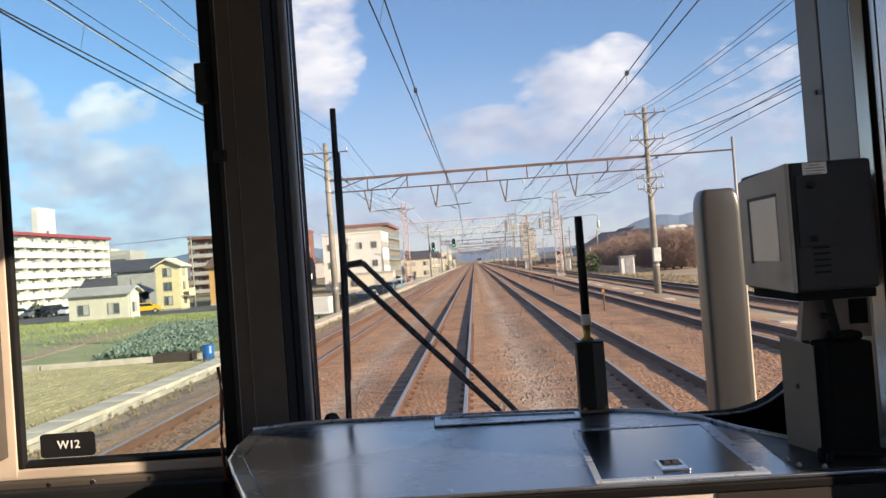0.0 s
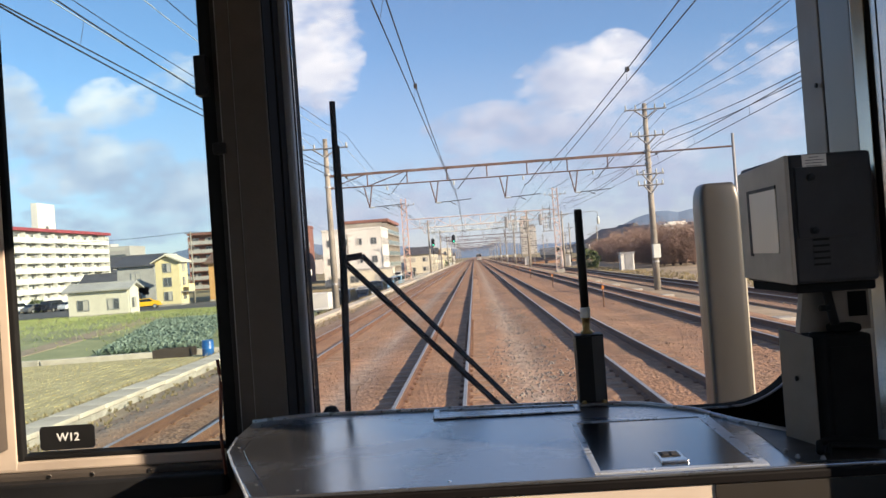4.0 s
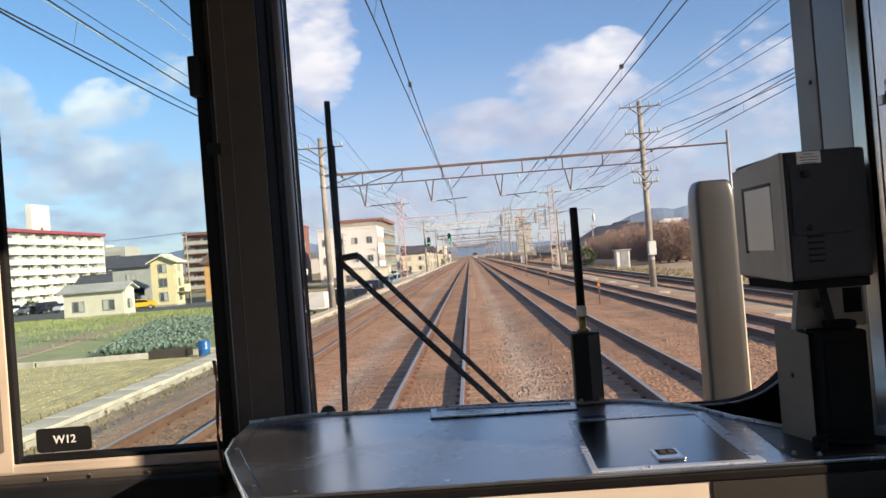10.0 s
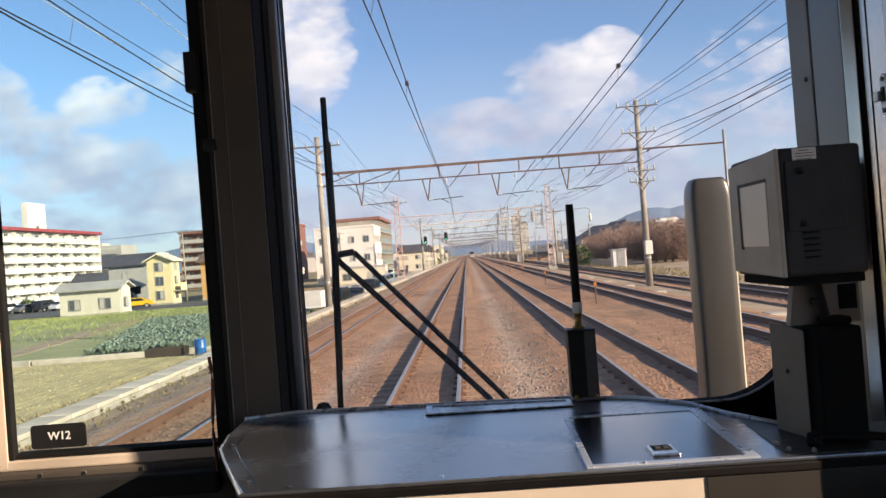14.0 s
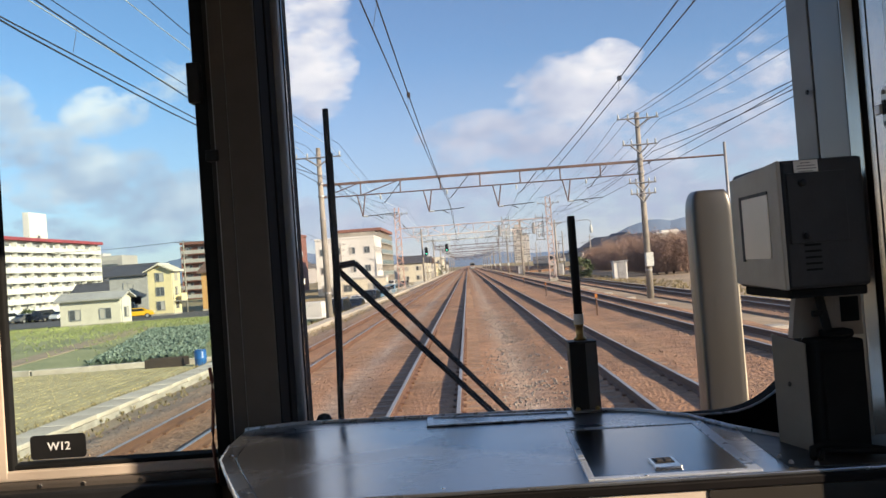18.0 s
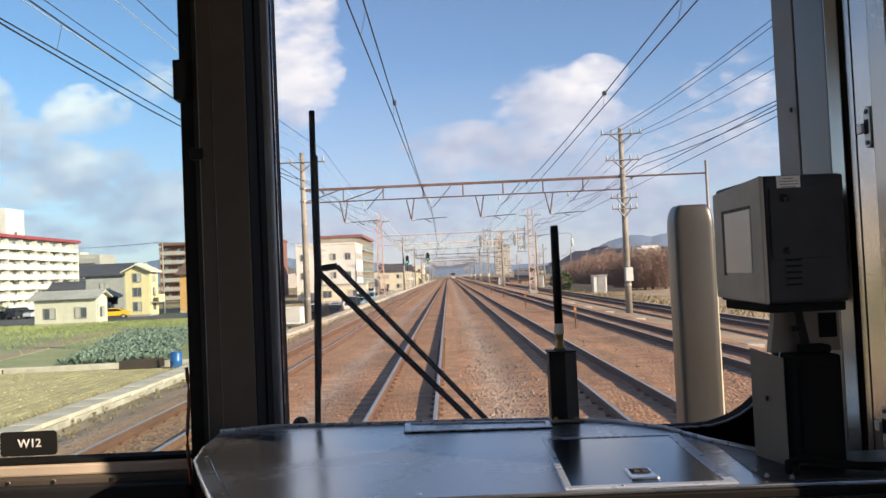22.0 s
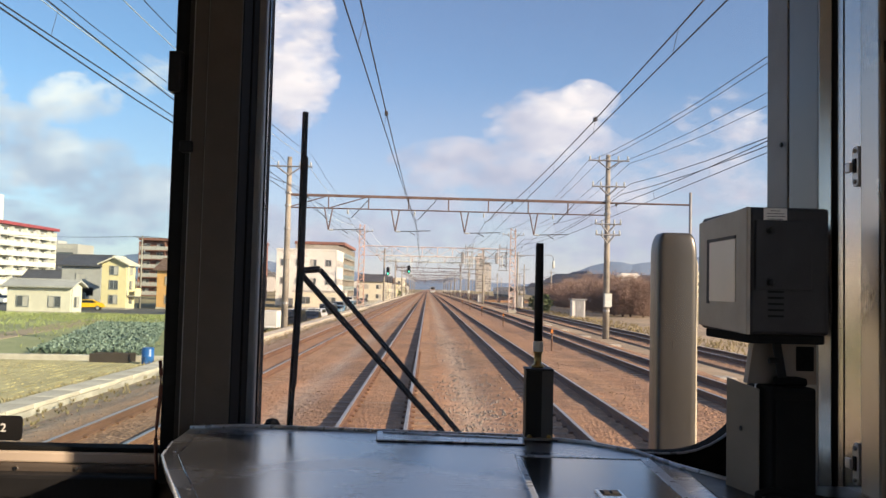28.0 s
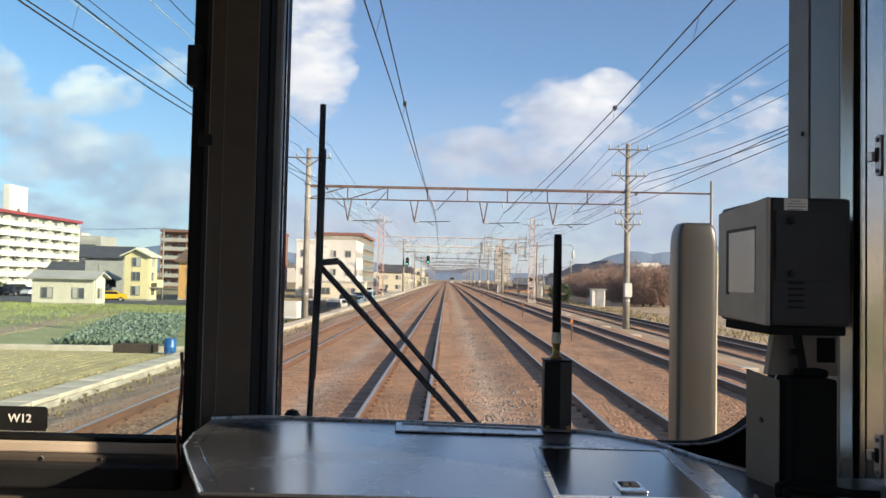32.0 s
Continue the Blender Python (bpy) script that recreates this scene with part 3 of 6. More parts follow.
def make_bed():
    """Ballast: a low shoulder-to-shoulder heap, hollowed a little between the tracks."""
    xs = [i * 0.31 - 5.9 for i in range(52)]
    ys = [-30 + i * 0.9 for i in range(90)] + [51 + i * 6 for i in range(60)] + [420, 520, 700, 1000, 1600, 2600]
    verts = []
    for y in ys:
        for x in xs:
            near = min(abs(x - c) for c in TRACKS)
            z = (-0.15 if near < 0.5 else -0.17) - 0.055 * max(0, min(1, (near - 1.25) / 0.5)) + 0.03 * noise.noise(Vector((x * 1.7, y * 0.8, 3)))
            z -= 0.1 * max(0, min(1, (-5.3 - x) / 0.6), min(1, (x - 9.3) / 0.6))
            if abs(near - 0.0) < 0.45:
                z += 0.002
            verts.append((x, y, z))
    w = len(xs)
    faces = [(j * w + i, j * w + i + 1, (j + 1) * w + i + 1, (j + 1) * w + i) for j in range(len(ys) - 1) for i in range(w - 1)]
    me = mesh_of("track_bed", verts, faces, BALLAST)
    for p in me.polygons:
        p.use_smooth = True
    tagged(part("track_bed", me, None), "rust-brown stone ballast under four tracks", "ballast", kind="structure")


TRACKS = (-3.7, 0.0, 3.85, 7.7)
make_bed()


def make_stones(seed, many, spread, least, most, m, label):
    """Loose stones standing proud of the ballast near the train."""
    rng = np.random.default_rng(seed)
    verts, faces = [], []
    for k in range(many):
        y = 7.5 + 34 * rng.random() ** 1.7
        x = spread(rng)
        near = min(abs(x - c) for c in TRACKS)
        if 0.44 < near < 0.62 or (near < 1.0 and rng.random() < 0.75):
            continue
        s = rng.uniform(least, most)
        z = -0.17 - 0.055 * max(0, min(1, (near - 1.25) / 0.5)) - 0.004
        o = len(verts)
        d = rng.uniform(0.6, 1.25, 6) * s
        verts += [(x + d[0], y, z), (x - d[1], y + 0.3 * s, z), (x, y + d[2], z), (x + 0.3 * s, y - d[3], z), (x + 0.2 * s, y, z + d[4]), (x, y, z - d[5] * 0.6)]
        faces += [(o + a, o + b, o + c) for a, b, c in ((0, 2, 4), (2, 1, 4), (1, 3, 4), (3, 0, 4), (2, 0, 5), (1, 2, 5), (3, 1, 5), (0, 3, 5))]
    tagged(part("ballast_stones", mesh_of("ballast_stones", verts, faces, m), None), label, "ballast", kind="stuff")


make_stones(4, 9000, lambda r: r.uniform(-5.6, 9.3), 0.012, 0.026, STONE, "loose broken rust-brown stones on the ballast")
make_stones(9, 2600, lambda r: 1.85 + 0.42 * r.normal(), 0.016, 0.042, GREY_STONE, "clean grey stones heaped between the tracks")


def rail_mesh(y0, y1):
    """One flat-bottomed rail with its head, web and foot, the running face bright."""
    prof = ((-0.0625, -0.153), (0.0625, -0.153), (0.06, -0.14), (0.01, -0.115), (0.008, -0.05), (0.031, -0.035), (0.032, -0.006), (0.026, 0.0), (-0.026, 0.0), (-0.032, -0.006), (-0.031, -0.035), (-0.008, -0.05), (-0.01, -0.115), (-0.06, -0.14))
    n = len(prof)
    verts = [(a, y, b) for y in (y0, y1) for a, b in prof]
    faces = [(i, (i + 1) % n, n + (i + 1) % n, n + i) for i in range(n)] + [tuple(range(n))[::-1], tuple(range(n, 2 * n))]
    me = mesh_of("rail", verts, faces, RAIL_RUST)
    me.materials.append(RAIL_TOP)
    for i in (6, 7, 8):
        me.polygons[i].material_index = 1
    return me


def make_tracks():
    rail = rail_mesh(-30, 1500)
    sleeper = bmesh.new()
    box(-1.0, 1.0, -0.11, 0.11, -0.33, -0.158, 0.012, sleeper, 1)
    sl = bpy.data.meshes.new("sleeper")
    sleeper.to_mesh(sl)
    sleeper.free()
    sl.materials.append(SLEEPER)
    clip = bmesh.new()
    box(-0.035, 0.035, -0.05, 0.05, -0.16, -0.118, 0.006, clip, 1)
    cl = bpy.data.meshes.new("rail_clip")
    clip.to_mesh(cl)
    clip.free()
    cl.materials.append(RAIL_RUST)
    for c, count in zip(TRACKS, (70, 130, 70, 50)):
        t = empty("railway_track", (c, 0, 0), "narrow-gauge track with bright-topped rusty rails on sunken sleepers", "railway track", "tracks side by side")
        for s in (-1, 1):
            part("rail", rail, None, t, at=(s * 0.5335, 0, 0))
        for k in range(count):
            o = part("sleeper", sl, None, t, at=pose(0, 2.5 + k * 0.62, 0, 0, 0, random.uniform(-0.4, 0.4)))
            if 8 < k < (45 if c == 0 else 22):
                for cx in (-0.6135, -0.4535, 0.4535, 0.6135):
                    part("rail_clip", cl, None, o, at=(cx, 0, 0))
        far = bmesh.new()
        for k in range(count, count + 130):
            box(-1.0, 1.0, 2.38 + k * 0.62, 2.62 + k * 0.62, -0.33, -0.16, 0, far)
        tagged(part("far_sleepers", far, SLEEPER, t), kind="stuff")


make_tracks()

# ---- the cab ----
def make_cab_shell():
    # floor, ceiling and back wall are unseen, kept pale to bounce sunlight inside
    floor = single("floor", box(-1.4, 1.4, -1.1, 1.6, 0.905, 0.95), FLOORING, "unseen cab floor, pale to bounce light", "floor", kind="structure")
    single("ceiling", box(-1.4, 1.4, -1.1, 1.6, 3.0, 3.05), CEILING, "pale painted cab ceiling", "ceiling", kind="structure")
    single("wall_back", box(-1.4, 1.4, -1.15, -1.1, 0.95, 3.0), CEILING, "plain partition behind the cab", "wall", kind="structure")
    # unseen wall; its opening is added to let sky light in
    lw = empty("wall_left", (0, 0, 0), "plain left side wall of the cab with its window opening", "wall", kind="structure")
    part("lower_panel", box(-1.45, -1.4, -1.1, 1.6, 0.95, 1.9), CEILING, lw)
    part("upper_panel", box(-1.45, -1.4, -1.1, 1.6, 2.85, 3.0), CEILING, lw)
    part("rear_panel", box(-1.45, -1.4, -1.1, -0.6, 1.9, 2.85), CEILING, lw)
    part("front_panel", box(-1.45, -1.4, 1.2, 1.6, 1.9, 2.85), CEILING, lw)
    # right wall with its window opening
    w = empty("wall_right", (0, 0, 0), "grey cab side wall with a drop window", "wall", kind="structure")
    part("lower_panel", box(1.345, 1.42, -1.1, 1.6, 0.95, 1.915), PANEL, w)
    part("upper_panel", box(1.345, 1.42, -1.1, 1.6, 2.85, 3.0), PANEL, w)
    part("rear_panel", box(1.345, 1.42, -1.1, -0.6, 1.915, 2.85), PANEL, w)
    # rear edge set to keep direct sun off the monitor and desk end
    part("front_panel", box(1.39, 1.42, 1.045, 1.6, 1.915, 2.85), PANEL, w)
    # front wall: below the windows, above them, left of the door
    f = empty("wall_front", (0, 1.6, 0), "dark front wall of the cab round the windscreens", "wall", kind="structure")
    part("apron", box(0.5, 1.4, -0.01, 0.06, 0.95, 1.895), PILLAR, f)
    part("left_apron", box(-1.4, 0.49, 0.045, 0.06, 0.95, 1.84), PILLAR, f)
    part("header", box(-1.4, 1.4, -0.1, 0.06, 2.78, 3.0), PILLAR, f)
    part("left_panel", box(-1.4, 0.0, -0.1, 0.06, 1.895, 2.78), PILLAR, f)
    part("right_post", box(1.405, 1.42, -0.02, 0.06, 1.895, 2.78), PILLAR, f)


make_cab_shell()


def make_pillar():
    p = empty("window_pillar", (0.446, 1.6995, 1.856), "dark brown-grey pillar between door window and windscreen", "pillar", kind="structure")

    def add(name, x0, x1, y0, y1, m, bevel=0.002, label=""):
        part(name, box(x0 - 0.5, x1 - 0.5, y0 - 1.5, y1 - 1.5, -0.02, 0.9, bevel), m, p, label)

    add("door_edge", 0.455, 0.478, 1.43, 1.5, RUBBER)
    add("door_post", 0.475, 0.4835, 1.427, 1.55, POST_BLACK, 0.001)
    add("hinge_strip", 0.4838, 0.5045, 1.421, 1.55, PILLAR, 0.001)
    for x in (0.484, 0.5046):
        add("edge_bead", x - 0.0005, x + 0.0005, 1.4195, 1.4225, STEEL_GREY, 0)
    add("pillar_cover", 0.505, 0.5515, 1.4165, 1.61, PILLAR, 0.0015)
    add("cover_seal", 0.5512, 0.553, 1.419, 1.475, RUBBER, 0)
    add("gap_seal", 0.545, 0.556, 1.47, 1.6, RUBBER)
    add("grey_strip", 0.547, 0.5675, 1.505, 1.52, PANEL, 0.004, "blue-grey painted trim strip")
    part("windscreen_gasket", prism([(0.045, 0.02), (0.069, 0.02), (0.054, 0.13), (0.03, 0.13)], -0.02, 0.9, 0.002), RUBBER, p)
    for z0, z1, x in ((2.425, 2.482, 0.4565), (2.34, 2.356, 0.476)):
        part("door_catch", box(x - 0.5 - 0.006, x - 0.5 + 0.012, -0.085, -0.06, z0 - 1.9, z1 - 1.9, 0.002), BLACK, p, "small black door catch")
    tagged(part("red_cable", tube([(0.4545 - 0.5 + 0.002 * math.sin(k * 0.8), -0.078, 0.15 - k * 0.018) for k in range(10)], 0.0025), CABLE_RED, p, smooth=True), "thin red-brown cable")
    # set back and enlarged about the camera's viewpoint, to fit its view
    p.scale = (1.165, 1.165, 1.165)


make_pillar()


def make_left_window():
    """The gangway door's window with its frame and number plate."""
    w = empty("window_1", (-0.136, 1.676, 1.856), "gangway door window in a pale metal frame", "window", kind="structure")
    part("frame_bottom", box(0.0935, 0.46, -0.0115, 0.03, -0.003, 0.013, 0.003), BEIGE, w, "pale sunlit bottom frame")
    part("frame_side", prism(((0.094, 0.0), (0.1285, 0.0), (0.1285, 0.9), (0.075, 0.9)), -0.012, 0.0, 0.002, axis="y"), BEIGE, w, "pale side frame")
    part("gasket_bottom", box(0.128, 0.455, -0.008, 0.024, 0.013, 0.0195, 0.002), RUBBER, w)
    part("gasket_side", box(0.128, 0.1375, -0.011, 0.002, 0.013, 0.88, 0.002), RUBBER, w)
    part("pane", box(0.1, 0.46, 0.024, 0.03, 0.01, 0.88), DOOR_GLASS, w).visible_shadow = False
    part("door_leaf", box(0.04, 0.46, -0.02, 0.05, -0.85, -0.003, 0.004), PILLAR, w, "dark door leaf below the window")
    part("door_ledge", box(0.04, 0.45, -0.05, -0.02, -0.045, -0.012, 0.004), BLACK, w)
    for x in (0.18, 0.245, 0.33):
        part("screw", lathe(((0.0035, 0.0), (0.003, 0.0015)), 10, at=(0, 0, 0)), CHROME, w, at=Matrix.Translation((x, -0.02, -0.009)) @ pose(0, 0, 0, 90))
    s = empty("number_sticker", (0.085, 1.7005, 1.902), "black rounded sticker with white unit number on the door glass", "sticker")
    part("plate", prism([(0.037 * sx + 0.0055 * math.cos(a), 0.0125 * sy + 0.0055 * math.sin(a)) for sx, sy, a0 in ((1, 1, 0), (-1, 1, 90), (-1, -1, 180), (1, -1, 270)) for a in [radians(a0 + d) for d in (0, 30, 60, 90)]], -0.0015, 0.0, axis="y"), BLACK, s)
    font = bpy.data.curves.new("text", "FONT")
    font.body, font.size, font.align_x, font.align_y, font.extrude, font.offset = "W12", 0.0172, "CENTER", "CENTER", 0.0004, 0.0002
    tob = bpy.data.objects.new("text", font)
    me = bpy.data.meshes.new_from_object(tob)
    bpy.data.objects.remove(tob)
    part("lettering", me, WHITE_PRINT, s, "white lettering", at=pose(0.002, -0.0025, 0, 90, 0, 0))
    # same enlargement about the viewpoint as the pillar, to look unchanged from there
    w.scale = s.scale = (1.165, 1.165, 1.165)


make_left_window()


def make_windscreen():
    w = empty("window_2", (0, 1.6, 1.9), "windscreen with rounded lower corner in a black gasket", "window", kind="structure")
    part("pane", box(0.55, 1.4, 0.012, 0.018, -0.02, 0.9), GLASS, w).visible_shadow = False
    # rounded lower right corner of the gasket
    cx, cz, r = 1.212, 0.164, 0.14
    pts = [(cx + r * math.cos(a), cz - 0.02 + r * math.sin(a)) for a in [radians(-90 + 9 * k) for k in range(11)]]
    pts = [(0.9, cz - 0.02 - r)] + pts + [(1.385, 0.35), (1.395, 0.9), (1.41, 0.9), (1.41, -0.05), (0.9, -0.05)]
    part("corner_gasket", prism(pts, -0.012, 0.022, 0, axis="y"), RUBBER, w)
    part("corner_bead", tube([(x, -0.013, z) for x, z in pts[:13]], 0.002), TRIM, w, smooth=True)


make_windscreen()


def make_right_post():
    p = empty("side_post", (1.3, 1.35, 1.9), "blue-grey corner panels with stainless window guide", "panel", kind="structure")

    def quad(name, a, b, thick, m, bevel=0.002, z0=0.0, z1=0.95, label=""):
        ax, ay, bx, by = a[0] - 1.3, a[1] - 1.35, b[0] - 1.3, b[1] - 1.35
        n = Vector((by - ay, -(bx - ax))).normalized() * thick
        if n.x < 0:
            n = -n
        part(name, prism(((ax, ay), (bx, by), (bx + n.x, by + n.y), (ax + n.x, ay + n.y)), z0, z1, bevel), m, p, label)

    quad("corner_panel", (1.296, 1.425), (1.3035, 1.376), 0.035, PANEL, z0=-0.05)
    quad("inner_panel", (1.304, 1.3735), (1.3157, 1.3138), 0.03, STEEL_PANEL, z0=-0.05, label="satin steel panel")
    quad("panel_flange", (1.3155, 1.3132), (1.3252, 1.2992), 0.02, RAIL_STEEL, 0.001, z0=-0.05)
    quad("seam_seal", (1.3275, 1.2992), (1.3335, 1.2952), 0.02, RUBBER, z0=-0.05)
    quad("latch_rail", (1.33, 1.2945), (1.33, 1.2365), 0.02, RAIL_STEEL, z0=-0.95, label="polished steel latch rail")
    quad("latch_rail_edge", (1.3293, 1.2785), (1.3293, 1.2765), 0.02, RUBBER, 0, z0=-0.9)
    quad("steel_strip", (1.326, 1.234), (1.326, 1.19), 0.02, STRIP, 0.004, 0.03, 0.95, "brushed stainless window strip")
    quad("window_channel", (1.336, 1.1885), (1.339, 1.172), 0.03, RUBBER, 0.003, 0.035, 0.95, "black rubber window channel")
    quad("channel_lining", (1.341, 1.1715), (1.342, 1.157), 0.03, BLACK, 0.003, 0.035, 0.95)
    quad("channel_bead", (1.3335, 1.1893), (1.3335, 1.1885), 0.004, CHROME, 0, 0.035, 0.95)
    # widened backwards to 1.045 so that it blocks sun from the monitor
    quad("sash_stile", (1.342, 1.156), (1.342, 1.045), 0.03, BEIGE, 0.003, 0.035, 0.95, "beige window stile")
    part("sash_pane", box(0.062, 0.066, -1.95, -0.206, 0.04, 0.95), SIDE_GLASS, p, "drop window glass").visible_shadow = False
    part("window_ledge", prism(((0.025, -0.105), (0.025, -1.65), (0.12, -1.65), (0.12, -0.105)), 0.0, 0.03, 0.004), STRIP, p, "stainless window ledge")
    part("screw", lathe(((0.004, 0), (0.003, 0.003)), 10), CHROME, p, at=Matrix.Translation((1.33 - 1.3, 1.27 - 1.35, 0.0)) @ pose(0, 0, 0, 0, -90))
    part("screw", lathe(((0.0035, 0), (0.003, 0.002)), 10), BLACK, p, at=Matrix.Translation((1.299 - 1.3, 1.383 - 1.35, 0.465)) @ pose(0, 0, 0, 0, -90))


make_right_post()


def make_latch(z):
    t = empty("window_latch", (1.33, 1.245, z), "chrome window latch plate with two screws", "latch", "window latches")
    t.scale = (0.85, 0.72, 0.66)
    prof = []
    for zz, s in ((0.028, 1), (-0.028, -1)):
        prof += [(0.0095 * math.cos(a) * s, zz + 0.0095 * math.sin(a) * s) for a in [radians(-10 + 20 * k) for k in range(11)]]
    part("plate", prism(prof, -0.004, 0.0, 0.001, axis="x"), LATCH, t)
    part("bolt", box(-0.01, -0.004, 0.004, 0.022, -0.01, 0.008, 0.002), LATCH, t, "square chrome bolt")
    part("keeper", box(-0.006, -0.0035, -0.004, 0.006, -0.012, 0.014, 0.001), BLACK, t)
    for zz in (0.028, -0.028):
        part("screw", lathe(((0.0045, 0), (0.004, 0.0025), (0.002, 0.003)), 10), STEEL_GREY, t, at=Matrix.Translation((-0.004, 0, zz)) @ pose(0, 0, 0, 0, -90))


make_latch(2.315)
make_latch(1.963)


def make_console():
    c = empty("console", (0.9, 1.3, 0.95), "driver's assistant desk with brushed stainless top and beige front", "desk")
    plan = [(0.57, 1.148), (1.335, 1.141), (1.335, 1.27), (1.2, 1.275), (1.155, 1.36), (1.123, 1.45), (1.066, 1.515), (0.967, 1.556), (0.745, 1.578), (0.6, 1.592), (0.53, 1.596), (0.455, 1.571), (0.461, 1.465), (0.476, 1.375), (0.505, 1.3)]
    o = lambda pts, k=0.0: [(x - 0.9, y - 1.3) for x, y in pts]  # noqa: E731
    part("top", prism(o(plan), 0.968, 0.98, 0.0015), STAINLESS, c, "brushed stainless top reflecting the sky")
    low = [(0.585, 1.162), (1.335, 1.155), (1.335, 1.3), (1.16, 1.36), (1.07, 1.5), (0.6, 1.57), (0.47, 1.56), (0.485, 1.4)]
    part("body", prism(o(low), 0.0, 0.968), BLACK, c)
    part("front_panel", prism(o([(0.578, 1.1465), (1.33, 1.1395), (1.33, 1.1465), (0.585, 1.1545)]), 0.05, 0.9662, 0.001), BEIGE, c, "beige laminate front panel")
    # dark sheet over the beige front, painted as the shade on its right end
    part("end_panel", prism(o([(1.06, 1.1399), (1.334, 1.1374), (1.334, 1.1392), (1.06, 1.1417)]), 0.05, 0.966), DESK_SHADE, c, "dark sheet painted as shade on the front panel")
    part("front_lip", prism(o([(0.568, 1.1435), (1.335, 1.1365), (1.335, 1.16), (0.575, 1.165)]), 0.9665, 0.9765, 0.002), LIP, c, "black edge strip")
    part("front_trim", prism(o([(0.566, 1.145), (1.225, 1.1394), (1.225, 1.1444), (0.571, 1.15)]), 0.9767, 0.981, 0.0012), STAINLESS, c, "stainless front trim")
    part("side_edge", tube([(x - 0.9, y - 1.3, 0.9795) for x, y in [(0.567, 1.147)] + plan[:11:-1]], 0.0018), TRIM, c, "bright edge line", smooth=True)
    part("border_line", tube([(x - 0.9 + 0.02, y - 1.3 + 0.004, 0.98) for x, y in [(0.567, 1.15)] + plan[:12:-1]] + [(0.476 - 0.9, 0.255, 0.98)], 0.0007), HATCH, c, "fine dark border line", smooth=True)
    part("back_trim", tube([(x - 0.9, y - 1.3, 0.982) for x, y in plan[3:12]], 0.0032), TRIM, c, smooth=True)
    # added sheet: the dimness and dark reflection of the steel are its colour
    part("end_plate", prism(o([(1.148, 1.152), (1.334, 1.1455), (1.334, 1.268), (1.201, 1.271), (1.158, 1.345)]), 0.98, 0.9812), DESK_SHADE, c, "thin dark sheet painted as the dim desk end")
    # hatch
    h = part("hatch", prism(o([(0.946, 1.163), (1.108, 1.16), (1.114, 1.402), (0.952, 1.408)]), 0.9796, 0.9808, 0.0003), HATCH, c, "dark polished hatch lid")
    ring = [((0.938, 1.1535), (0.9455, 1.163), (0.9515, 1.408), (0.9445, 1.418)), ((0.938, 1.1535), (1.12, 1.15), (1.108, 1.16), (0.9455, 1.163)),
            ((1.12, 1.15), (1.13, 1.414), (1.1145, 1.402), (1.108, 1.16)), ((0.9445, 1.418), (1.13, 1.414), (1.1145, 1.402), (0.9515, 1.408))]
    for q in ring:
        part("hatch_frame", prism(o(q), 0.9798, 0.9818, 0.0005), TRIM, c, "bright hatch frame")
    part("latch", box(1.014 - 0.9, 1.044 - 0.9, 1.178 - 1.3, 1.222 - 1.3, 0.9806, 0.9835, 0.001), CHROME, h, "chrome flush latch")
    part("latch_well", box(1.0185 - 0.9, 1.0395 - 0.9, 1.196 - 1.3, 1.217 - 1.3, 0.9832, 0.9842), BLACK, h)
    for k in (0, 1):
        part("latch_tab", box(1.021 - 0.9 + k * 0.009, 1.0275 - 0.9 + k * 0.009, 1.199 - 1.3, 1.213 - 1.3, 0.984, 0.9855, 0.0006), DARK_STEEL, h)
    # vent slot along the back
    outer, inner = [(0.75, 1.499), (0.968, 1.489), (0.97, 1.541), (0.746, 1.573)], [(0.759, 1.5045), (0.96, 1.4955), (0.962, 1.536), (0.756, 1.564)]
    part("vent_cover", prism(o(inner), 0.98, 0.9812, 0.0004), STAINLESS, c, "vent cover strip")
    for k in range(4):
        a, b = k, (k + 1) % 4
        part("vent_frame", prism(o([outer[a], outer[b], inner[b], inner[a]]), 0.98, 0.9832, 0.0006), TRIM, c, "bright vent frame")
    part("vent_joint", tube([(x - 0.9, y - 1.3, 0.9803) for x, y in outer + outer[:1]], 0.0012), RUBBER, c)
    for x, y in ((0.489, 1.385), (0.566, 1.19), (0.784, 1.155), (1.0, 1.155), (0.62, 1.157)):
        part("screw", lathe(((0.0028, 0.0), (0.002, 0.0012)), 8), CHROME, c, at=(x - 0.9, y - 1.3, 0.982))
    part("handrail", tube([(0.75 - 0.9, -0.157, 0.915), (1.15 - 0.9, -0.16, 0.917)], 0.0012), CHROME, c)


make_console()


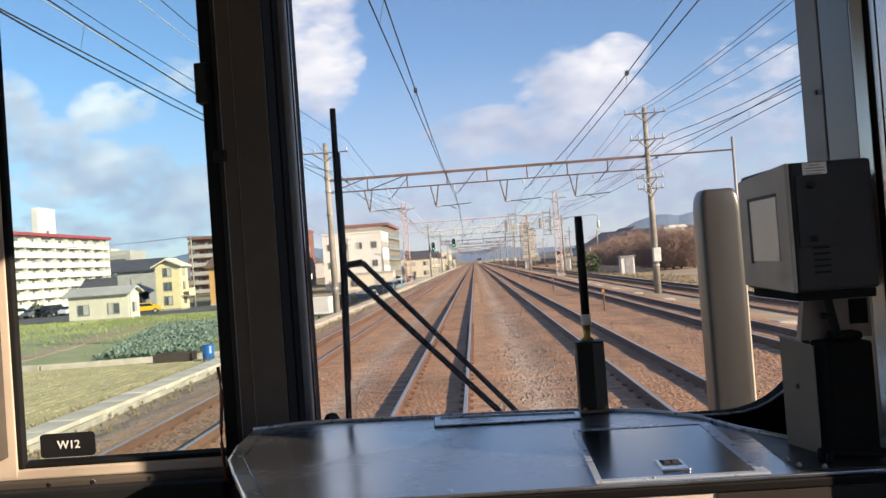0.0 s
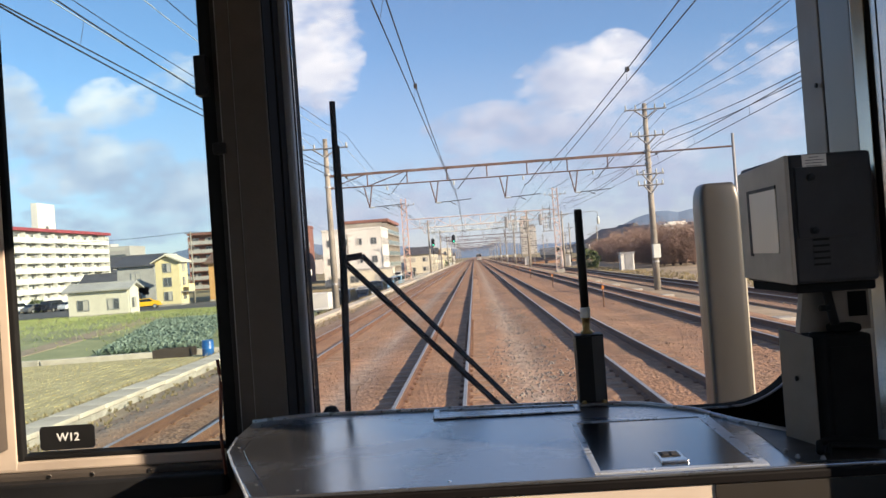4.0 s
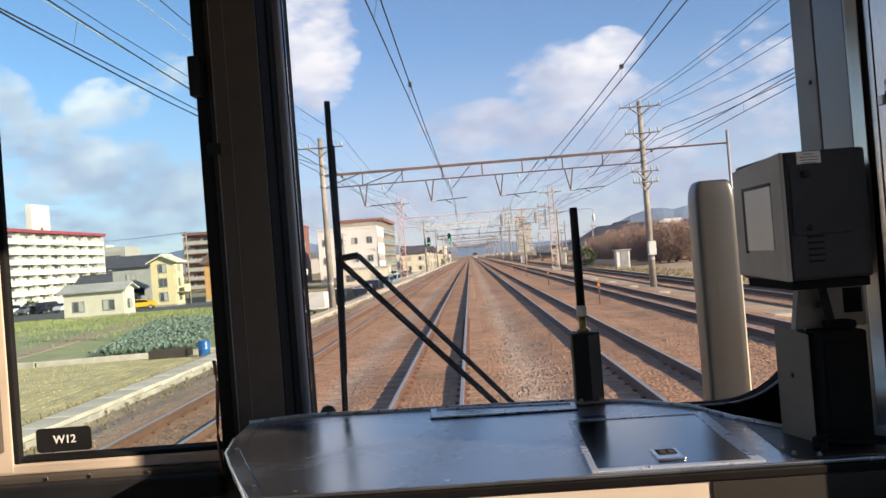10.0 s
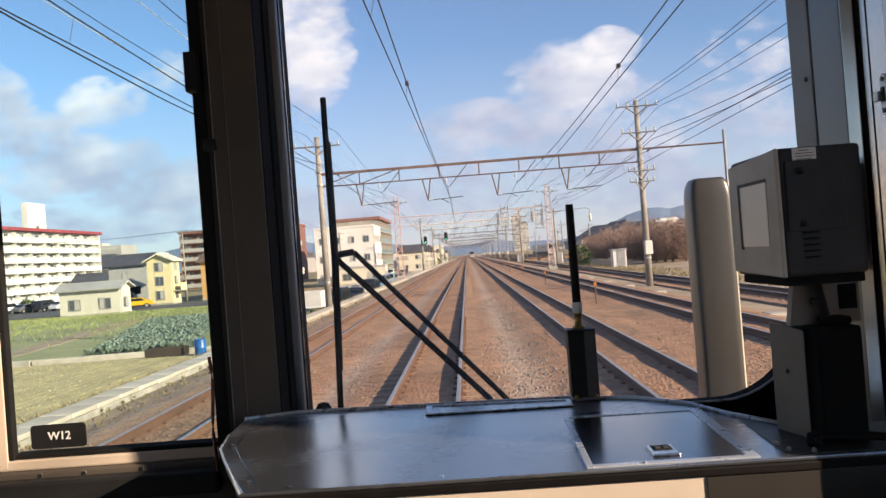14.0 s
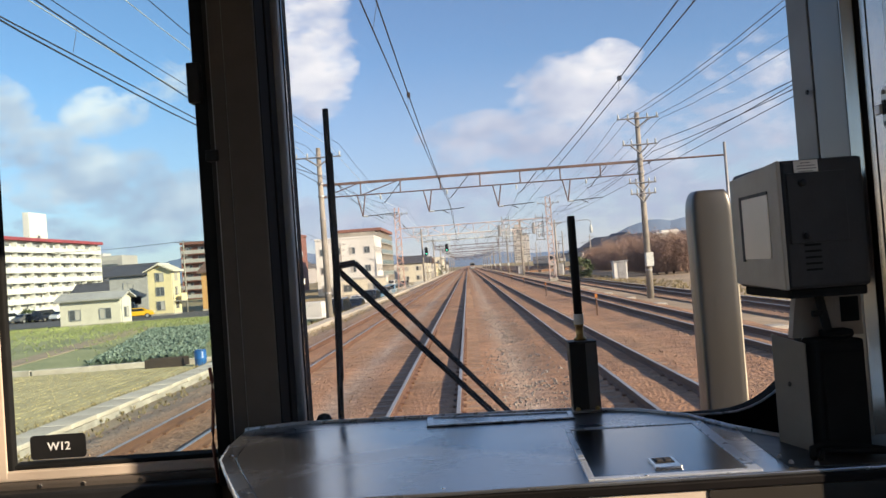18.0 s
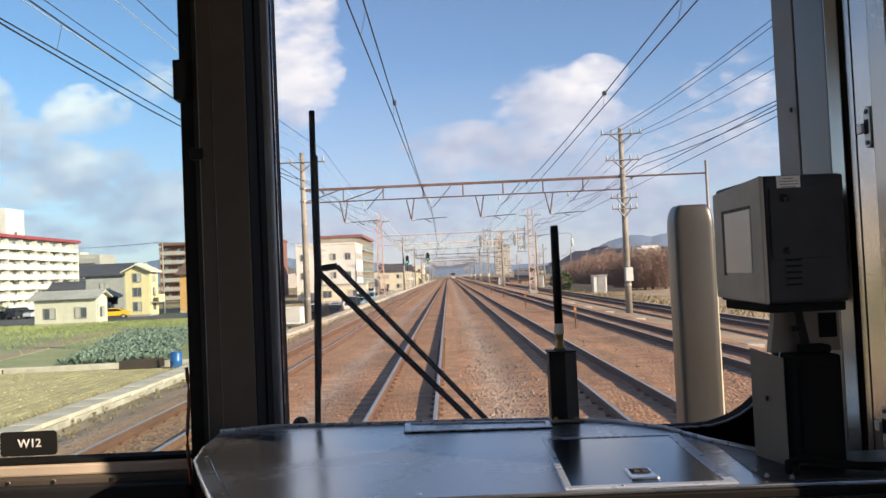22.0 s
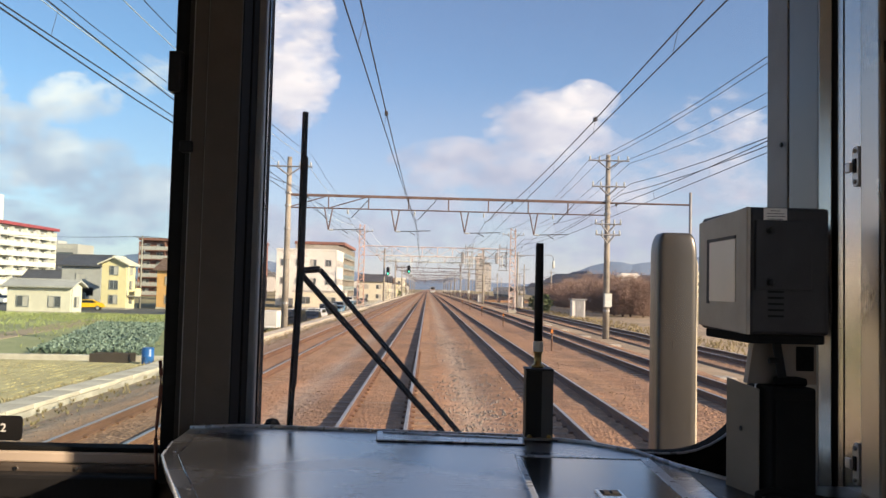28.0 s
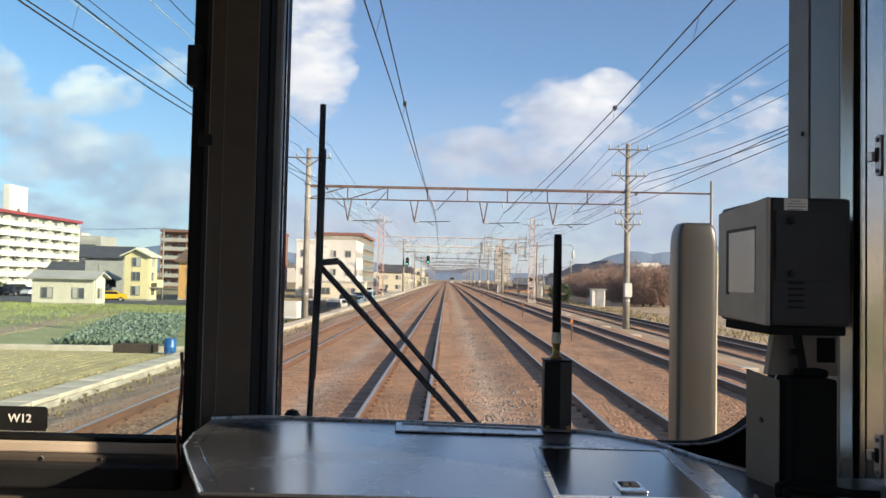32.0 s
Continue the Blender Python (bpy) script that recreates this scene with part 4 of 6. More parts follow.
def make_antenna():
    a = empty("antenna", (0.992, 1.545, 1.932), "black whip antenna on a tapered black bracket, standing on the desk", "antenna")
    part("bracket_box", prism([(-0.02, -0.02), (0.02, -0.02), (0.02, 0.012), (-0.02, 0.012)], 0.004, 0.104, 0.0015), BLACK, a)
    # the lit right side of the bracket, as a lighter strip
    part("bracket_cheek", prism([(0.004, -0.0216), (0.0214, -0.0216), (0.0195, -0.02), (0.006, -0.02)], 0.004, 0.104), LIT_CHEEK, a, "strip painted as the bracket's lit side")
    part("bracket_top", box(-0.0215, 0.0215, -0.023, 0.013, 0.1045, 0.1075, 0.001), CHARCOAL, a)
    part("foot", box(-0.022, 0.022, -0.026, 0.013, 0.0, 0.004, 0.001), STEEL_GREY, a)
    for x in (-0.014, 0.016):
        part("foot_bolt", lathe(((0.0038, 0.0), (0.0038, 0.0025), (0.002, 0.0045)), 6), BRASS, a, at=(x, -0.023, 0.004))
    part("socket", lathe(((0.0095, 0.1075), (0.0095, 0.111), (0.006, 0.113), (0.006, 0.129), (0.0075, 0.13), (0.0075, 0.132)), 14), BRASS, a, "brass socket", smooth=True)
    part("collar", lathe(((0.0073, 0.132), (0.0077, 0.1335), (0.0077, 0.1465), (0.007, 0.148)), 14), WHITE_PRINT, a, "white collar", smooth=True)
    part("whip", lathe(((0.0066, 0.148), (0.0068, 0.2), (0.0062, 0.294), (0.0056, 0.2995)), 14), BLACK, a, "black rubber whip", smooth=True)


make_antenna()


def make_monitor():
    m = empty("monitor_box", (1.2, 1.23, 2.108), "charcoal equipment box with blank screen, label and louvres", "monitor")
    x0, x1, y0, y1, z0, z1 = -0.037, 0.05, -0.077, 0.075, 0.008, 0.145
    part("case", box(x0, x1, y0, y1, z0, z1, 0.004), CHARCOAL, m)
    part("bezel", prism([(y0 - 0.001, z0), (y1, z0 + 0.004), (y1, z1 - 0.006), (y0 - 0.001, z1)], x0 - 0.0035, x0 + 0.001, 0.0012, axis="x"), BEZEL, m, "grey screen bezel")
    s = part("screen", box(x0 - 0.0042, x0 - 0.003, -0.047, 0.037, 0.042, 0.112), SCREEN_GLARE, m, "blank screen with its beige reflection painted in")
    # black strips paint the bezel's inner shadow at the screen's side and top
    part("screen_edge", box(x0 - 0.0046, x0 - 0.0036, 0.035, 0.0425, 0.039, 0.116), BLACK, s, "painted shadow along the screen's rim")
    part("screen_edge", box(x0 - 0.0046, x0 - 0.0036, -0.048, 0.035, 0.1125, 0.116), BLACK, s)
    part("lid", box(x0 + 0.006, x1 - 0.02, y0 - 0.002, y0, 0.056, z1 - 0.014, 0.0008), CHARCOAL, m)
    for z in (0.12, 0.064):
        part("screw", lathe(((0.0042, 0), (0.004, 0.0025), (0.0015, 0.004)), 12), BLACK, m, at=Matrix.Translation((-0.015, y0 - 0.002, z)) @ pose(0, 0, 0, 90))
    for k in range(5):
        part("louvre", box(-0.017, 0.0, y0 - 0.0008, y0 + 0.001, 0.027 + k * 0.0065, 0.0292 + k * 0.0065), RUBBER, m)
    lb = part("label", box(-0.022, 0.003, y0 - 0.0012, y0, 0.129, 0.1438), PAPER, m, "white printed label")
    for k, (a, b) in enumerate(((-0.015, -0.005), (-0.019, 0.0), (-0.019, 0.001), (-0.018, -0.002))):
        part("label_line", box(a, b, y0 - 0.0016, y0 - 0.0011, 0.1405 - k * 0.003, 0.1413 - k * 0.003), INK, lb)
    # unseen block, added to shape the monitor's reflection in the latch rail
    part("rear_housing", box(0.017, 0.05, y1 - 0.002, 0.12, 0.02, z1 - 0.004, 0.004), CHARCOAL, m)
    part("base_tray", box(x0 + 0.004, x1, y0 + 0.01, y1 - 0.006, -0.002, 0.0085, 0.002), RUBBER, m)
    part("arm", tube([(0.021, -0.01, 0.004), (0.0225, -0.01, -0.01), (0.0285, -0.01, -0.045), (0.033, -0.008, -0.06)], 0.0052, 8), BLACK, m, "black support arm", smooth=True)
    part("arm_clamp", lathe(((0.0035, -0.007), (0.0035, 0.004)), 10), BLACK, m, at=Matrix.Translation((0.0185, -0.013, -0.024)) @ pose(0, 0, 0, 0, 90))


make_monitor()


def make_lower_boxes():
    b = empty("relay_box", (1.2405, 1.236, 1.931), "black equipment box beside the desk", "box")
    part("case", box(-0.038, 0.017, -0.045, 0.005, 0.0, 0.145, 0.004), RUBBER, b)
    part("lid", box(-0.034, 0.014, -0.048, -0.045, 0.01, 0.13, 0.001), RUBBER, b)
    # block added to darken the corner behind the arm
    part("terminal_cover", box(-0.02, 0.014, -0.03, -0.003, 0.145, 0.156, 0.004), RUBBER, b)
    # plate added in place of the cab's corner wall
    part("bracket", prism([(-0.05, 0.145), (0.037, 0.145), (0.037, 0.24), (-0.037, 0.24)], -0.002, 0.012, axis="y"), GREYPLATE, b, "grey-brown plate standing in for the corner wall")
    # flat black patch, the shade of a recess put into its colour
    part("recess", box(0.011, 0.033, -0.0035, -0.0022, 0.163, 0.196), RUBBER, b, "flat dark patch painted as a recess's shade")
    # shrunk towards the camera and placed to fit its view
    b.scale = (0.93, 0.93, 0.86)
    p = empty("cover_plate", (1.19, 1.24, 1.931), "upright grey metal cover plate with a screw, on the desk", "plate")
    bm = prism([(-0.008, 0.028), (0.007, -0.031), (0.0085, -0.0305), (-0.0065, 0.0285)], 0.0, 0.128, 0.0006)
    for v in bm.verts:
        if v.co.z > 0.1:
            v.co.z += 0.12 * (v.co.y - 0.028)
    part("plate", bm, GREYPLATE, p)
    part("screw", lathe(((0.003, 0), (0.0025, 0.0015)), 10), DARK_STEEL, p, at=Matrix.Translation((-0.0015, -0.001, 0.072)) @ pose(0, 0, 0, 0, -90))
    s = empty("cable_bundle", (1.19, 1.18, 1.932), "black cable bundle with bolts at the desk's end", "cable")
    part("cable", tube([(-0.008, -0.008, 0.003), (-0.002, 0.008, 0.008), (0.012, 0.012, 0.011), (0.04, 0.006, 0.009), (0.07, -0.004, 0.005), (0.1, -0.008, 0.005)], 0.004, 8), RUBBER, s, smooth=True)
    part("cable", tube([(-0.002, -0.014, 0.003), (0.006, 0.002, 0.007), (0.03, 0.0, 0.006), (0.09, -0.016, 0.004)], 0.003, 8), RUBBER, s, smooth=True)
    for x, y in ((-0.037, 0.013), (-0.034, -0.012), (-0.012, -0.024)):
        part("bolt", lathe(((0.003, 0), (0.003, 0.002), (0.0015, 0.0042)), 6), STEEL_GREY, s, at=(x, y, -0.001))


make_lower_boxes()


def make_wiper():
    """Outside the windscreen: blade, link and the pair of arms."""
    # points projected from the camera's viewpoint onto the plane y = 1.68
    w = empty("windscreen_wiper", (0.6, 1.68, 1.9), "black windscreen wiper with a pair of parallel arms", "wiper")
    part("blade", bars([((0.001, 0.0, 0.556), (0.0, 0.0, 0.412)), ((0.0, 0.0, 0.412), (-0.0, 0.0, 0.281)), ((-0.0, 0.0, 0.281), (-0.01, 0.0, -0.025))], 0.0052), RUBBER, w)
    part("blade_spine", bars([((0.001, 0.01, 0.48), (-0.0, 0.01, 0.281)), ((-0.0, 0.01, 0.281), (-0.007, 0.01, 0.083))], 0.006), BLACK, w)
    part("link", bars([((-0.006, 0.02, 0.282), (0.032, 0.02, 0.286))], 0.0058), BLACK, w)
    part("arm", bars([((-0.001, 0.02, 0.277), (0.248, 0.02, 0.014)), ((0.248, 0.02, 0.014), (0.308, 0.02, -0.063))], 0.0052), BLACK, w)
    part("arm", bars([((0.03, 0.03, 0.286), (0.278, 0.03, 0.01)), ((0.278, 0.03, 0.01), (0.342, 0.03, -0.065))], 0.0046), BLACK, w)
    part("pivot", lathe(((0.02, -0.02), (0.02, 0.02)), 12), BLACK, w, at=Matrix.Translation((0.36, 0.02, -0.06)) @ pose(0, 0, 0, 90))
    part("rubber_stop", lathe(((0.0, 0), (0.012, 0.004), (0.014, 0.015), (0.009, 0.024), (0.0, 0.027)), 12), RUBBER, w, at=(-0.03, -0.042, 0.012), smooth=True)


make_wiper()


def make_hood():
    """Rounded dull-steel shroud on the train's front corner, outside the windscreen."""
    h = empty("gap_screen", (1.3275, 1.96, 1.118), "dull rounded steel shroud on the train's front corner", "shroud")
    bm = bmesh.new()
    wide, deep, tall, n = 0.041, 0.034, 1.167, 28
    rings = []
    for z, k in [(0.0, 1.0), (0.55, 1.0), (tall - 0.05, 1.0)] + [(tall - 0.05 + 0.05 * math.sin(a), 0.45 + 0.55 * math.cos(a) ** 0.6) for a in [radians(15 * q) for q in range(1, 6)]]:
        ring = []
        for q in range(n):
            a = q * math.tau / n
            c, sn = math.cos(a), math.sin(a)
            ring.append(bm.verts.new((wide * k * math.copysign(abs(c) ** 0.3, c), deep * (0.3 + 0.7 * k) * math.copysign(abs(sn) ** 0.26, sn), z)))
        rings.append(ring)
    for lo, hi in zip(rings, rings[1:]):
        for q in range(n):
            bm.faces.new((lo[q], lo[(q + 1) % n], hi[(q + 1) % n], hi[q]))
    bm.faces.new(rings[0][::-1]), bm.faces.new(rings[-1])
    part("skin", bm, HOOD, h, smooth=True)
    # bead added for the sunlit edge, its brightness painted in
    part("edge", tube([(wide - 0.0005, -0.024, z) for z in (0.0, 0.4, 0.8, 1.1)] + [(wide - 0.008, -0.022, 1.135), (wide - 0.024, -0.02, 1.158)], 0.003, 8), HOOD_SUN_EDGE, h, "added bead painted as the sunlit edge", smooth=True)
    for z in (0.25, 0.6):
        part("bracket", box(-0.03, 0.03, -0.3, -0.04, z, z + 0.08, 0.01), DARK_STEEL, h)


make_hood()


def make_own_train():
    """The train that carries the cab: body skin, roof, underframe and wheels, behind and below the windows."""
    t = empty("leading_train_car", (0, 0, 0), "stainless commuter train car standing on the second track", "train")
    part("nose", box(-1.45, 1.45, 1.66, 1.72, 0.6, 1.838, 0.02), TRAIN_FACE, t, "grey front panel below the windscreens")
    part("brow", box(-1.45, 1.45, 1.66, 1.72, 2.82, 3.45, 0.02), TRAIN_FACE, t)
    part("roof", prism([(-1.45, 3.2), (-1.3, 3.45), (-0.7, 3.6), (0.7, 3.6), (1.3, 3.45), (1.45, 3.2), (1.42, 3.1), (-1.42, 3.1)], -18.0, 1.66, 0, axis="y"), TRAIN_BODY, t)
    for s in (-1, 1):
        part("side_skin", box(s * 1.45 - 0.02, s * 1.45 + 0.02, -18, -1.16, 0.9, 3.2, 0.005), TRAIN_BODY, t)
        for k in range(4):
            part("door", box(s * 1.475 - 0.01, s * 1.475 + 0.01, -4.2 - k * 4.4, -2.9 - k * 4.4, 1.05, 2.95, 0.005), ALU, t)
            part("window", box(s * 1.475 - 0.012, s * 1.475 + 0.012, -6.6 - k * 4.4, -4.7 - k * 4.4, 1.85, 2.75, 0.005), CAR_GLASS, t)
        part("cab_skin", box(s * 1.46 - 0.01, s * 1.46 + 0.01, -1.16, 1.66, 0.9, 1.88, 0.003), TRAIN_BODY, t)
        part("headlight", box(s * 0.95 - 0.2, s * 0.95 + 0.2, 1.72, 1.77, 1.3, 1.5, 0.03), HEADLAMP, t)
    part("underframe", box(-1.4, 1.4, -18, 1.6, 0.72, 0.9), DARK_STEEL, t)
    part("skirt", box(-1.25, 1.25, 1.3, 1.62, 0.2, 0.72, 0.04), TRAIN_FACE, t)
    for y in (-1.6, -15.0):
        b = part("bogie_frame", box(-1.0, 1.0, y - 1.5, y + 1.5, 0.45, 0.72, 0.04), DARK_STEEL, t)
        for dy in (-1.05, 1.05):
            part("axle", rod((-0.6, y + dy, 0.43), (0.6, y + dy, 0.43), 0.07, 0.07, 8), DARK_STEEL, b)
            for s in (-1, 1):
                part("wheel", lathe(((0.46, -0.04), (0.43, -0.02), (0.43, 0.09), (0.2, 0.09)), 24), RAIL_TOP, b, at=Matrix.Translation((s * 0.5335, y + dy, 0.43)) @ pose(0, 0, 0, 0, 90 * s))


make_own_train()

# ---- overhead line ----
GANTRY_Y = [45 + 50 * k for k in range(-1, 10)]


def insulator(bm, at, h=0.3, r=0.07):
    return lathe(((0.02, 0), (r, 0.03), (0.03, 0.07), (r, 0.1), (0.03, 0.14), (r, 0.17), (0.03, 0.21), (0.02, h)), 8, bm, at)


def lattice(bm, a, b, wide, n, r=0.035):
    """A four-legged lattice column from a up to b."""
    a, b = Vector(a), Vector(b)
    for sx in (-1, 1):
        for sy in (-1, 1):
            rod(a + Vector((sx * wide, sy * wide, 0)), b + Vector((sx * wide * 0.75, sy * wide * 0.75, 0)), r, r, 4, bm)
    for k in range(n):
        z0, z1 = (a.lerp(b, k / n), a.lerp(b, (k + 1) / n))
        w0, w1 = wide * (1 - 0.25 * k / n), wide * (1 - 0.25 * (k + 1) / n)
        s = 1 if k % 2 else -1
        for d in (-1, 1):
            rod(z0 + Vector((s * w0, d * w0, 0)), z1 + Vector((-s * w1, d * w1, 0)), r * 0.6, r * 0.6, 4, bm)
            rod(z0 + Vector((d * w0, s * w0, 0)), z1 + Vector((d * w1, -s * w1, 0)), r * 0.6, r * 0.6, 4, bm)
    return bm


def make_gantry(y, lat=False, steel=None, truss_deep=False):
    """A portal over the tracks: two posts, a beam of two chords, drop arms and insulators."""
    xl, xr, top, low = -7.0, 10.75, 7.2, 6.5
    if lat:
        top, low = 7.05, 5.95
    if truss_deep:
        top, low = 8.0, 6.95
    steel = steel or (STEEL_PINK if lat else STEEL_RUST)
    g = empty("catenary_gantry", (0, y, -0.35), "faded red lattice gantry over the tracks" if lat else ("pale steel truss gantry carrying two signals" if truss_deep else "concrete-post gantry with a light rusty steel beam over the tracks"), "gantry", "catenary gantries")
    z0 = 0.35
    for x in (xl, xr):
        if lat:
            part("post", lattice(bmesh.new(), (x, 0, 0.3), (x, 0, 9.9), 0.36, 20, 0.042), STEEL_ORANGE if x < 0 else STEEL_PINK, g, "weathered red lead lattice post")
            part("footing", box(x - 0.5, x + 0.5, -0.5, 0.5, -1.2, 0.35, 0.05), CONC, g)
        else:
            part("post", rod((x, 0, -1.0), (x, 0, (9.9 if x > 0 else 9.3) + z0), 0.2, 0.13, 12), CONC_POLE, g, "tapered concrete post", smooth=True)
            for z in (1.5, 5.6, 6.9, 7.6):
                part("clamp_band", rod((x, 0, z), (x, 0, z + 0.1), 0.205, 0.205, 10), STEEL_GREY, g)
        arms = ((9.1, 1.3),) if lat or x < 0 else ((9.9, 1.15), (8.45, 0.95), (6.35, 0.75), (5.75, 0.7))
        for q, (z, wide) in enumerate(arms):
            part("crossarm", bars([((x - wide, -0.18, z), (x + wide, -0.18, z)), ((x - 0.55 * wide, -0.18, z), (x, -0.18, z - 0.5)), ((x + 0.55 * wide, -0.18, z), (x, -0.18, z - 0.5))], 0.04), STEEL_GREY, g)
            for d in (-0.92, -0.46, 0.46, 0.92):
                part("insulator", insulator(bmesh.new(), (x + d * wide, -0.18, z + 0.03), 0.26, 0.06), CERAMIC, g, smooth=True)
    if not lat and not truss_deep:
        part("switch_box", box(xr - 0.2, xr + 0.2, -0.52, -0.2, 1.75, 2.5, 0.02), STEEL_WHITE, g, "pale switch box on the post")
        # a thin outer mast carries the beam's end beyond the tall post
        part("outer_mast", rod((15.4, 0, -1.0), (15.4, 0, 7.9 + z0), 0.1, 0.08, 8), STEEL_GREY, g, "thin grey outer mast", smooth=True)
        part("outer_beam", bars([((xr, 0, top + z0), (15.4, 0, top + z0))], 0.05), steel, g)
    part("upper_chord", box(xl, xr, -0.06, 0.06, top + z0 - 0.07, top + z0 + 0.07) if not (lat or truss_deep) else bars([((xl, 0, top + z0), (xr, 0, top + z0))], 0.08 if truss_deep else 0.05), steel, g)
    part("lower_chord", bars([((xl, 0, low + z0), (xr, 0, low + z0))], 0.036 if not truss_deep else 0.08), steel, g)
    n = 22 if truss_deep else 10 if lat else 8
    step = (xr - xl) / n
    for k in range(n):
        xa = xl + k * step
        if k:
            part("strut", bars([((xa, 0, low + z0), (xa, 0, top + z0))], 0.035), steel, g)
        if lat or truss_deep:
            a, b = ((xa, top), (xa + step, low)) if k % 2 == 0 else ((xa, low), (xa + step, top))
            part("brace", bars([((a[0], 0, a[1] + z0), (b[0], 0, b[1] + z0))], 0.03), steel, g)
        elif k < 2:
            part("brace", bars([((xa, 0, low + z0), (xa + step, 0, top + z0))], 0.03), steel, g)
    for c in TRACKS:
        part("drop_arm", bars([((c - 1.3, 0, low + z0), (c - 1.05, 0, 5.3 + z0)), ((c - 0.85, 0, low + z0), (c - 1.05, 0, 5.3 + z0))], 0.035), STEEL_RUST if not lat else steel, g)
        part("steady_arm", bars([((c - 1.05, 0, 5.3 + z0), (c + 0.9, 0, 5.38 + z0)), ((c - 0.3, 0, 5.32 + z0), (c + 0.05, 0, 5.12 + z0))], 0.022), DARK_STEEL, g)
        part("stay", bars([((c + 1.2, 0, top + z0 - 0.1), (c + 0.2, 0, 5.98 + z0))], 0.022), DARK_STEEL, g)
        part("insulator", lathe(((0.02, 0), (0.06, 0.04), (0.025, 0.09), (0.06, 0.13), (0.025, 0.18), (0.06, 0.22), (0.02, 0.28)), 8), CERAMIC, g, at=Matrix.Translation((c - 1.05, 0, 5.3 + z0)) @ pose(0, 0, 0, 0, 90), smooth=True)
        part("insulator", insulator(bmesh.new(), (c, 0, low - 0.3 + z0)), CERAMIC, g, smooth=True)
    if lat:
        for x in (5.2, 9.2):
            t = part("cable_frame", bars([((x, 0, 4.6 + z0), (x, 0, 7.6 + z0)), ((x + 0.85, 0, 4.6 + z0), (x + 0.85, 0, 7.6 + z0))] + [((x, 0, 5.0 + 0.55 * q + z0), (x + 0.85, 0, 5.0 + 0.55 * q + z0)) for q in range(5)], 0.045), STEEL_GREY, g, "grey switchgear ladder frame")
            part("platform", box(x - 0.2, x + 1.05, -0.4, 0.4, 4.52 + z0, 4.6 + z0, 0.01), STEEL_GREY, t)
            part("switch_case", box(x - 0.5, x - 0.15, -0.25, 0.25, 5.3 + z0, 6.6 + z0, 0.06), STEEL_GREY, t)
            for d in (0.3, 0.7):
                part("bushing", rod((x + d, 0, 4.8 + z0), (x + d, 0, 6.6 + z0), 0.06, 0.05, 8), CERAMIC, t)
        part("lamp_arm", tube([(xr, 0, 6.35 + z0), (xr + 4.4, 0, 6.5 + z0), (xr + 4.8, 0, 6.3 + z0), (xr + 4.8, 0, 5.7 + z0)], 0.04), STEEL_GREY, g)
        part("track_lamp", lathe(((0.05, 0), (0.16, 0.1), (0.16, 0.75), (0.06, 0.95)), 10), STEEL_WHITE, g, at=(xr + 4.8, 0, 4.9 + z0), smooth=True)
    return g


for gy in GANTRY_Y[1:]:
    if gy == GANTRY_Y[3]:
        make_gantry(gy, steel=STEEL_WHITE, truss_deep=True)
    else:
        make_gantry(gy, lat=gy == 95)


def make_wires():
    """Contact and messenger wire with droppers for each track, and the feeders on the posts."""
    for c in TRACKS:
        w = empty("overhead_wires", (c, 0, 0), "contact wire hung from a sagging messenger wire", "overhead wire", "overhead wires")
        pts_c, pts_m = [], []
        spans = [GANTRY_Y[0] - 50] + GANTRY_Y
        for i, (a, b) in enumerate(zip(spans, spans[1:])):
            m = 10 if a < 260 else 4
            for k in range(m):
                f = k / m
                zig = (-0.26 if i % 2 else 0.26) * (1 - 2 * f)
                pts_c.append((zig, a + (b - a) * f, 5.1))
                pts_m.append((zig * 0.3, a + (b - a) * f, 5.95 - 0.62 * (1 - (2 * f - 1) ** 2)))
        part("contact_wire", tube(pts_c, 0.0095, 5), WIRE, w)
        part("messenger_wire", tube(pts_m, 0.0105, 5), WIRE, w)
        for (xa, ya, za), (xb, yb, zb) in zip(pts_c, pts_m):
            if 4 < ya < 205:
                part("dropper", bars([((xa, ya, za), (xb, yb, zb))], 0.0035), WIRE, w)
                if int(ya) % 3 == 0:
                    part("clamp", box(xb - 0.03, xb + 0.03, yb - 0.06, yb + 0.06, zb - 0.03, zb + 0.04, 0), DARK_STEEL, w)
    lines = [(-7.0 + d, 9.45) for d in (-1.2, -0.6, 0.6, 1.2)] + [(10.75 + d, 9.45) for d in (-1.2, -0.6, 0.6, 1.2)] + [(11.5, 7.7), (12.0, 8.3), (-6.4, 7.6)]
    for k, (x, z) in enumerate(lines):
        pts = []
        for a, b in zip([-46] + GANTRY_Y, GANTRY_Y):
            m = 8 if a < 260 else 3
            pts += [(x, a + (b - a) * j / m, z - 0.9 * (1 - (2 * j / m - 1) ** 2) * (1 + 0.15 * math.sin(k * 2.1))) for j in range(m)]
        tagged(single("feeder_cable", tube(pts, 0.0115 if k < 8 else 0.017, 5), SUNLIT_WIRE if k in (0, 2) else WIRE, "dark feeder cable strung from post to post", "cable", "feeder cables"))


make_wires()


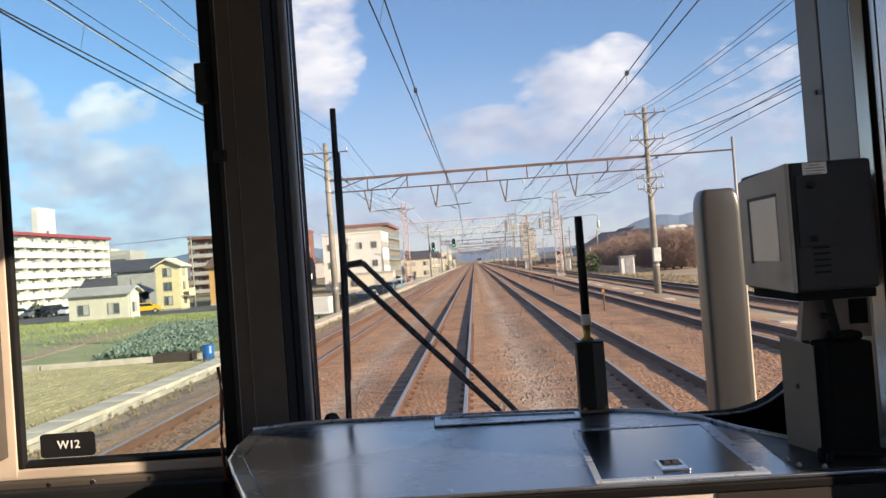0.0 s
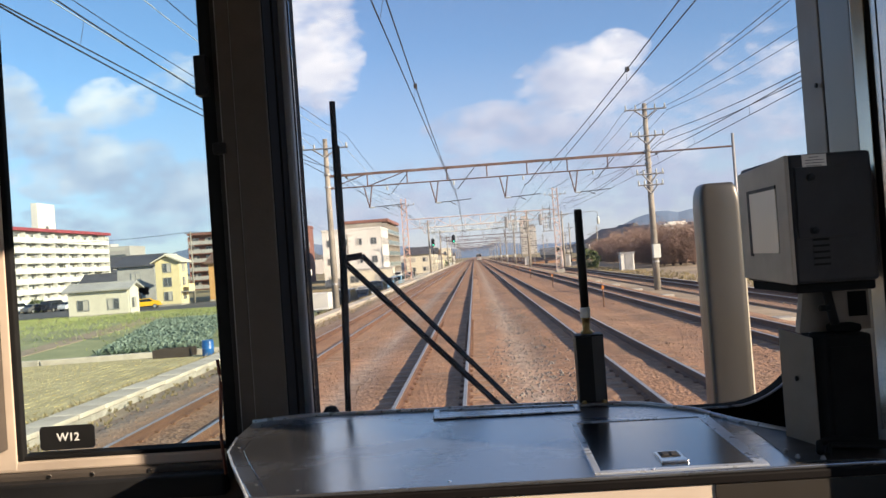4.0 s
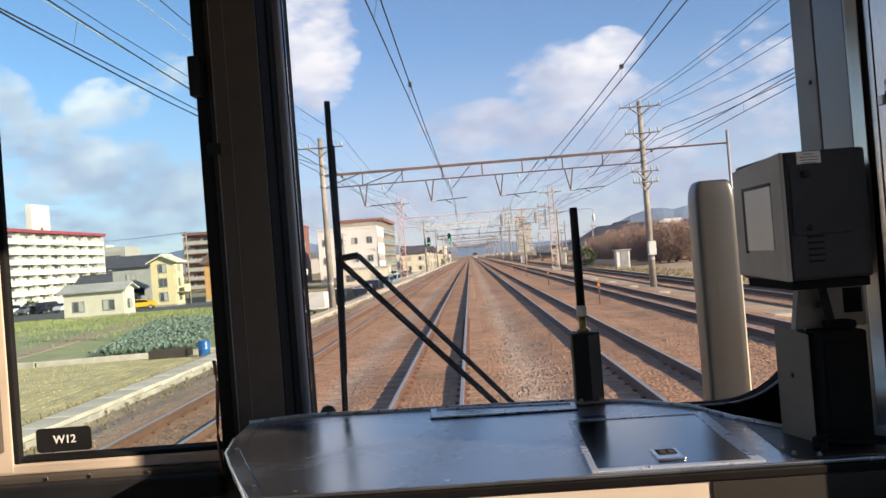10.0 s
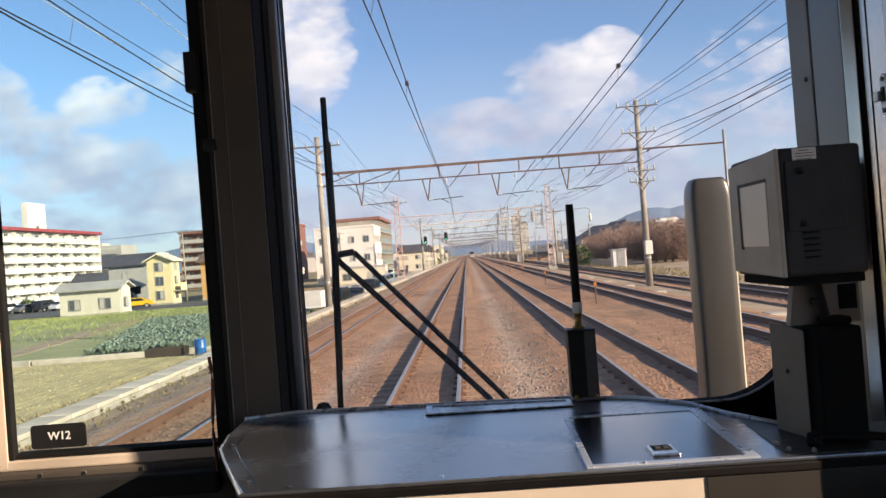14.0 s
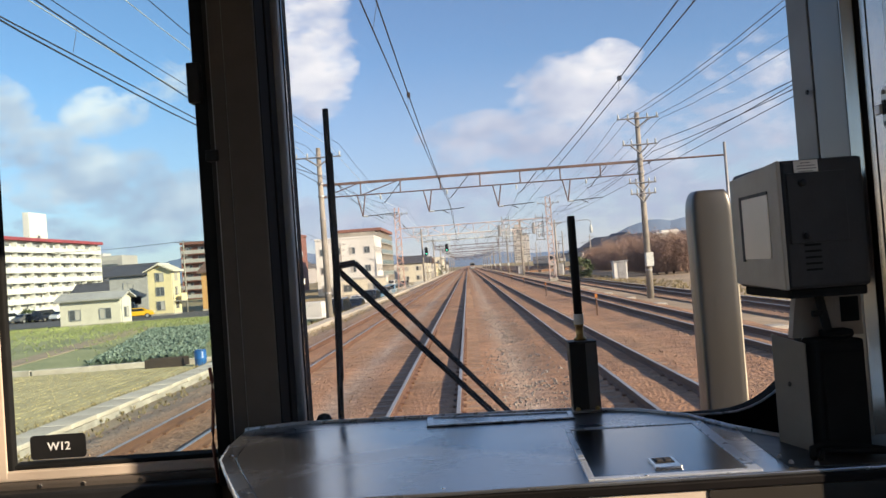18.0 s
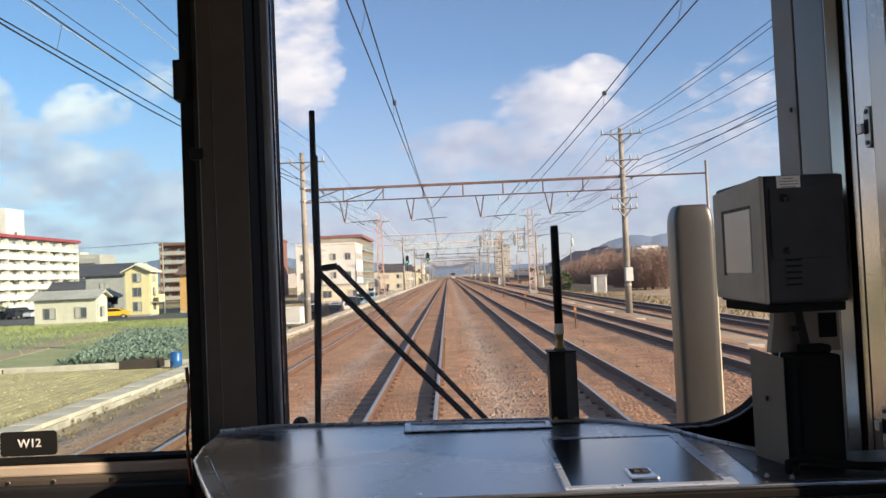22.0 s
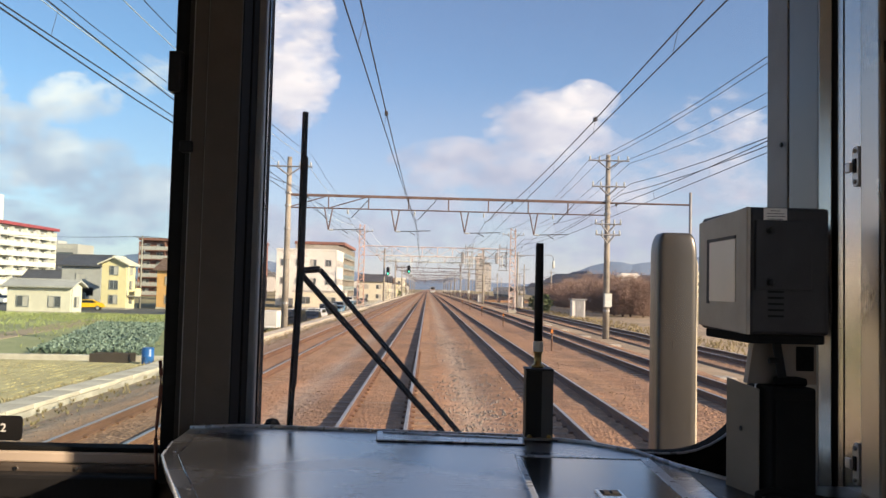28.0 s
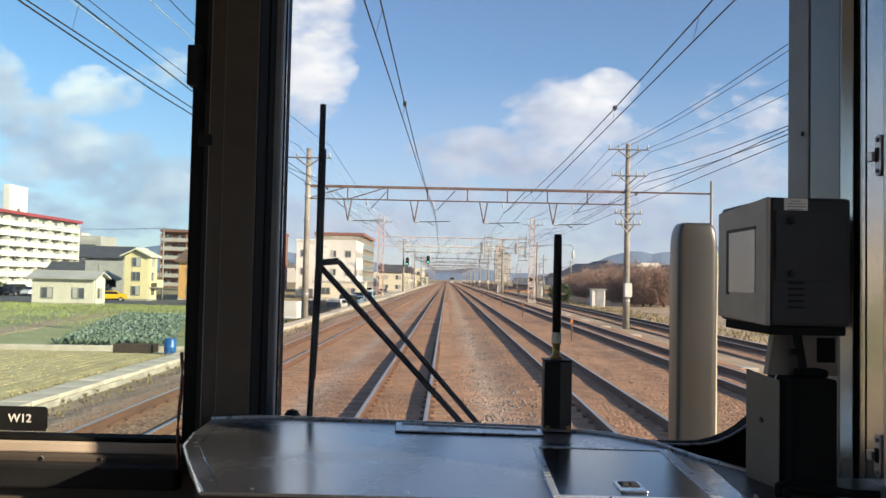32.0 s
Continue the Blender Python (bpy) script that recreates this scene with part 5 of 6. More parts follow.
def make_signal(x, y, z, tall=1.5):
    s = empty("railway_signal", (x, y, z), "colour-light signal showing green, hung on the gantry", "signal", "signals")
    pts = [(0.3 * math.cos(a), 0.45 * (1 if 0 < a < math.pi else -1) + 0.3 * math.sin(a)) for a in [radians(15 + 30 * k) for k in range(12)]]
    part("backplate", prism(pts, 0.0, 0.06, axis="y"), BLACK, s)
    part("housing", box(-0.18, 0.18, 0.06, 0.35, -0.6, 0.6, 0.04), BLACK, s)
    for k in range(4):
        zz = 0.42 - k * 0.28
        part("lens", lathe(((0.085, 0), (0.08, 0.02)), 14), GREEN_LAMP if k == 3 else BLACK, s, "lit green lens" if k == 3 else "", at=Matrix.Translation((0, -0.01, zz)) @ pose(0, 0, 0, 90))
        part("visor", prism([(0.11 * math.cos(a), 0.11 * math.sin(a)) for a in [radians(20 * j) for j in range(10)]] + [(0.095 * math.cos(a), 0.095 * math.sin(a)) for a in [radians(180 - 20 * j) for j in range(10)]], -0.25, 0.0, axis="y"), BLACK, s, at=(0, 0, zz))
    part("hanger", bars([((0.25, 0.2, -0.9), (0.25, 0.2, tall + 0.6)), ((0.0, 0.2, -0.9), (0.5, 0.2, -0.9)), ((0.55, 0.2, -0.9), (0.55, 0.2, tall)), ((0.25, 0.2, 0.5), (0.55, 0.2, 0.5))], 0.04), STEEL_WHITE, s)


make_signal(-2.6, GANTRY_Y[3] - 0.3, 5.6)
make_signal(-6.3, GANTRY_Y[3] - 0.55, 5.2)


def make_km_post():
    p = empty("trackside_pole", (-7.3, 4.5, -0.5), "concrete pole with orange band and blue number plate", "pole")
    part("shaft", rod((0, 0, 0), (0, 0, 9), 0.2, 0.15, 12), CONC_POLE, p, smooth=True)
    part("band", rod((0, 0, 4.4), (0, 0, 4.6), 0.19, 0.19, 12), ORANGE_BAND, p, "orange band")
    part("plate", box(-0.18, 0.18, -0.23, -0.21, 1.9, 2.8), BLUE_SIGN, p, "blue plate with white bars")
    part("plate_bar", box(-0.1, 0.1, -0.24, -0.231, 2.05, 2.3), WHITE_PRINT, p)


make_km_post()

# ---- left of the line ----
def make_trough():
    """Cable trough of concrete lids along the shoulder."""
    t = empty("cable_trough", (-6.7, 0, -0.34), "pale concrete cable trough with separate lids beside the track", "cable trough")
    lid = bmesh.new()
    box(-0.3, 0.3, -0.485, 0.485, 0.1, 0.19, 0.012, lid, 1)
    me = bpy.data.meshes.new("lid")
    lid.to_mesh(me)
    lid.free()
    me.materials.append(PALE_CONC)
    for k in range(110):
        part("lid", me, None, t, at=pose(random.uniform(-0.012, 0.012), 6 + k, random.uniform(0, 0.012), 0, 0, random.uniform(-0.3, 0.3)))
    part("trough_wall", box(-0.28, -0.22, -20, 500, -0.5, 0.1), CONC, t)
    part("trough_wall", box(0.22, 0.28, -20, 500, -0.5, 0.1), CONC, t)
    far = bmesh.new()
    for k in range(110, 420):
        box(-0.3, 0.3, 5.515 + k, 6.485 + k, 0.1, 0.19, 0, far)
    tagged(part("far_lids", far, PALE_CONC, t), kind="stuff")


make_trough()


def patch(name, pts, z, m, label, cat, kind="structure", thick=0.12):
    return single(name, prism(pts, z - thick, z, 0), m, label, cat, kind=kind)


def on_field(d=0.06):
    return FIELD + d


# plots beside the line
patch("stubble_field", [(-9.6, 8), (-9.6, 40), (-22, 39.5), (-60, 44), (-60, 8)], on_field(0.1), STUBBLE, "harvested rice field with rows of stubble", "field")
patch("grass_plot", [(-9.9, 41.2), (-9.9, 96), (-37, 92), (-62, 82), (-75, 45), (-22, 40.7)], on_field(0.14), OLIVE, "bare olive-brown vegetable plot with paths", "field")
patch("lane", [(-9.9, 98), (-9.9, 112), (-85, 132), (-85, 104), (-50, 98)], on_field(0.1), ASPHALT, "narrow asphalt lane in front of the houses", "road")
patch("track_path", [(-9.2, 60), (-9.2, 240), (-12.6, 240), (-12.6, 98), (-9.6, 98)], on_field(0.22), CONC, "gravelled concrete parking strip along the line", "pavement")
patch("bare_path", [(-26, 42), (-24.5, 42), (-30, 80), (-33, 80)], on_field(0.17), DIRT, "trodden earth path", "path")
single("field_kerb", prism([(-21, 39.6), (-9.6, 40.4), (-9.6, 40.75), (-21, 39.95)], FIELD - 0.1, FIELD + 0.36, 0.03), PALE_CONC, "white concrete field kerb", "kerb", kind="structure")
single("field_kerb", prism([(-60, 44.2), (-21.1, 39.6), (-21.1, 39.95), (-60, 44.6)], FIELD - 0.1, FIELD + 0.36, 0.03), PALE_CONC, "white concrete field kerb", "kerb", kind="structure")


def blades(name, count, area, size, material, label, cat, seed, rows=None, lean=0.5):
    """Tufts of thin blades, one object."""
    rng = np.random.default_rng(seed)
    verts, faces = [], []
    for _ in range(count):
        x, y, z = area(rng)
        if rows:
            x = round(x / rows) * rows + rng.normal(0, 0.03)
        for _ in range(5):
            a = rng.uniform(0, math.tau)
            h = size * rng.uniform(0.5, 1.3)
            dx, dy = math.cos(a), math.sin(a)
            w = 0.018 + 0.02 * size
            lx, ly = rng.normal(0, lean, 2) * h
            o = len(verts)
            verts += [(x - dy * w, y + dx * w, z), (x + dy * w, y - dx * w, z), (x + lx * 0.5 + dy * w * 0.6, y + ly * 0.5 - dx * w * 0.6, z + h * 0.6), (x + lx, y + ly, z + h)]
            faces += [(o, o + 1, o + 2), (o, o + 2, o + 3)]
    tagged(part(name, mesh_of(name, verts, faces, material), None), label, cat, kind="stuff")


blades("rice_stubble", 15000, lambda r: (r.uniform(-32, -9.8), r.uniform(12, 39), FIELD + 0.1), 0.042, STRAW, "dry rice stubble in rows", "stubble", 1, rows=0.48, lean=0.3)
blades("bank_weeds", 5200, lambda r: ((lambda x: (x, 8 + 100 * r.random() ** 1.5, ground_z(x)))(r.uniform(-9.9, -7.1))), 0.22, GRASS_DRY, "dry weeds on the bank", "weeds", 2)
blades("cess_weeds", 800, lambda r: (r.uniform(-6.38, -5.3), 9 + 80 * r.random() ** 1.5, -0.31), 0.08, GRASS_DRY, "dry weeds beside the cable trough", "weeds", 12)
blades("grass_tufts", 9000, lambda r: ((lambda y: (r.uniform(-60, -10), y, FIELD + 0.14))(42 + 53 * r.random() ** 0.35)), 0.2, GRASS, "green grass and weeds on the plot", "grass", 3, lean=0.4)


def make_cabbages():
    """Rows of blue-green cabbages, each a rosette of leaves."""
    rng = np.random.default_rng(8)
    verts, faces = [], []
    for i in range(13):
        for j in range(54):
            x, y = -13.6 - i * 0.46 - j * 0.16 + rng.normal(0, 0.08), 42 + j * 0.56 + rng.normal(0, 0.1)
            for k in range(9):
                a, r, h = k * 2.4 + rng.uniform(0, 1), rng.uniform(0.14, 0.32), rng.uniform(0.12, 0.4)
                c, s = math.cos(a), math.sin(a)
                o = len(verts)
                z = FIELD + 0.16
                verts += [(x, y, z), (x + c * r * 0.7 - s * 0.1, y + s * r * 0.7 + c * 0.1, z + h), (x + c * r * 1.2, y + s * r * 1.2, z + h * 0.9), (x + c * r * 0.7 + s * 0.1, y + s * r * 0.7 - c * 0.1, z + h * 0.85)]
                faces += [(o, o + 1, o + 2), (o, o + 2, o + 3)]
    tagged(part("cabbages", mesh_of("cabbages", verts, faces, LEAF), None), "rows of blue-green cabbages", "cabbages", kind="stuff")


make_cabbages()


def make_drum():
    d = empty("water_drum", (-12.3, 38.9, FIELD + 0.1), "blue plastic water drum at the field's edge", "drum")
    part("barrel", lathe(((0.42, 0), (0.45, 0.05), (0.45, 0.5), (0.47, 0.53), (0.45, 0.56), (0.45, 1.05), (0.42, 1.1)), 18), DRUM_BLUE, d, smooth=True)
    part("rim", lathe(((0.4, 1.1), (0.43, 1.1), (0.43, 1.14), (0.4, 1.14)), 18), DRUM_BLUE, d)
    # made-up plank frame in place of dark bushes by the drum
    s = empty("bush_stand_in", (-14.2, 39.2, FIELD + 0.1), "low dark planks standing in for bushes", "shed")
    part("side", box(-1.2, 1.2, -0.05, 0.05, 0, 0.7, 0.02), OLD_WOOD, s)
    part("side", box(-1.2, 1.2, 0.9, 1.0, 0, 0.7, 0.02), OLD_WOOD, s)
    d.scale, s.scale = (0.62, 0.62, 0.68), (0.8, 0.8, 0.6)


make_drum()

WINDOWS = {}


def window(parent, at, rz, w=1.5, h=1.1, panes=2):
    """A sliding window: aluminium frame, sill and panes, proud of the wall; shares meshes by size."""
    key = (w, h, panes)
    if key not in WINDOWS:
        f = bmesh.new()
        for x0, x1, z0, z1 in ((-w / 2 - 0.06, w / 2 + 0.06, h, h + 0.07), (-w / 2 - 0.06, w / 2 + 0.06, -0.07, 0), (-w / 2 - 0.06, -w / 2, 0, h), (w / 2, w / 2 + 0.06, 0, h), (-0.03, 0.03, 0, h)):
            box(x0, x1, -0.07, 0.02, z0, z1, 0, f)
        fm = bpy.data.meshes.new("frame")
        f.to_mesh(fm)
        f.free()
        fm.materials.append(ALU)
        p = box(-w / (2 * panes) + 0.02, w / (2 * panes) - 0.02, -0.03, 0.0, 0.02, h - 0.02)
        pm = bpy.data.meshes.new("pane")
        p.to_mesh(pm)
        p.free()
        pm.materials.append(WINGLASS)
        WINDOWS[key] = fm, pm
    fm, pm = WINDOWS[key]
    o = part("window", fm, None, parent, at=pose(*at, 0, 0, rz))
    for k in range(panes):
        part("pane", pm, None, o, at=(-w / 2 + w / panes * (k + 0.5), 0, 0))
    return o


def house(x, y, wx, wy, storeys, wall, roof, label, gable="x", rise=1.8, z=None, win=1.5, hip=False, balcony=False, porch=False, step=2.75, rz=0.0):
    """A detached house: x, y is the corner nearest the line and the train; it spreads to -x and +y."""
    z = FIELD if z is None else z
    h = storeys * step + 0.3
    g = empty("house", (x, y, z), label, "house", rz=rz)
    part("wall", box(-wx, 0, 0, wy, -0.4, h, 0.02), wall, g)
    part("plinth", box(-wx - 0.04, 0.04, -0.04, wy + 0.04, -0.4, 0.35, 0.01), CONC, g)
    o = 0.5
    if gable == "x":      # ridge along x, gables face the line
        pts = [(-o, h - 0.12), (wy / 2, h + rise), (wy + o, h - 0.12), (wy + o, h + 0.06), (wy / 2, h + rise + 0.22), (-o, h + 0.06)]
        r = part("roof", prism(pts, -wx - o, o, 0, axis="x"), roof, g)
        part("gable", prism([(0, h - 0.02), (wy, h - 0.02), (wy / 2, h + rise - 0.05)], -wx + 0.01, -0.01, 0, axis="x"), wall, g)
        part("ridge_tiles", box(-wx - o, o, wy / 2 - 0.12, wy / 2 + 0.12, h + rise + 0.16, h + rise + 0.3, 0.03), roof, r)
    elif gable == "y":    # ridge along y
        pts = [(-wx - o, h - 0.12), (-wx / 2, h + rise), (o, h - 0.12), (o, h + 0.06), (-wx / 2, h + rise + 0.22), (-wx - o, h + 0.06)]
        r = part("roof", prism(pts, -o, wy + o, 0, axis="y"), roof, g)
        part("gable", prism([(-wx, h - 0.02), (0, h - 0.02), (-wx / 2, h + rise - 0.05)], 0.01, wy - 0.01, 0, axis="y"), wall, g)
        part("ridge_tiles", box(-wx / 2 - 0.12, -wx / 2 + 0.12, -o, wy + o, h + rise + 0.16, h + rise + 0.3, 0.03), roof, r)
    else:                 # flat roof behind a parapet
        part("roof", box(-wx - 0.1, 0.1, -0.1, wy + 0.1, h, h + 0.35, 0.03), roof, g)
    for s in range(storeys):
        zz = 0.9 + s * step
        ny = max(1, int(wy / (win + 1.6)))
        for k in range(ny):
            window(g, (0.0, wy * (k + 0.5) / ny, zz), 90, win, 1.15)
        nx = max(1, int(wx / (win + 1.6)))
        for k in range(nx):
            window(g, (-wx * (k + 0.5) / nx, 0.0, zz), 0, win, 1.15)
    if balcony:
        b = part("balcony", box(0.0, 1.1, wy * 0.15, wy * 0.85, step - 0.1, step + 0.05, 0.01), CONC, g)
        part("rail_panel", box(1.05, 1.1, wy * 0.15, wy * 0.85, step + 0.05, step + 1.05, 0.01), wall, b)
    if porch:
        part("awning", prism([(0, -1.2), (0, 0), (0.12, 0), (0.05, -1.2)], 0, 3.0, 0, axis="x"), roof, g, at=(-wx * 0.7, 0, step))
    part("downpipe", rod((0.06, 0.2, 0), (0.06, 0.2, h), 0.05, 0.05, 6), ALU, g)
    return g


def flats(x, y, wx, wy, storeys, wall, trim, label, bay=3.2, step=2.75, rail=None, z=None, towers=(), stair=False, panel_glass=False, front=True, rz=0.0):
    """A block of flats with its balconies towards the line (+x) and windows in its end wall."""
    z = FIELD if z is None else z
    h = storeys * step + 0.5
    g = empty("apartment_building", (x, y, z), label, "apartment building", rz=rz)
    part("wall", box(-wx, -1.4, 0, wy, -0.4, h, 0.03), wall, g)
    part("roof", box(-wx - 0.2, 0.15, -0.2, wy + 0.2, h, h + 0.75, 0.05), trim, g)
    n = int(wy / bay)
    slab = bmesh.new()
    box(-1.4, 0.0, 0, n * bay, -0.12, 0.12, 0.01, slab)
    sm = bpy.data.meshes.new("slab")
    slab.to_mesh(sm)
    slab.free()
    sm.materials.append(wall)
    pb = box(-0.08, 0.02, 0.05, bay - 0.05, 0.12, 1.15, 0.01, None, 1)
    pm = bpy.data.meshes.new("balcony_front")
    pb.to_mesh(pm)
    pb.free()
    pm.materials.append(rail or wall)
    db = box(-1.4, -0.02, -0.09, 0.09, 0.1, step - 0.12)
    dm = bpy.data.meshes.new("divider")
    db.to_mesh(dm)
    db.free()
    dm.materials.append(wall)
    for s in range(storeys):
        f = part("balcony_floor", sm, None, g, at=(0, 0, 0.25 + s * step))
        for k in range(n):
            part("balcony_front", pm, None, f, at=(0, k * bay, 0))
            if k % 2 == 0:
                part("divider", dm, None, f, at=(0, k * bay, 0))
            window(g, (-1.4, k * bay + bay / 2, 0.55 + s * step), 90, min(1.6, bay - 0.9), 1.6)
        part("divider", dm, None, f, at=(0, n * bay, 0))
        for k in range(max(1, int(wx / 4.5))):
            window(g, (-2.5 - k * 4.2, 0, 1.0 + s * step), 0, 1.2, 1.2)
    if storeys > 6:
        # what the tenants keep on their balconies
        rng = np.random.default_rng(5)
        unit, cloth = bpy.data.meshes.new("air_conditioner"), bpy.data.meshes.new("laundry")
        for me, bm, m in ((unit, box(-0.35, 0.0, -0.4, 0.4, 0.12, 0.7, 0.03), WHITE), (cloth, box(-0.05, 0.0, -0.7, 0.7, 1.2, 2.0, 0.01), LAUNDRY)):
            bm.to_mesh(me)
            bm.free()
            me.materials.append(m)
        for _ in range(90):
            z, yy = 0.25 + step * int(rng.integers(storeys)), bay * (int(rng.integers(n)) + rng.uniform(0.25, 0.75))
            part("air_conditioner", unit, None, g, at=(-1.05, yy, z))
            if rng.random() < 0.6:
                part("laundry", cloth, None, g, at=(-0.45, yy + 0.3, z - 0.15))
    for ty, tw, td, th in towers:
        t = part("roof_tower", box(-wx * 0.75, -wx * 0.75 + td, ty, ty + tw, h + 0.7, h + th, 0.05), wall, g, "stair and tank tower")
        part("tower_band", box(-wx * 0.75 - 0.05, -wx * 0.75 + td + 0.05, ty - 0.05, ty + tw + 0.05, h + th * 0.3, h + th * 0.3 + 0.25), wall, t)
        window(g, (-wx * 0.75 + td, ty + tw / 2, h + 1.2), 90, 1.2, 1.1)
    if stair:
        st = part("stair_tower", box(-wx * 0.6, -0.6, wy + 0.05, wy + 2.8, -0.4, h - 0.5), wall, g)
        for s in range(storeys):
            # open landings as dark panels, their shade put into the colour
            part("landing_opening", box(-0.62, -0.55, wy + 0.4, wy + 2.4, 0.6 + s * step, 2.2 + s * step), DARK_STEEL, st)
    return g


flats(-100, 128, 11, 94, 7, WHITE, ROOF_RED, "long white block of flats with red parapet and tank towers", towers=((14, 6, 6, 9.5), (69, 8.5, 1.6, 8.0)), step=2.37)
house(-39.9, 93.5, 7.2, 3.0, 1, CREAM, GREYWALL, "low off-white workshop with shallow grey roof", gable="x", rise=0.6, step=2.9, win=1.3)
house(-47.6, 121, 5.8, 8, 2, GREYWALL, ROOF_GREY, "grey two-storey house with dark tiled roof", gable="x", rise=1.5, porch=True, step=2.95)
house(-40.9, 113, 3.4, 3.4, 3, YELLOW, CREAM, "narrow pale yellow three-storey house", gable="y", rise=0.9, step=2.0, win=1.1, balcony=True)
house(-64, 142, 6, 7, 1, GREYWALL, ROOF_GREY, "dark-roofed old house among the flats", gable="x", rise=2.4)
for k, (wl, rf) in enumerate(((ORANGE, ROOF_BROWN), (ORANGE, ROOF_GREY), (WHITE, ROOF_GREY))):
    house(-31 + k * 0.6, 120 + k * 9.5, 8, 8.2, 2, wl, rf, ("orange rendered house with brown roof", "orange rendered house with dark roof", "white and red trimmed house with dark roof")[k], gable="x", rise=1.6, balcony=True)
house(-50, 192, 12, 8, 3, CREAM, CREAM, "cream three-storey house with flat roof", gable="", step=2.7)
flats(-81, 230, 12, 34, 6, BROWNWALL, BROWNWALL, "brown tiled block of flats with railed balconies", towers=((18, 6, 6, 4.5),), rail=GREYWALL, bay=3.6, step=2.55, rz=-90)
w1 = house(-16.2, 150, 11, 13, 3, WHITE, WHITE, "plain white three-storey building with blank wall", gable="", step=3.4, win=1.0)
house(-13.8, 143, 9, 5, 1, CREAM, GREYWALL, "cream garage beside the white building", gable="", step=2.6)
flats(-20, 200, 12, 30, 5, CONC, BROWNWALL, "five-storey concrete flats with green glass balconies", rail=BALC_GLASS, stair=True, bay=3.7)
for k in range(6):
    house(-11.5 - (k % 2) * 0.6, 236 + k * 8.6, 7.5, 7.2, 2, CREAM, ROOF_GREY, "cream rendered house with dark grey gable roof", gable=("x", "y")[k % 2], rise=1.9, balcony=k % 2 == 0)
house(-18, 292, 8, 8, 2, WHITE, ROOF_GREY, "white house with grey sheet roof behind a green fence", gable="y", rise=1.4)
house(-34, 300, 13, 12, 2, WHITE, ROOF_GREY, "white and charcoal modern house with flat gables", gable="x", rise=1.2)
house(-12.2, 306, 7, 8, 2, GREYWALL, ROOF_BROWN, "grey-beige house with brown roof", gable="x", rise=1.8)
house(-11.8, 320, 7, 9, 2, CREAM, ROOF_BROWN, "beige house with weathered brown roof", gable="y", rise=1.6)
house(-11.6, 331, 7, 9, 2, YELLOW, ROOF_GREY, "bright yellow house with solar panels on its roof", gable="y", rise=1.6)
house(-14, 352, 10, 16, 1, WHITE, ROOF_BLUE, "low white workshop with blue sheet roof", gable="y", rise=1.2, step=4)
house(-12.5, 386, 9, 14, 2, CREAM, ROOF_GREY, "cream apartment house with grey hipped roof", gable="y", rise=1.8)
flats(-11.5, 420, 10, 24, 3, CREAM, CREAM, "cream three-storey flats behind a dry hedge", bay=4.0)
flats(-16, 478, 10, 30, 3, WHITE, ROOF_GREY, "white three-storey flats with railed balconies", bay=3.8, rail=BALC_GLASS)
house(-14, 530, 8, 9, 1, BARK, ROOF_BROWN, "old timber house with tiled roof on a bank", gable="y", rise=1.8)
for k in range(5):
    house(-13.5 - (k % 2), 574 + k * 12, 8, 8.5, 2, (WHITE, GREYWALL)[k % 2], ROOF_GREY, "white rendered house with dark grey roof", gable=("x", "y")[k % 2], rise=1.9)


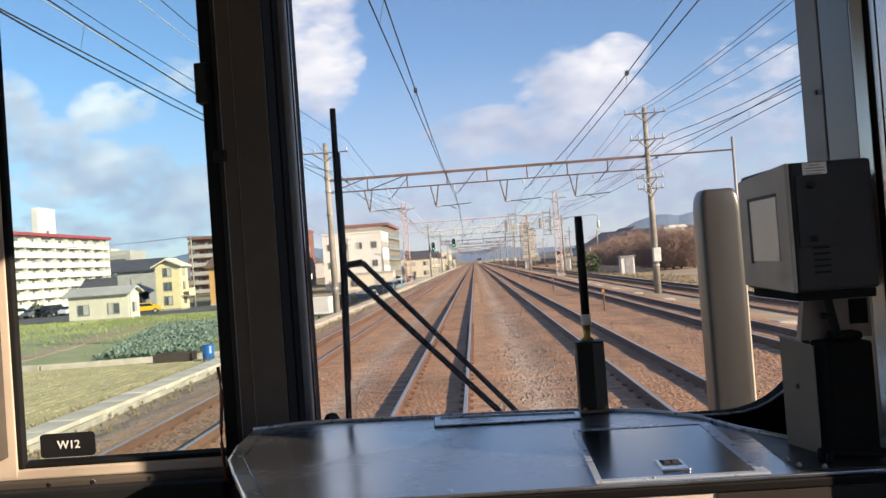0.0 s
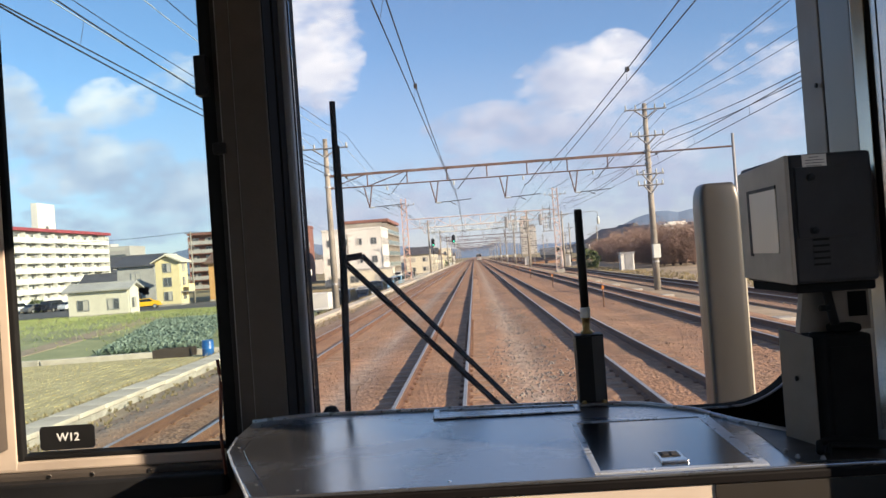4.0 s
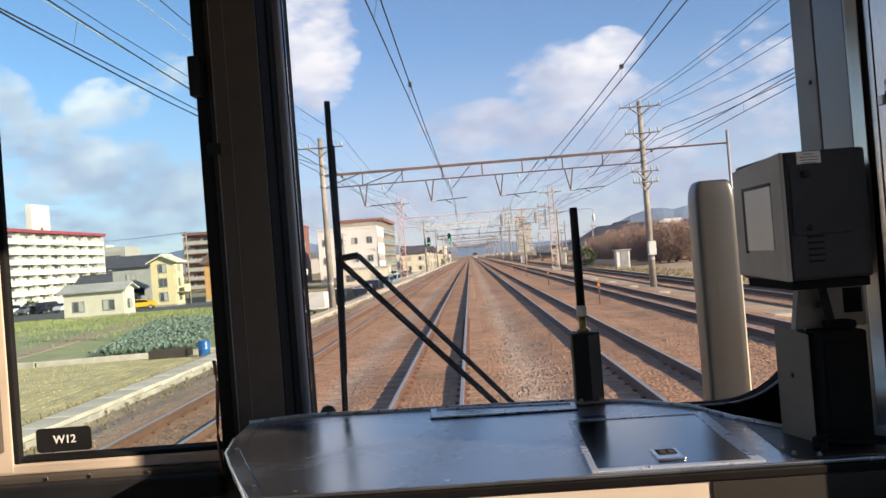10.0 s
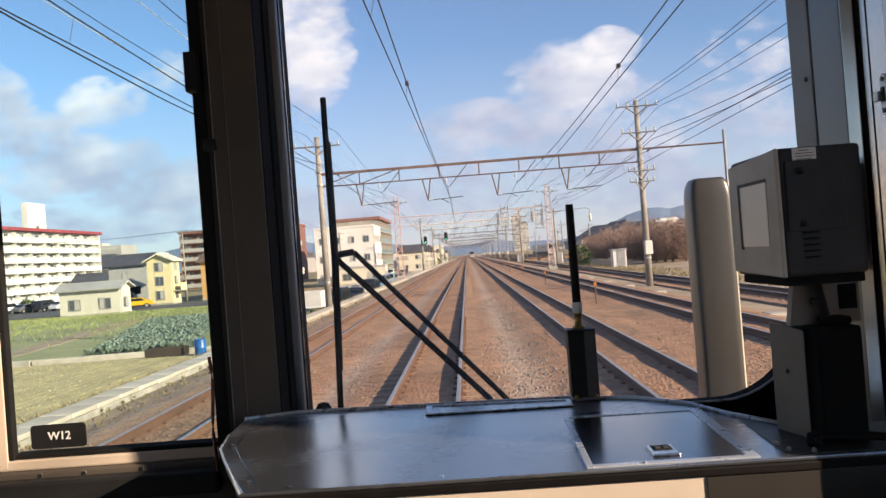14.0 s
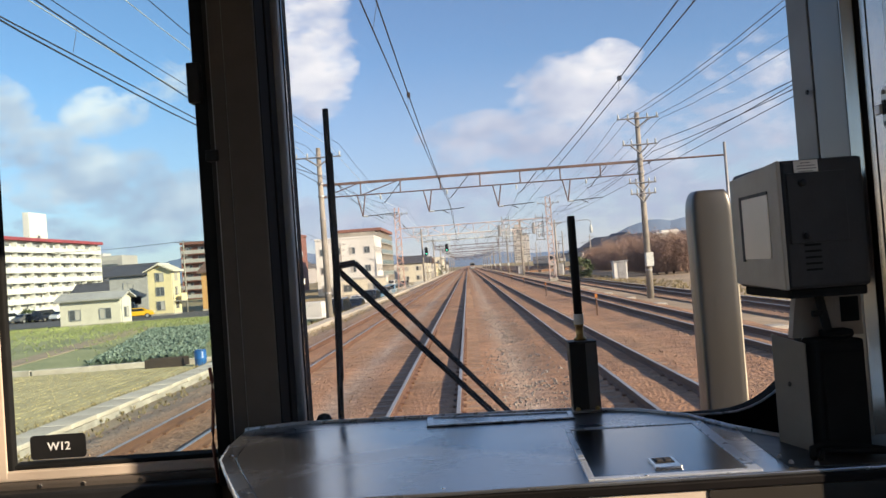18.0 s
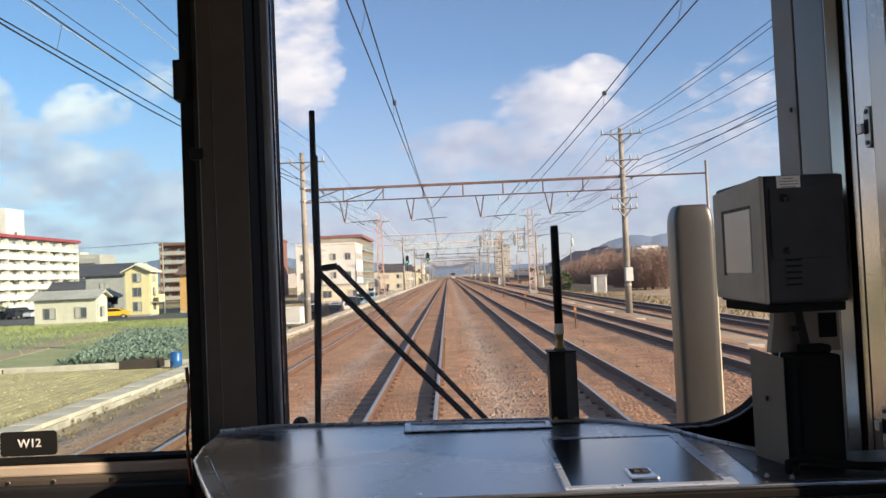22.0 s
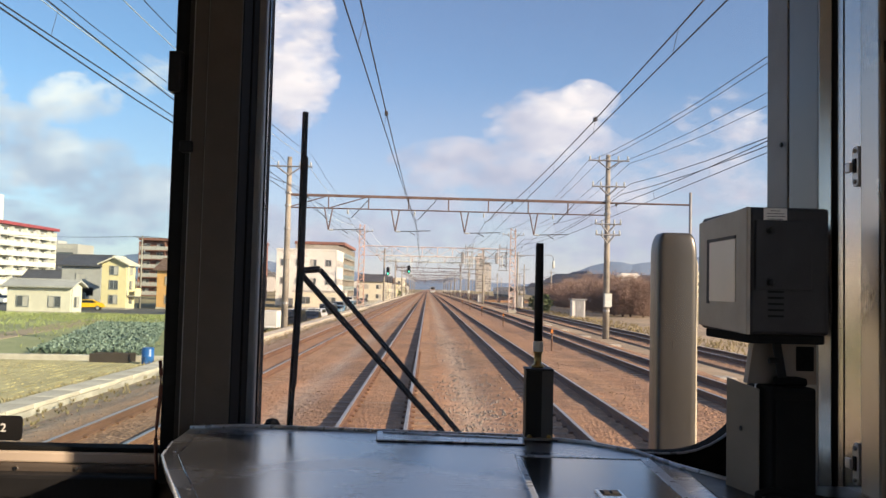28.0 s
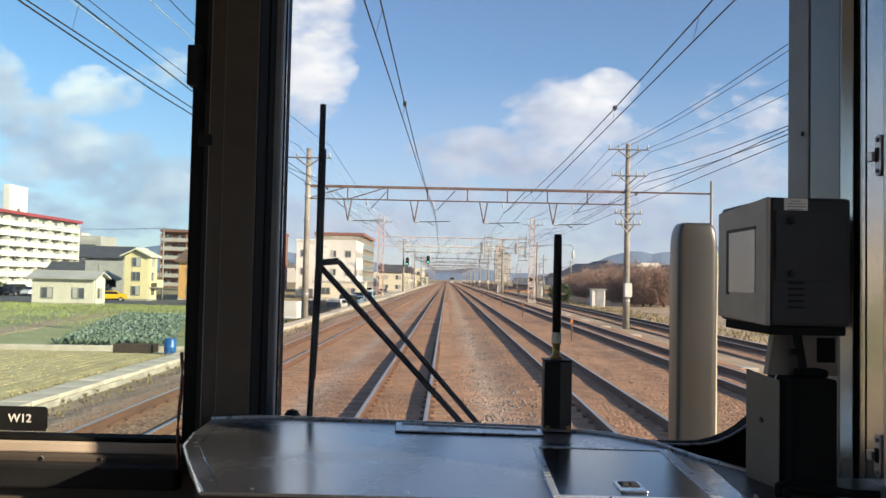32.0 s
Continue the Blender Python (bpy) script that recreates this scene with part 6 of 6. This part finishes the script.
def make_car(x, y, z, rz, paint, label, kind="saloon", group=""):
    """A parked car: body, cabin glass, lamps, wheels with rims."""
    c = empty("car", (x, y, z), label, "car", group, rz=rz)
    shapes = {"saloon": ((-2.2, 0.35), (-2.2, 0.8), (-1.5, 0.95), (-0.85, 1.4), (0.75, 1.42), (1.45, 0.98), (2.15, 0.85), (2.25, 0.4)),
              "van": ((-2.1, 0.35), (-2.15, 1.0), (-2.05, 1.75), (0.9, 1.78), (1.65, 1.1), (2.1, 0.95), (2.15, 0.4)),
              "truck": ((0.35, 0.35), (0.35, 1.75), (1.25, 1.78), (1.65, 1.1), (1.7, 0.4))}
    part("body", prism([(a, b) for a, b in shapes[kind]], -0.8, 0.8, 0.06, axis="y"), paint, c)
    if kind == "truck":
        part("load_bed", box(-1.7, 0.3, -0.8, 0.8, 0.6, 0.75, 0.02), paint, c)
        part("load_box", box(-1.68, 0.28, -0.78, 0.78, 0.75, 1.85, 0.03), WHITE, c)
        part("windscreen", prism([(1.28, 1.7), (1.62, 1.15), (1.66, 1.15), (1.32, 1.72)], -0.68, 0.68, axis="y"), CAR_GLASS, c)
        wheels = (-1.1, 1.1)
    else:
        lo, hi = (0.98, 1.33) if kind == "saloon" else (1.1, 1.65)
        a, b = (-0.95, 0.95) if kind == "saloon" else (-1.95, 0.95)
        for s in (-1, 1):
            part("side_glass", prism([(a - 0.2, lo), (b + 0.25, lo), (b - 0.25, hi), (a, hi)], s * 0.8, s * 0.815, axis="y"), CAR_GLASS, c)
        part("windscreen", prism([(b - 0.1, hi + 0.02), (b + 0.5, lo + 0.02), (b + 0.54, lo + 0.05), (b - 0.06, hi + 0.05)], -0.66, 0.66, axis="y"), CAR_GLASS, c)
        part("rear_glass", prism([(a - 0.6, lo + 0.04), (a - 0.1, hi), (a - 0.13, hi + 0.04), (a - 0.64, lo + 0.08)], -0.66, 0.66, axis="y"), CAR_GLASS, c)
        wheels = (-1.35, 1.35)
    front = 2.2 if kind != "truck" else 1.68
    for s in (-1, 1):
        part("headlight", box(front - 0.08, front + 0.03, s * 0.55 - 0.18, s * 0.55 + 0.18, 0.62, 0.78, 0.02), HEADLAMP, c)
        for wx in wheels:
            t = part("wheel", lathe(((0.22, -0.09), (0.31, -0.08), (0.32, 0.0), (0.31, 0.08), (0.22, 0.09)), 16), TYRE, c, at=Matrix.Translation((wx, s * 0.74, 0.32)) @ pose(0, 0, 0, 90), smooth=False)
            part("rim", lathe(((0.2, -0.1), (0.2, 0.1)), 12), ALU, t)
    return c


GROUND_CAR = FIELD + 0.22
for k, (paint, kind, label) in enumerate(((CAR_WHITE, "truck", "small white box truck parked by the line"), (CAR_DARK, "van", "dark blue van parked by the line"), (CAR_DARK, "saloon", "dark saloon car parked by the line"),
                                          (CAR_WHITE, "saloon", "white saloon car parked by the line"), (CAR_DARK, "van", "black people carrier parked by the line"), (CAR_BLUE, "saloon", "pale blue hatchback parked by the line"),
                                          (CAR_GREY, "van", "grey people carrier parked on rough ground"), (CAR_BLUE, "van", "light blue van parked on rough ground"))):
    make_car(-10.9 + 0.3 * (k % 3), 62 + k * 8.2, GROUND_CAR, 86 + 3 * (k % 3), paint, label, kind, "cars parked along the line")
make_car(-44, 108, FIELD + 0.1, 15, CAR_YELLOW, "bright yellow hatchback on the lane", "saloon")
for k in range(6):
    make_car(-62.5 - k * 2.7, 124.5 - k * 0.4, FIELD + 0.1, 75 + 10 * (k % 2), (CAR_WHITE, CAR_DARK, CAR_GREY)[k % 3], ("white", "dark", "grey")[k % 3] + " car in the flats' car park", ("saloon", "van")[k % 2], "cars at the flats")
make_car(-48, -70, FIELD, 0, CAR_RED, "red hatchback on a field track", "saloon")
for k in range(8):
    make_car(-14.5 - 2.6 * (k % 4), 196 - 6 * (k // 4), FIELD, 90, (CAR_DARK, CAR_GREY, CAR_WHITE)[k % 3], ("dark", "grey", "white")[k % 3] + " car in a marked bay", ("saloon", "van")[k % 2], "cars in the bays")


def make_fence(x0, y0, x1, y1, z, n, h=1.2, m=STEEL_WHITE, label="pale steel mesh fence"):
    f = empty("fence", (x0, y0, z), label, "fence")
    d = Vector((x1 - x0, y1 - y0, 0))
    for k in range(n + 1):
        p = d * (k / n)
        part("post", rod(p, p + Vector((0, 0, h)), 0.04, 0.04, 6), m, f)
    for zz in (0.25, 0.6, h - 0.05):
        part("rail", bars([((0, 0, zz), (d.x, d.y, zz))], 0.025), m, f)


make_fence(-9.7, 100, -9.7, 190, FIELD + 0.2, 36)
make_fence(-9.6, 232, -9.6, 330, FIELD + 0.2, 40, 1.0, CONC, "low concrete post fence before the houses")
make_fence(-9.6, 345, -9.6, 420, FIELD + 0.5, 30, 1.5, STEEL_WHITE, "pale mesh fence along the bank")



def make_utility_pole(x, y, h=10.5, transformer=False):
    p = empty("utility_pole", (x, y, FIELD - 0.2), "grey concrete utility pole with crossarms and insulators", "utility pole", "utility poles")
    part("shaft", rod((0, 0, 0), (0, 0, h), 0.17, 0.1, 10), CONC_POLE, p, smooth=True)
    for k, z in enumerate((h - 0.3, h - 1.3, h - 2.4)):
        part("crossarm", bars([((-0.9 + 0.2 * k, 0, z), (0.9 - 0.2 * k, 0, z))], 0.045), STEEL_GREY, p)
        for d in (-0.75 + 0.2 * k, 0.75 - 0.2 * k):
            part("insulator", insulator(bmesh.new(), (d, 0, z + 0.03), 0.22, 0.06), CERAMIC, p, smooth=True)
    if transformer:
        t = part("transformer", lathe(((0.25, 0), (0.3, 0.05), (0.3, 0.8), (0.22, 0.88)), 14), STEEL_GREY, p, "grey transformer can", at=(0.48, 0, h - 4.0), smooth=True)
        part("bushing", rod((0, 0, 0.88), (0, 0, 1.1), 0.05, 0.04, 8), CERAMIC, t)
    return Vector((x, y, FIELD - 0.2 + h - 0.1))


pole_tops = [make_utility_pole(*q) for q in ((-92, 122, 11, False), (-68, 116.5, 11, True), (-41.2, 119.5, 11, False), (-23, 114, 11, True), (-22.5, 150, 10, False), (-27, 186, 10, True))]
for a, b in zip(pole_tops, pole_tops[1:]):
    for d in (-0.6, 0.55):
        pts = [a.lerp(b, k / 8) + Vector((d, 0, -0.5 * (1 - (k / 4 - 1) ** 2))) for k in range(9)]
        single("power_cable", tube(pts, 0.018, 5), WIRE, "thin dark power cable between utility poles", "cable", "power cables")
# ---- right of the line, trees and distance ----
def tree_mesh(seed, h=7.0, twigs=900):
    """A leafless tree: tapered trunk with limbs, and a ragged crown of fine twigs."""
    rng = np.random.default_rng(seed)
    bm = bmesh.new()
    rod((0, 0, -0.3), (0.1, 0, h * 0.45), 0.16, 0.1, 7, bm)
    tips = []
    for k in range(9):
        a = k * 2.4 + rng.uniform(-0.4, 0.4)
        z = h * rng.uniform(0.2, 0.45)
        e = (math.cos(a) * h * rng.uniform(0.15, 0.34), math.sin(a) * h * rng.uniform(0.15, 0.34), z + h * rng.uniform(0.18, 0.5))
        rod((0.05, 0, z), e, 0.07, 0.025, 5, bm)
        tips.append(Vector(e))
    trunk = bpy.data.meshes.new("trunk")
    bm.to_mesh(trunk)
    bm.free()
    trunk.materials.append(BARK)
    verts, faces = [], []
    for k in range(twigs):
        t = tips[int(rng.integers(len(tips)))]
        p = t * float(rng.uniform(0.25, 1.05)) + Vector(rng.normal(0, h * 0.1, 3))
        if p.z < 0.4:
            p.z = 0.4 + abs(p.z)
        d = Vector(rng.normal(0, 1, 3))
        d.z = abs(d.z) + 0.3
        d = d.normalized() * h * float(rng.uniform(0.05, 0.14))
        s = d.cross(Vector(rng.normal(0, 1, 3))).normalized() * 0.009
        o = len(verts)
        verts += [tuple(p - s), tuple(p + s), tuple(p + d), tuple(p + d * 0.55 + s * 3)]
        faces += [(o, o + 1, o + 2), (o + 1, o + 3, o + 2)]
    return trunk, mesh_of("crown", verts, faces, TWIG)


def make_trees():
    kinds = [tree_mesh(s, 7.0, 9000) for s in (1, 2, 3)]
    rng = np.random.default_rng(11)
    spots = []
    for k in range(70):
        y = 98 + 95 * rng.random()
        spots.append((23 + 0.05 * (y - 98) + abs(rng.normal(0, 7)), y, rng.uniform(0.45, 0.85)))
    for k in range(14):
        spots.append((-13 - 6 * rng.random(), 400 + 160 * rng.random(), rng.uniform(0.4, 0.7)))
    for k, (x, y, s) in enumerate(spots):
        t = empty("bare_tree", (x, y, ground_z(x) - 0.1), "leafless brown tree in the trackside thicket", "tree", "trees of the thicket", rz=float(rng.uniform(0, 360)))
        t.scale = (s * 1.25, s * 1.25, s)
        a, b = kinds[k % 3]
        part("trunk", a, None, t)
        part("crown", b, None, t)


make_trees()


def make_bush(x, y, r, h, label, m=SHRUB, seed=0, z=None):
    rng = np.random.default_rng(seed)
    verts, faces = [], []
    for _ in range(700):
        d = rng.normal(0, 1, 3)
        d = d / np.linalg.norm(d) * rng.uniform(0.55, 1.0) ** 0.5
        p = np.array([d[0] * r, d[1] * r, h * 0.5 + d[2] * h * 0.5])
        u, v = rng.normal(0, 0.16, (2, 3))
        o = len(verts)
        verts += [tuple(p), tuple(p + u), tuple(p + u + v), tuple(p + v)]
        faces.append((o, o + 1, o + 2, o + 3))
    b = empty("bush", (x, y, ground_z(x) if z is None else z), label, "bush")
    part("stem", rod((0, 0, -0.2), (0, 0, h * 0.6), 0.08, 0.04, 6), BARK, b)
    part("foliage", mesh_of("foliage", verts, faces, m), None, b)


make_bush(16.5, 112, 1.6, 2.6, "dark evergreen bush at the thicket's edge", seed=1)
make_bush(-12, 405, 3.0, 5.0, "rounded evergreen tree in a garden", seed=2)
make_bush(-13.5, 372, 2.4, 3.5, "dark evergreen garden shrub by a fence", seed=3)
make_bush(-30, 104, 1.2, 1.6, "dark garden shrub before the houses", seed=4)
for k, (bx, by, br, bh) in enumerate(((-70, 128, 1.5, 2.0), (-84, 124, 1.7, 2.4), (-78.5, 125.5, 1.3, 1.8), (-63, 131, 1.6, 2.6), (-90, 139, 1.8, 2.8), (-97, 123, 1.5, 2.2))):
    make_bush(bx, by, br, bh, "clipped shrub before the flats", seed=5 + k)
blades("verge_weeds", 1500, lambda r: ((lambda x: (x, 14 + 120 * r.random() ** 1.4, ground_z(x)))(r.uniform(14.6, 19.5))), 0.28, GRASS_DRY, "dry weeds on the verge", "weeds", 6)

patch("side_path", [(14.6, -20), (15.0, -20), (15.0, 190), (14.6, 190)], -0.42, CONC, "low dusty concrete kerb path beside the siding", "path", thick=0.3)


def make_siding():
    """A rusty siding beyond the fourth track."""
    t = empty("siding_track", (12.7, 0, -0.12), "rusty siding beside the fourth track", "railway track")
    rail = rail_mesh(-20, 640)
    for d in (-0.5335, 0.5335):
        part("rail", rail, None, t, at=(d, 0, 0))
    me = bpy.data.meshes.new("sleeper")
    bm = box(-1.0, 1.0, -0.11, 0.11, -0.33, -0.15, 0.012, None, 1)
    bm.to_mesh(me)
    bm.free()
    me.materials.append(SLEEPER)
    for k in range(110):
        part("sleeper", me, None, t, at=pose(0, 14 + k * 0.68, 0, 0, 0, random.uniform(-0.5, 0.5)))
    part("siding_bed", box(-1.5, 1.5, -20, 640, -0.9, -0.175), BALLAST, t)


make_siding()


def make_hut(x, y, w, d, h, label, m=WHITE, z=-0.6):
    b = empty("equipment_hut", (x, y, z), label, "hut")
    part("wall", box(0, w, 0, d, -0.2, h, 0.03), m, b)
    part("roof", box(-0.15, w + 0.15, -0.15, d + 0.15, h, h + 0.15, 0.02), STEEL_GREY, b)
    part("door", box(w * 0.3, w * 0.3 + 0.9, -0.05, 0.0, 0, 1.9, 0.01), STEEL_GREY, b)


make_hut(17.3, 92, 1.5, 1.3, 1.9, "small white equipment hut by the service road")
make_hut(15.8, 140, 1.6, 1.6, 1.9, "white relay hut beside the line")
make_hut(11.2, 166, 1.0, 1.0, 1.6, "white equipment cabinet beside the line", z=-0.4)
make_hut(-46, -55, 5, 6, 2.6, "low white farm shed in the field", z=FIELD)
for k in range(7):
    s = empty("marker_slab", (9.6, 24 + k * 7.0, -0.32), "flat white concrete marker beside the track", "marker", "markers along the track")
    part("slab", box(-0.25, 0.25, -0.35, 0.35, 0, 0.12, 0.02), CONC, s)
for k in range(5):
    s = empty("stake", (5.9, 33 + k * 21.0, -0.2), "thin rusty trackside stake", "stake", "stakes")
    part("shaft", rod((0, 0, -0.1), (0, 0, 0.75), 0.03, 0.03, 6), RAIL_RUST, s)
    part("cap", box(-0.05, 0.05, -0.03, 0.03, 0.7, 0.85), ORANGE_BAND, s)


def far_block(x, y, w, d, h, storeys, label, m):
    """A distant block whose window bands can still be told apart."""
    b = empty("distant_building", (x, y, -1), label, "building")
    part("wall", box(-w / 2, w / 2, 0, d, 0, h, 0.1), m, b)
    part("roof", box(-w * 0.3, w * 0.3, d * 0.2, d * 0.7, h, h + h * 0.08), m, b)
    for s in range(storeys):
        z = h * (s + 0.35) / storeys
        for k in range(3):
            part("window", box(-w / 2 + w * (k + 0.12) / 3, -w / 2 + w * (k + 0.88) / 3, -0.15, 0.0, z, z + h * 0.45 / storeys), WINGLASS, b)


far_block(124, 1900, 22, 20, 84, 16, "grey tower block far down the line", TOWN)
far_block(146, 1950, 16, 20, 66, 12, "pale tower block far down the line", TOWN)
far_block(107, 420, 15, 14, 13, 5, "white block of flats beyond the thicket", WHITE)
far_block(165, 430, 22, 14, 15, 5, "white block of flats beyond the thicket", WHITE)
far_block(130, 360, 30, 14, 13, 4, "pale building beyond the thicket", CREAM)
far_block(-210, 420, 60, 20, 22, 6, "distant pale flats across the fields", TOWN)


def make_town():
    """Low roofs out to the horizon on both sides, as separate small houses."""
    rng = np.random.default_rng(21)
    w = box(-0.5, 0.5, -0.5, 0.5, 0, 1)
    wm = bpy.data.meshes.new("wall")
    w.to_mesh(wm)
    w.free()
    wm.materials.append(TOWN)
    r = prism([(-0.56, 0.98), (0, 1.45), (0.56, 0.98)], -0.56, 0.56, axis="y")
    rm = bpy.data.meshes.new("roof")
    r.to_mesh(rm)
    r.free()
    rm.materials.append(ROOF_GREY)
    for k in range(230):
        left = k % 5 < 3
        y = 260 + 1500 * rng.random() ** 1.3
        x = (-1 if left else 1) * (26 + (0.08 * y if left else 0.09 * y) + y * 0.62 * rng.random())
        if left and -95 < x < -10 and y < 420:
            x -= 120
        s = rng.uniform(7, 15)
        b = empty("town_house", (x, y, -1.6), "small far house in the town", "house", "far houses of the town", rz=float(rng.uniform(0, 90)))
        b.scale = (s, s * rng.uniform(0.7, 1.6), rng.uniform(4.5, 9.5))
        part("wall", wm, None, b)
        part("roof", rm, None, b)


make_town()


def make_hills():
    """Ridges on the horizon; distance haze is put into their blue colour."""
    for name, y, base, parts in (("far_hills", 4200, -40, ((-0.58, 0.2, 0.05), (-0.3, 0.16, 0.045), (-0.16, 0.12, 0.03), (0.24, 0.07, 0.042), (0.35, 0.15, 0.05), (0.6, 0.25, 0.05), (-1.0, 0.3, 0.05), (1.1, 0.4, 0.06))),):
        verts, faces = [], []
        n = 240
        for i in range(n):
            u = -1.6 + 3.2 * i / (n - 1)
            h = max([0.012] + [hh * math.exp(-((u - c) / w) ** 2) for c, w, hh in parts]) + 0.006 * noise.noise(Vector((u * 14, 1, 0))) + 0.003 * noise.noise(Vector((u * 45, 2, 0)))
            verts += [(u * y, y, base), (u * y, y + 120, max(0.008, h) * y)]
        faces = [(2 * i, 2 * i + 2, 2 * i + 3, 2 * i + 1) for i in range(n - 1)]
        tagged(part(name, mesh_of(name, verts, faces, HAZE_HILL), None), "hills on the horizon with haze painted in", "hills", kind="structure")


make_hills()


def make_train(name, x, y, label, cars=4):
    """A stainless commuter train that faces the camera."""
    t = empty(name, (x, y, 0), label, "train")
    part("front", prism([(-1.42, 0.95), (-1.42, 3.1), (-1.2, 3.55), (-0.6, 3.68), (0.6, 3.68), (1.2, 3.55), (1.42, 3.1), (1.42, 0.95)], 0, 0.6, 0.05, axis="y"), TRAIN_FACE, t, "grey moulded front")
    for x0, x1 in ((-1.2, -0.42), (-0.36, 0.36), (0.42, 1.2)):
        part("windscreen", box(x0, x1, -0.03, 0.02, 1.95, 3.35, 0.02), CAR_GLASS, t)
    part("band", box(-1.4, 1.4, -0.04, 0.0, 1.75, 1.85, 0.005), ORANGE_BAND, t)
    for s in (-1, 1):
        part("headlight", box(s * 0.9 - 0.22, s * 0.9 + 0.22, -0.06, 0.0, 1.36, 1.54, 0.03), HEADLAMP, t)
    part("skirt", box(-1.3, 1.3, -0.02, 0.4, 0.25, 0.9, 0.05), STEEL_WHITE, t)
    part("coupler", box(-0.2, 0.2, -0.4, 0.1, 0.75, 1.0, 0.03), DARK_STEEL, t)
    for c in range(cars):
        b = part("car_body", box(-1.42, 1.42, 0.65 + c * 20, 20.2 + c * 20, 0.95, 3.5, 0.08), TRAIN_BODY, t)
        for k in range(4):
            for s in (-1, 1):
                part("door", box(s * 1.425 - 0.01, s * 1.425 + 0.01, 2.5 + c * 20 + k * 4.7, 3.8 + c * 20 + k * 4.7, 1.1, 3.0), ALU, b)
                part("window", box(s * 1.425 - 0.015, s * 1.425 + 0.015, 4.3 + c * 20 + k * 4.7, 6.4 + c * 20 + k * 4.7, 1.95, 2.9), CAR_GLASS, b)
        part("underframe", box(-1.2, 1.2, 1.2 + c * 20, 19.6 + c * 20, 0.1, 0.95), DARK_STEEL, t)


make_train("oncoming_train", 3.85, 470, "oncoming stainless commuter train with dark windscreens")
make_train("parked_train", 28.4, 262, "stainless commuter train standing in the yard", 3)


def make_yard():
    """Sidings on the right beyond the thicket, with their concrete masts."""
    rail = rail_mesh(200, 760)
    for k in range(4):
        t = empty("yard_track", (16.6 + 3.95 * k, 0, 0.0), "rusty siding in the yard", "railway track", "sidings of the yard")
        for d in (-0.5335, 0.5335):
            part("rail", rail, None, t, at=(d, 0, -0.1))
        part("siding_bed", box(-1.6, 1.6, 200, 760, -0.9, -0.22), BALLAST, t)
    for k in range(15):
        x, y = (13.9, 22.4, 32.0)[k % 3], 118 + 23 * k + 40 * (k % 3 > 0)
        m = empty("yard_mast", (x, y, ground_z(x) - 0.2), "plain concrete mast beside the sidings", "mast", "masts of the yard")
        part("shaft", rod((0, 0, 0), (0, 0, 8.6 + 0.5 * (k % 2)), 0.16, 0.11, 10), CONC_POLE, m, smooth=True)
        part("crossarm", bars([((-1.0, -0.15, 8.0), (1.0, -0.15, 8.0)), ((-0.6, -0.15, 8.0), (0, -0.15, 7.5)), ((0.6, -0.15, 8.0), (0, -0.15, 7.5))], 0.045), STEEL_GREY, m)
        part("bracket", bars([((0, 0, 6.4), (-2.6, 0, 6.6)), ((0, 0, 7.2), (-2.4, 0, 6.6))], 0.04), STEEL_RUST, m)
        for d in (-0.9, 0.9):
            part("insulator", insulator(bmesh.new(), (d, -0.15, 8.03), 0.24, 0.06), CERAMIC, m, smooth=True)


make_yard()
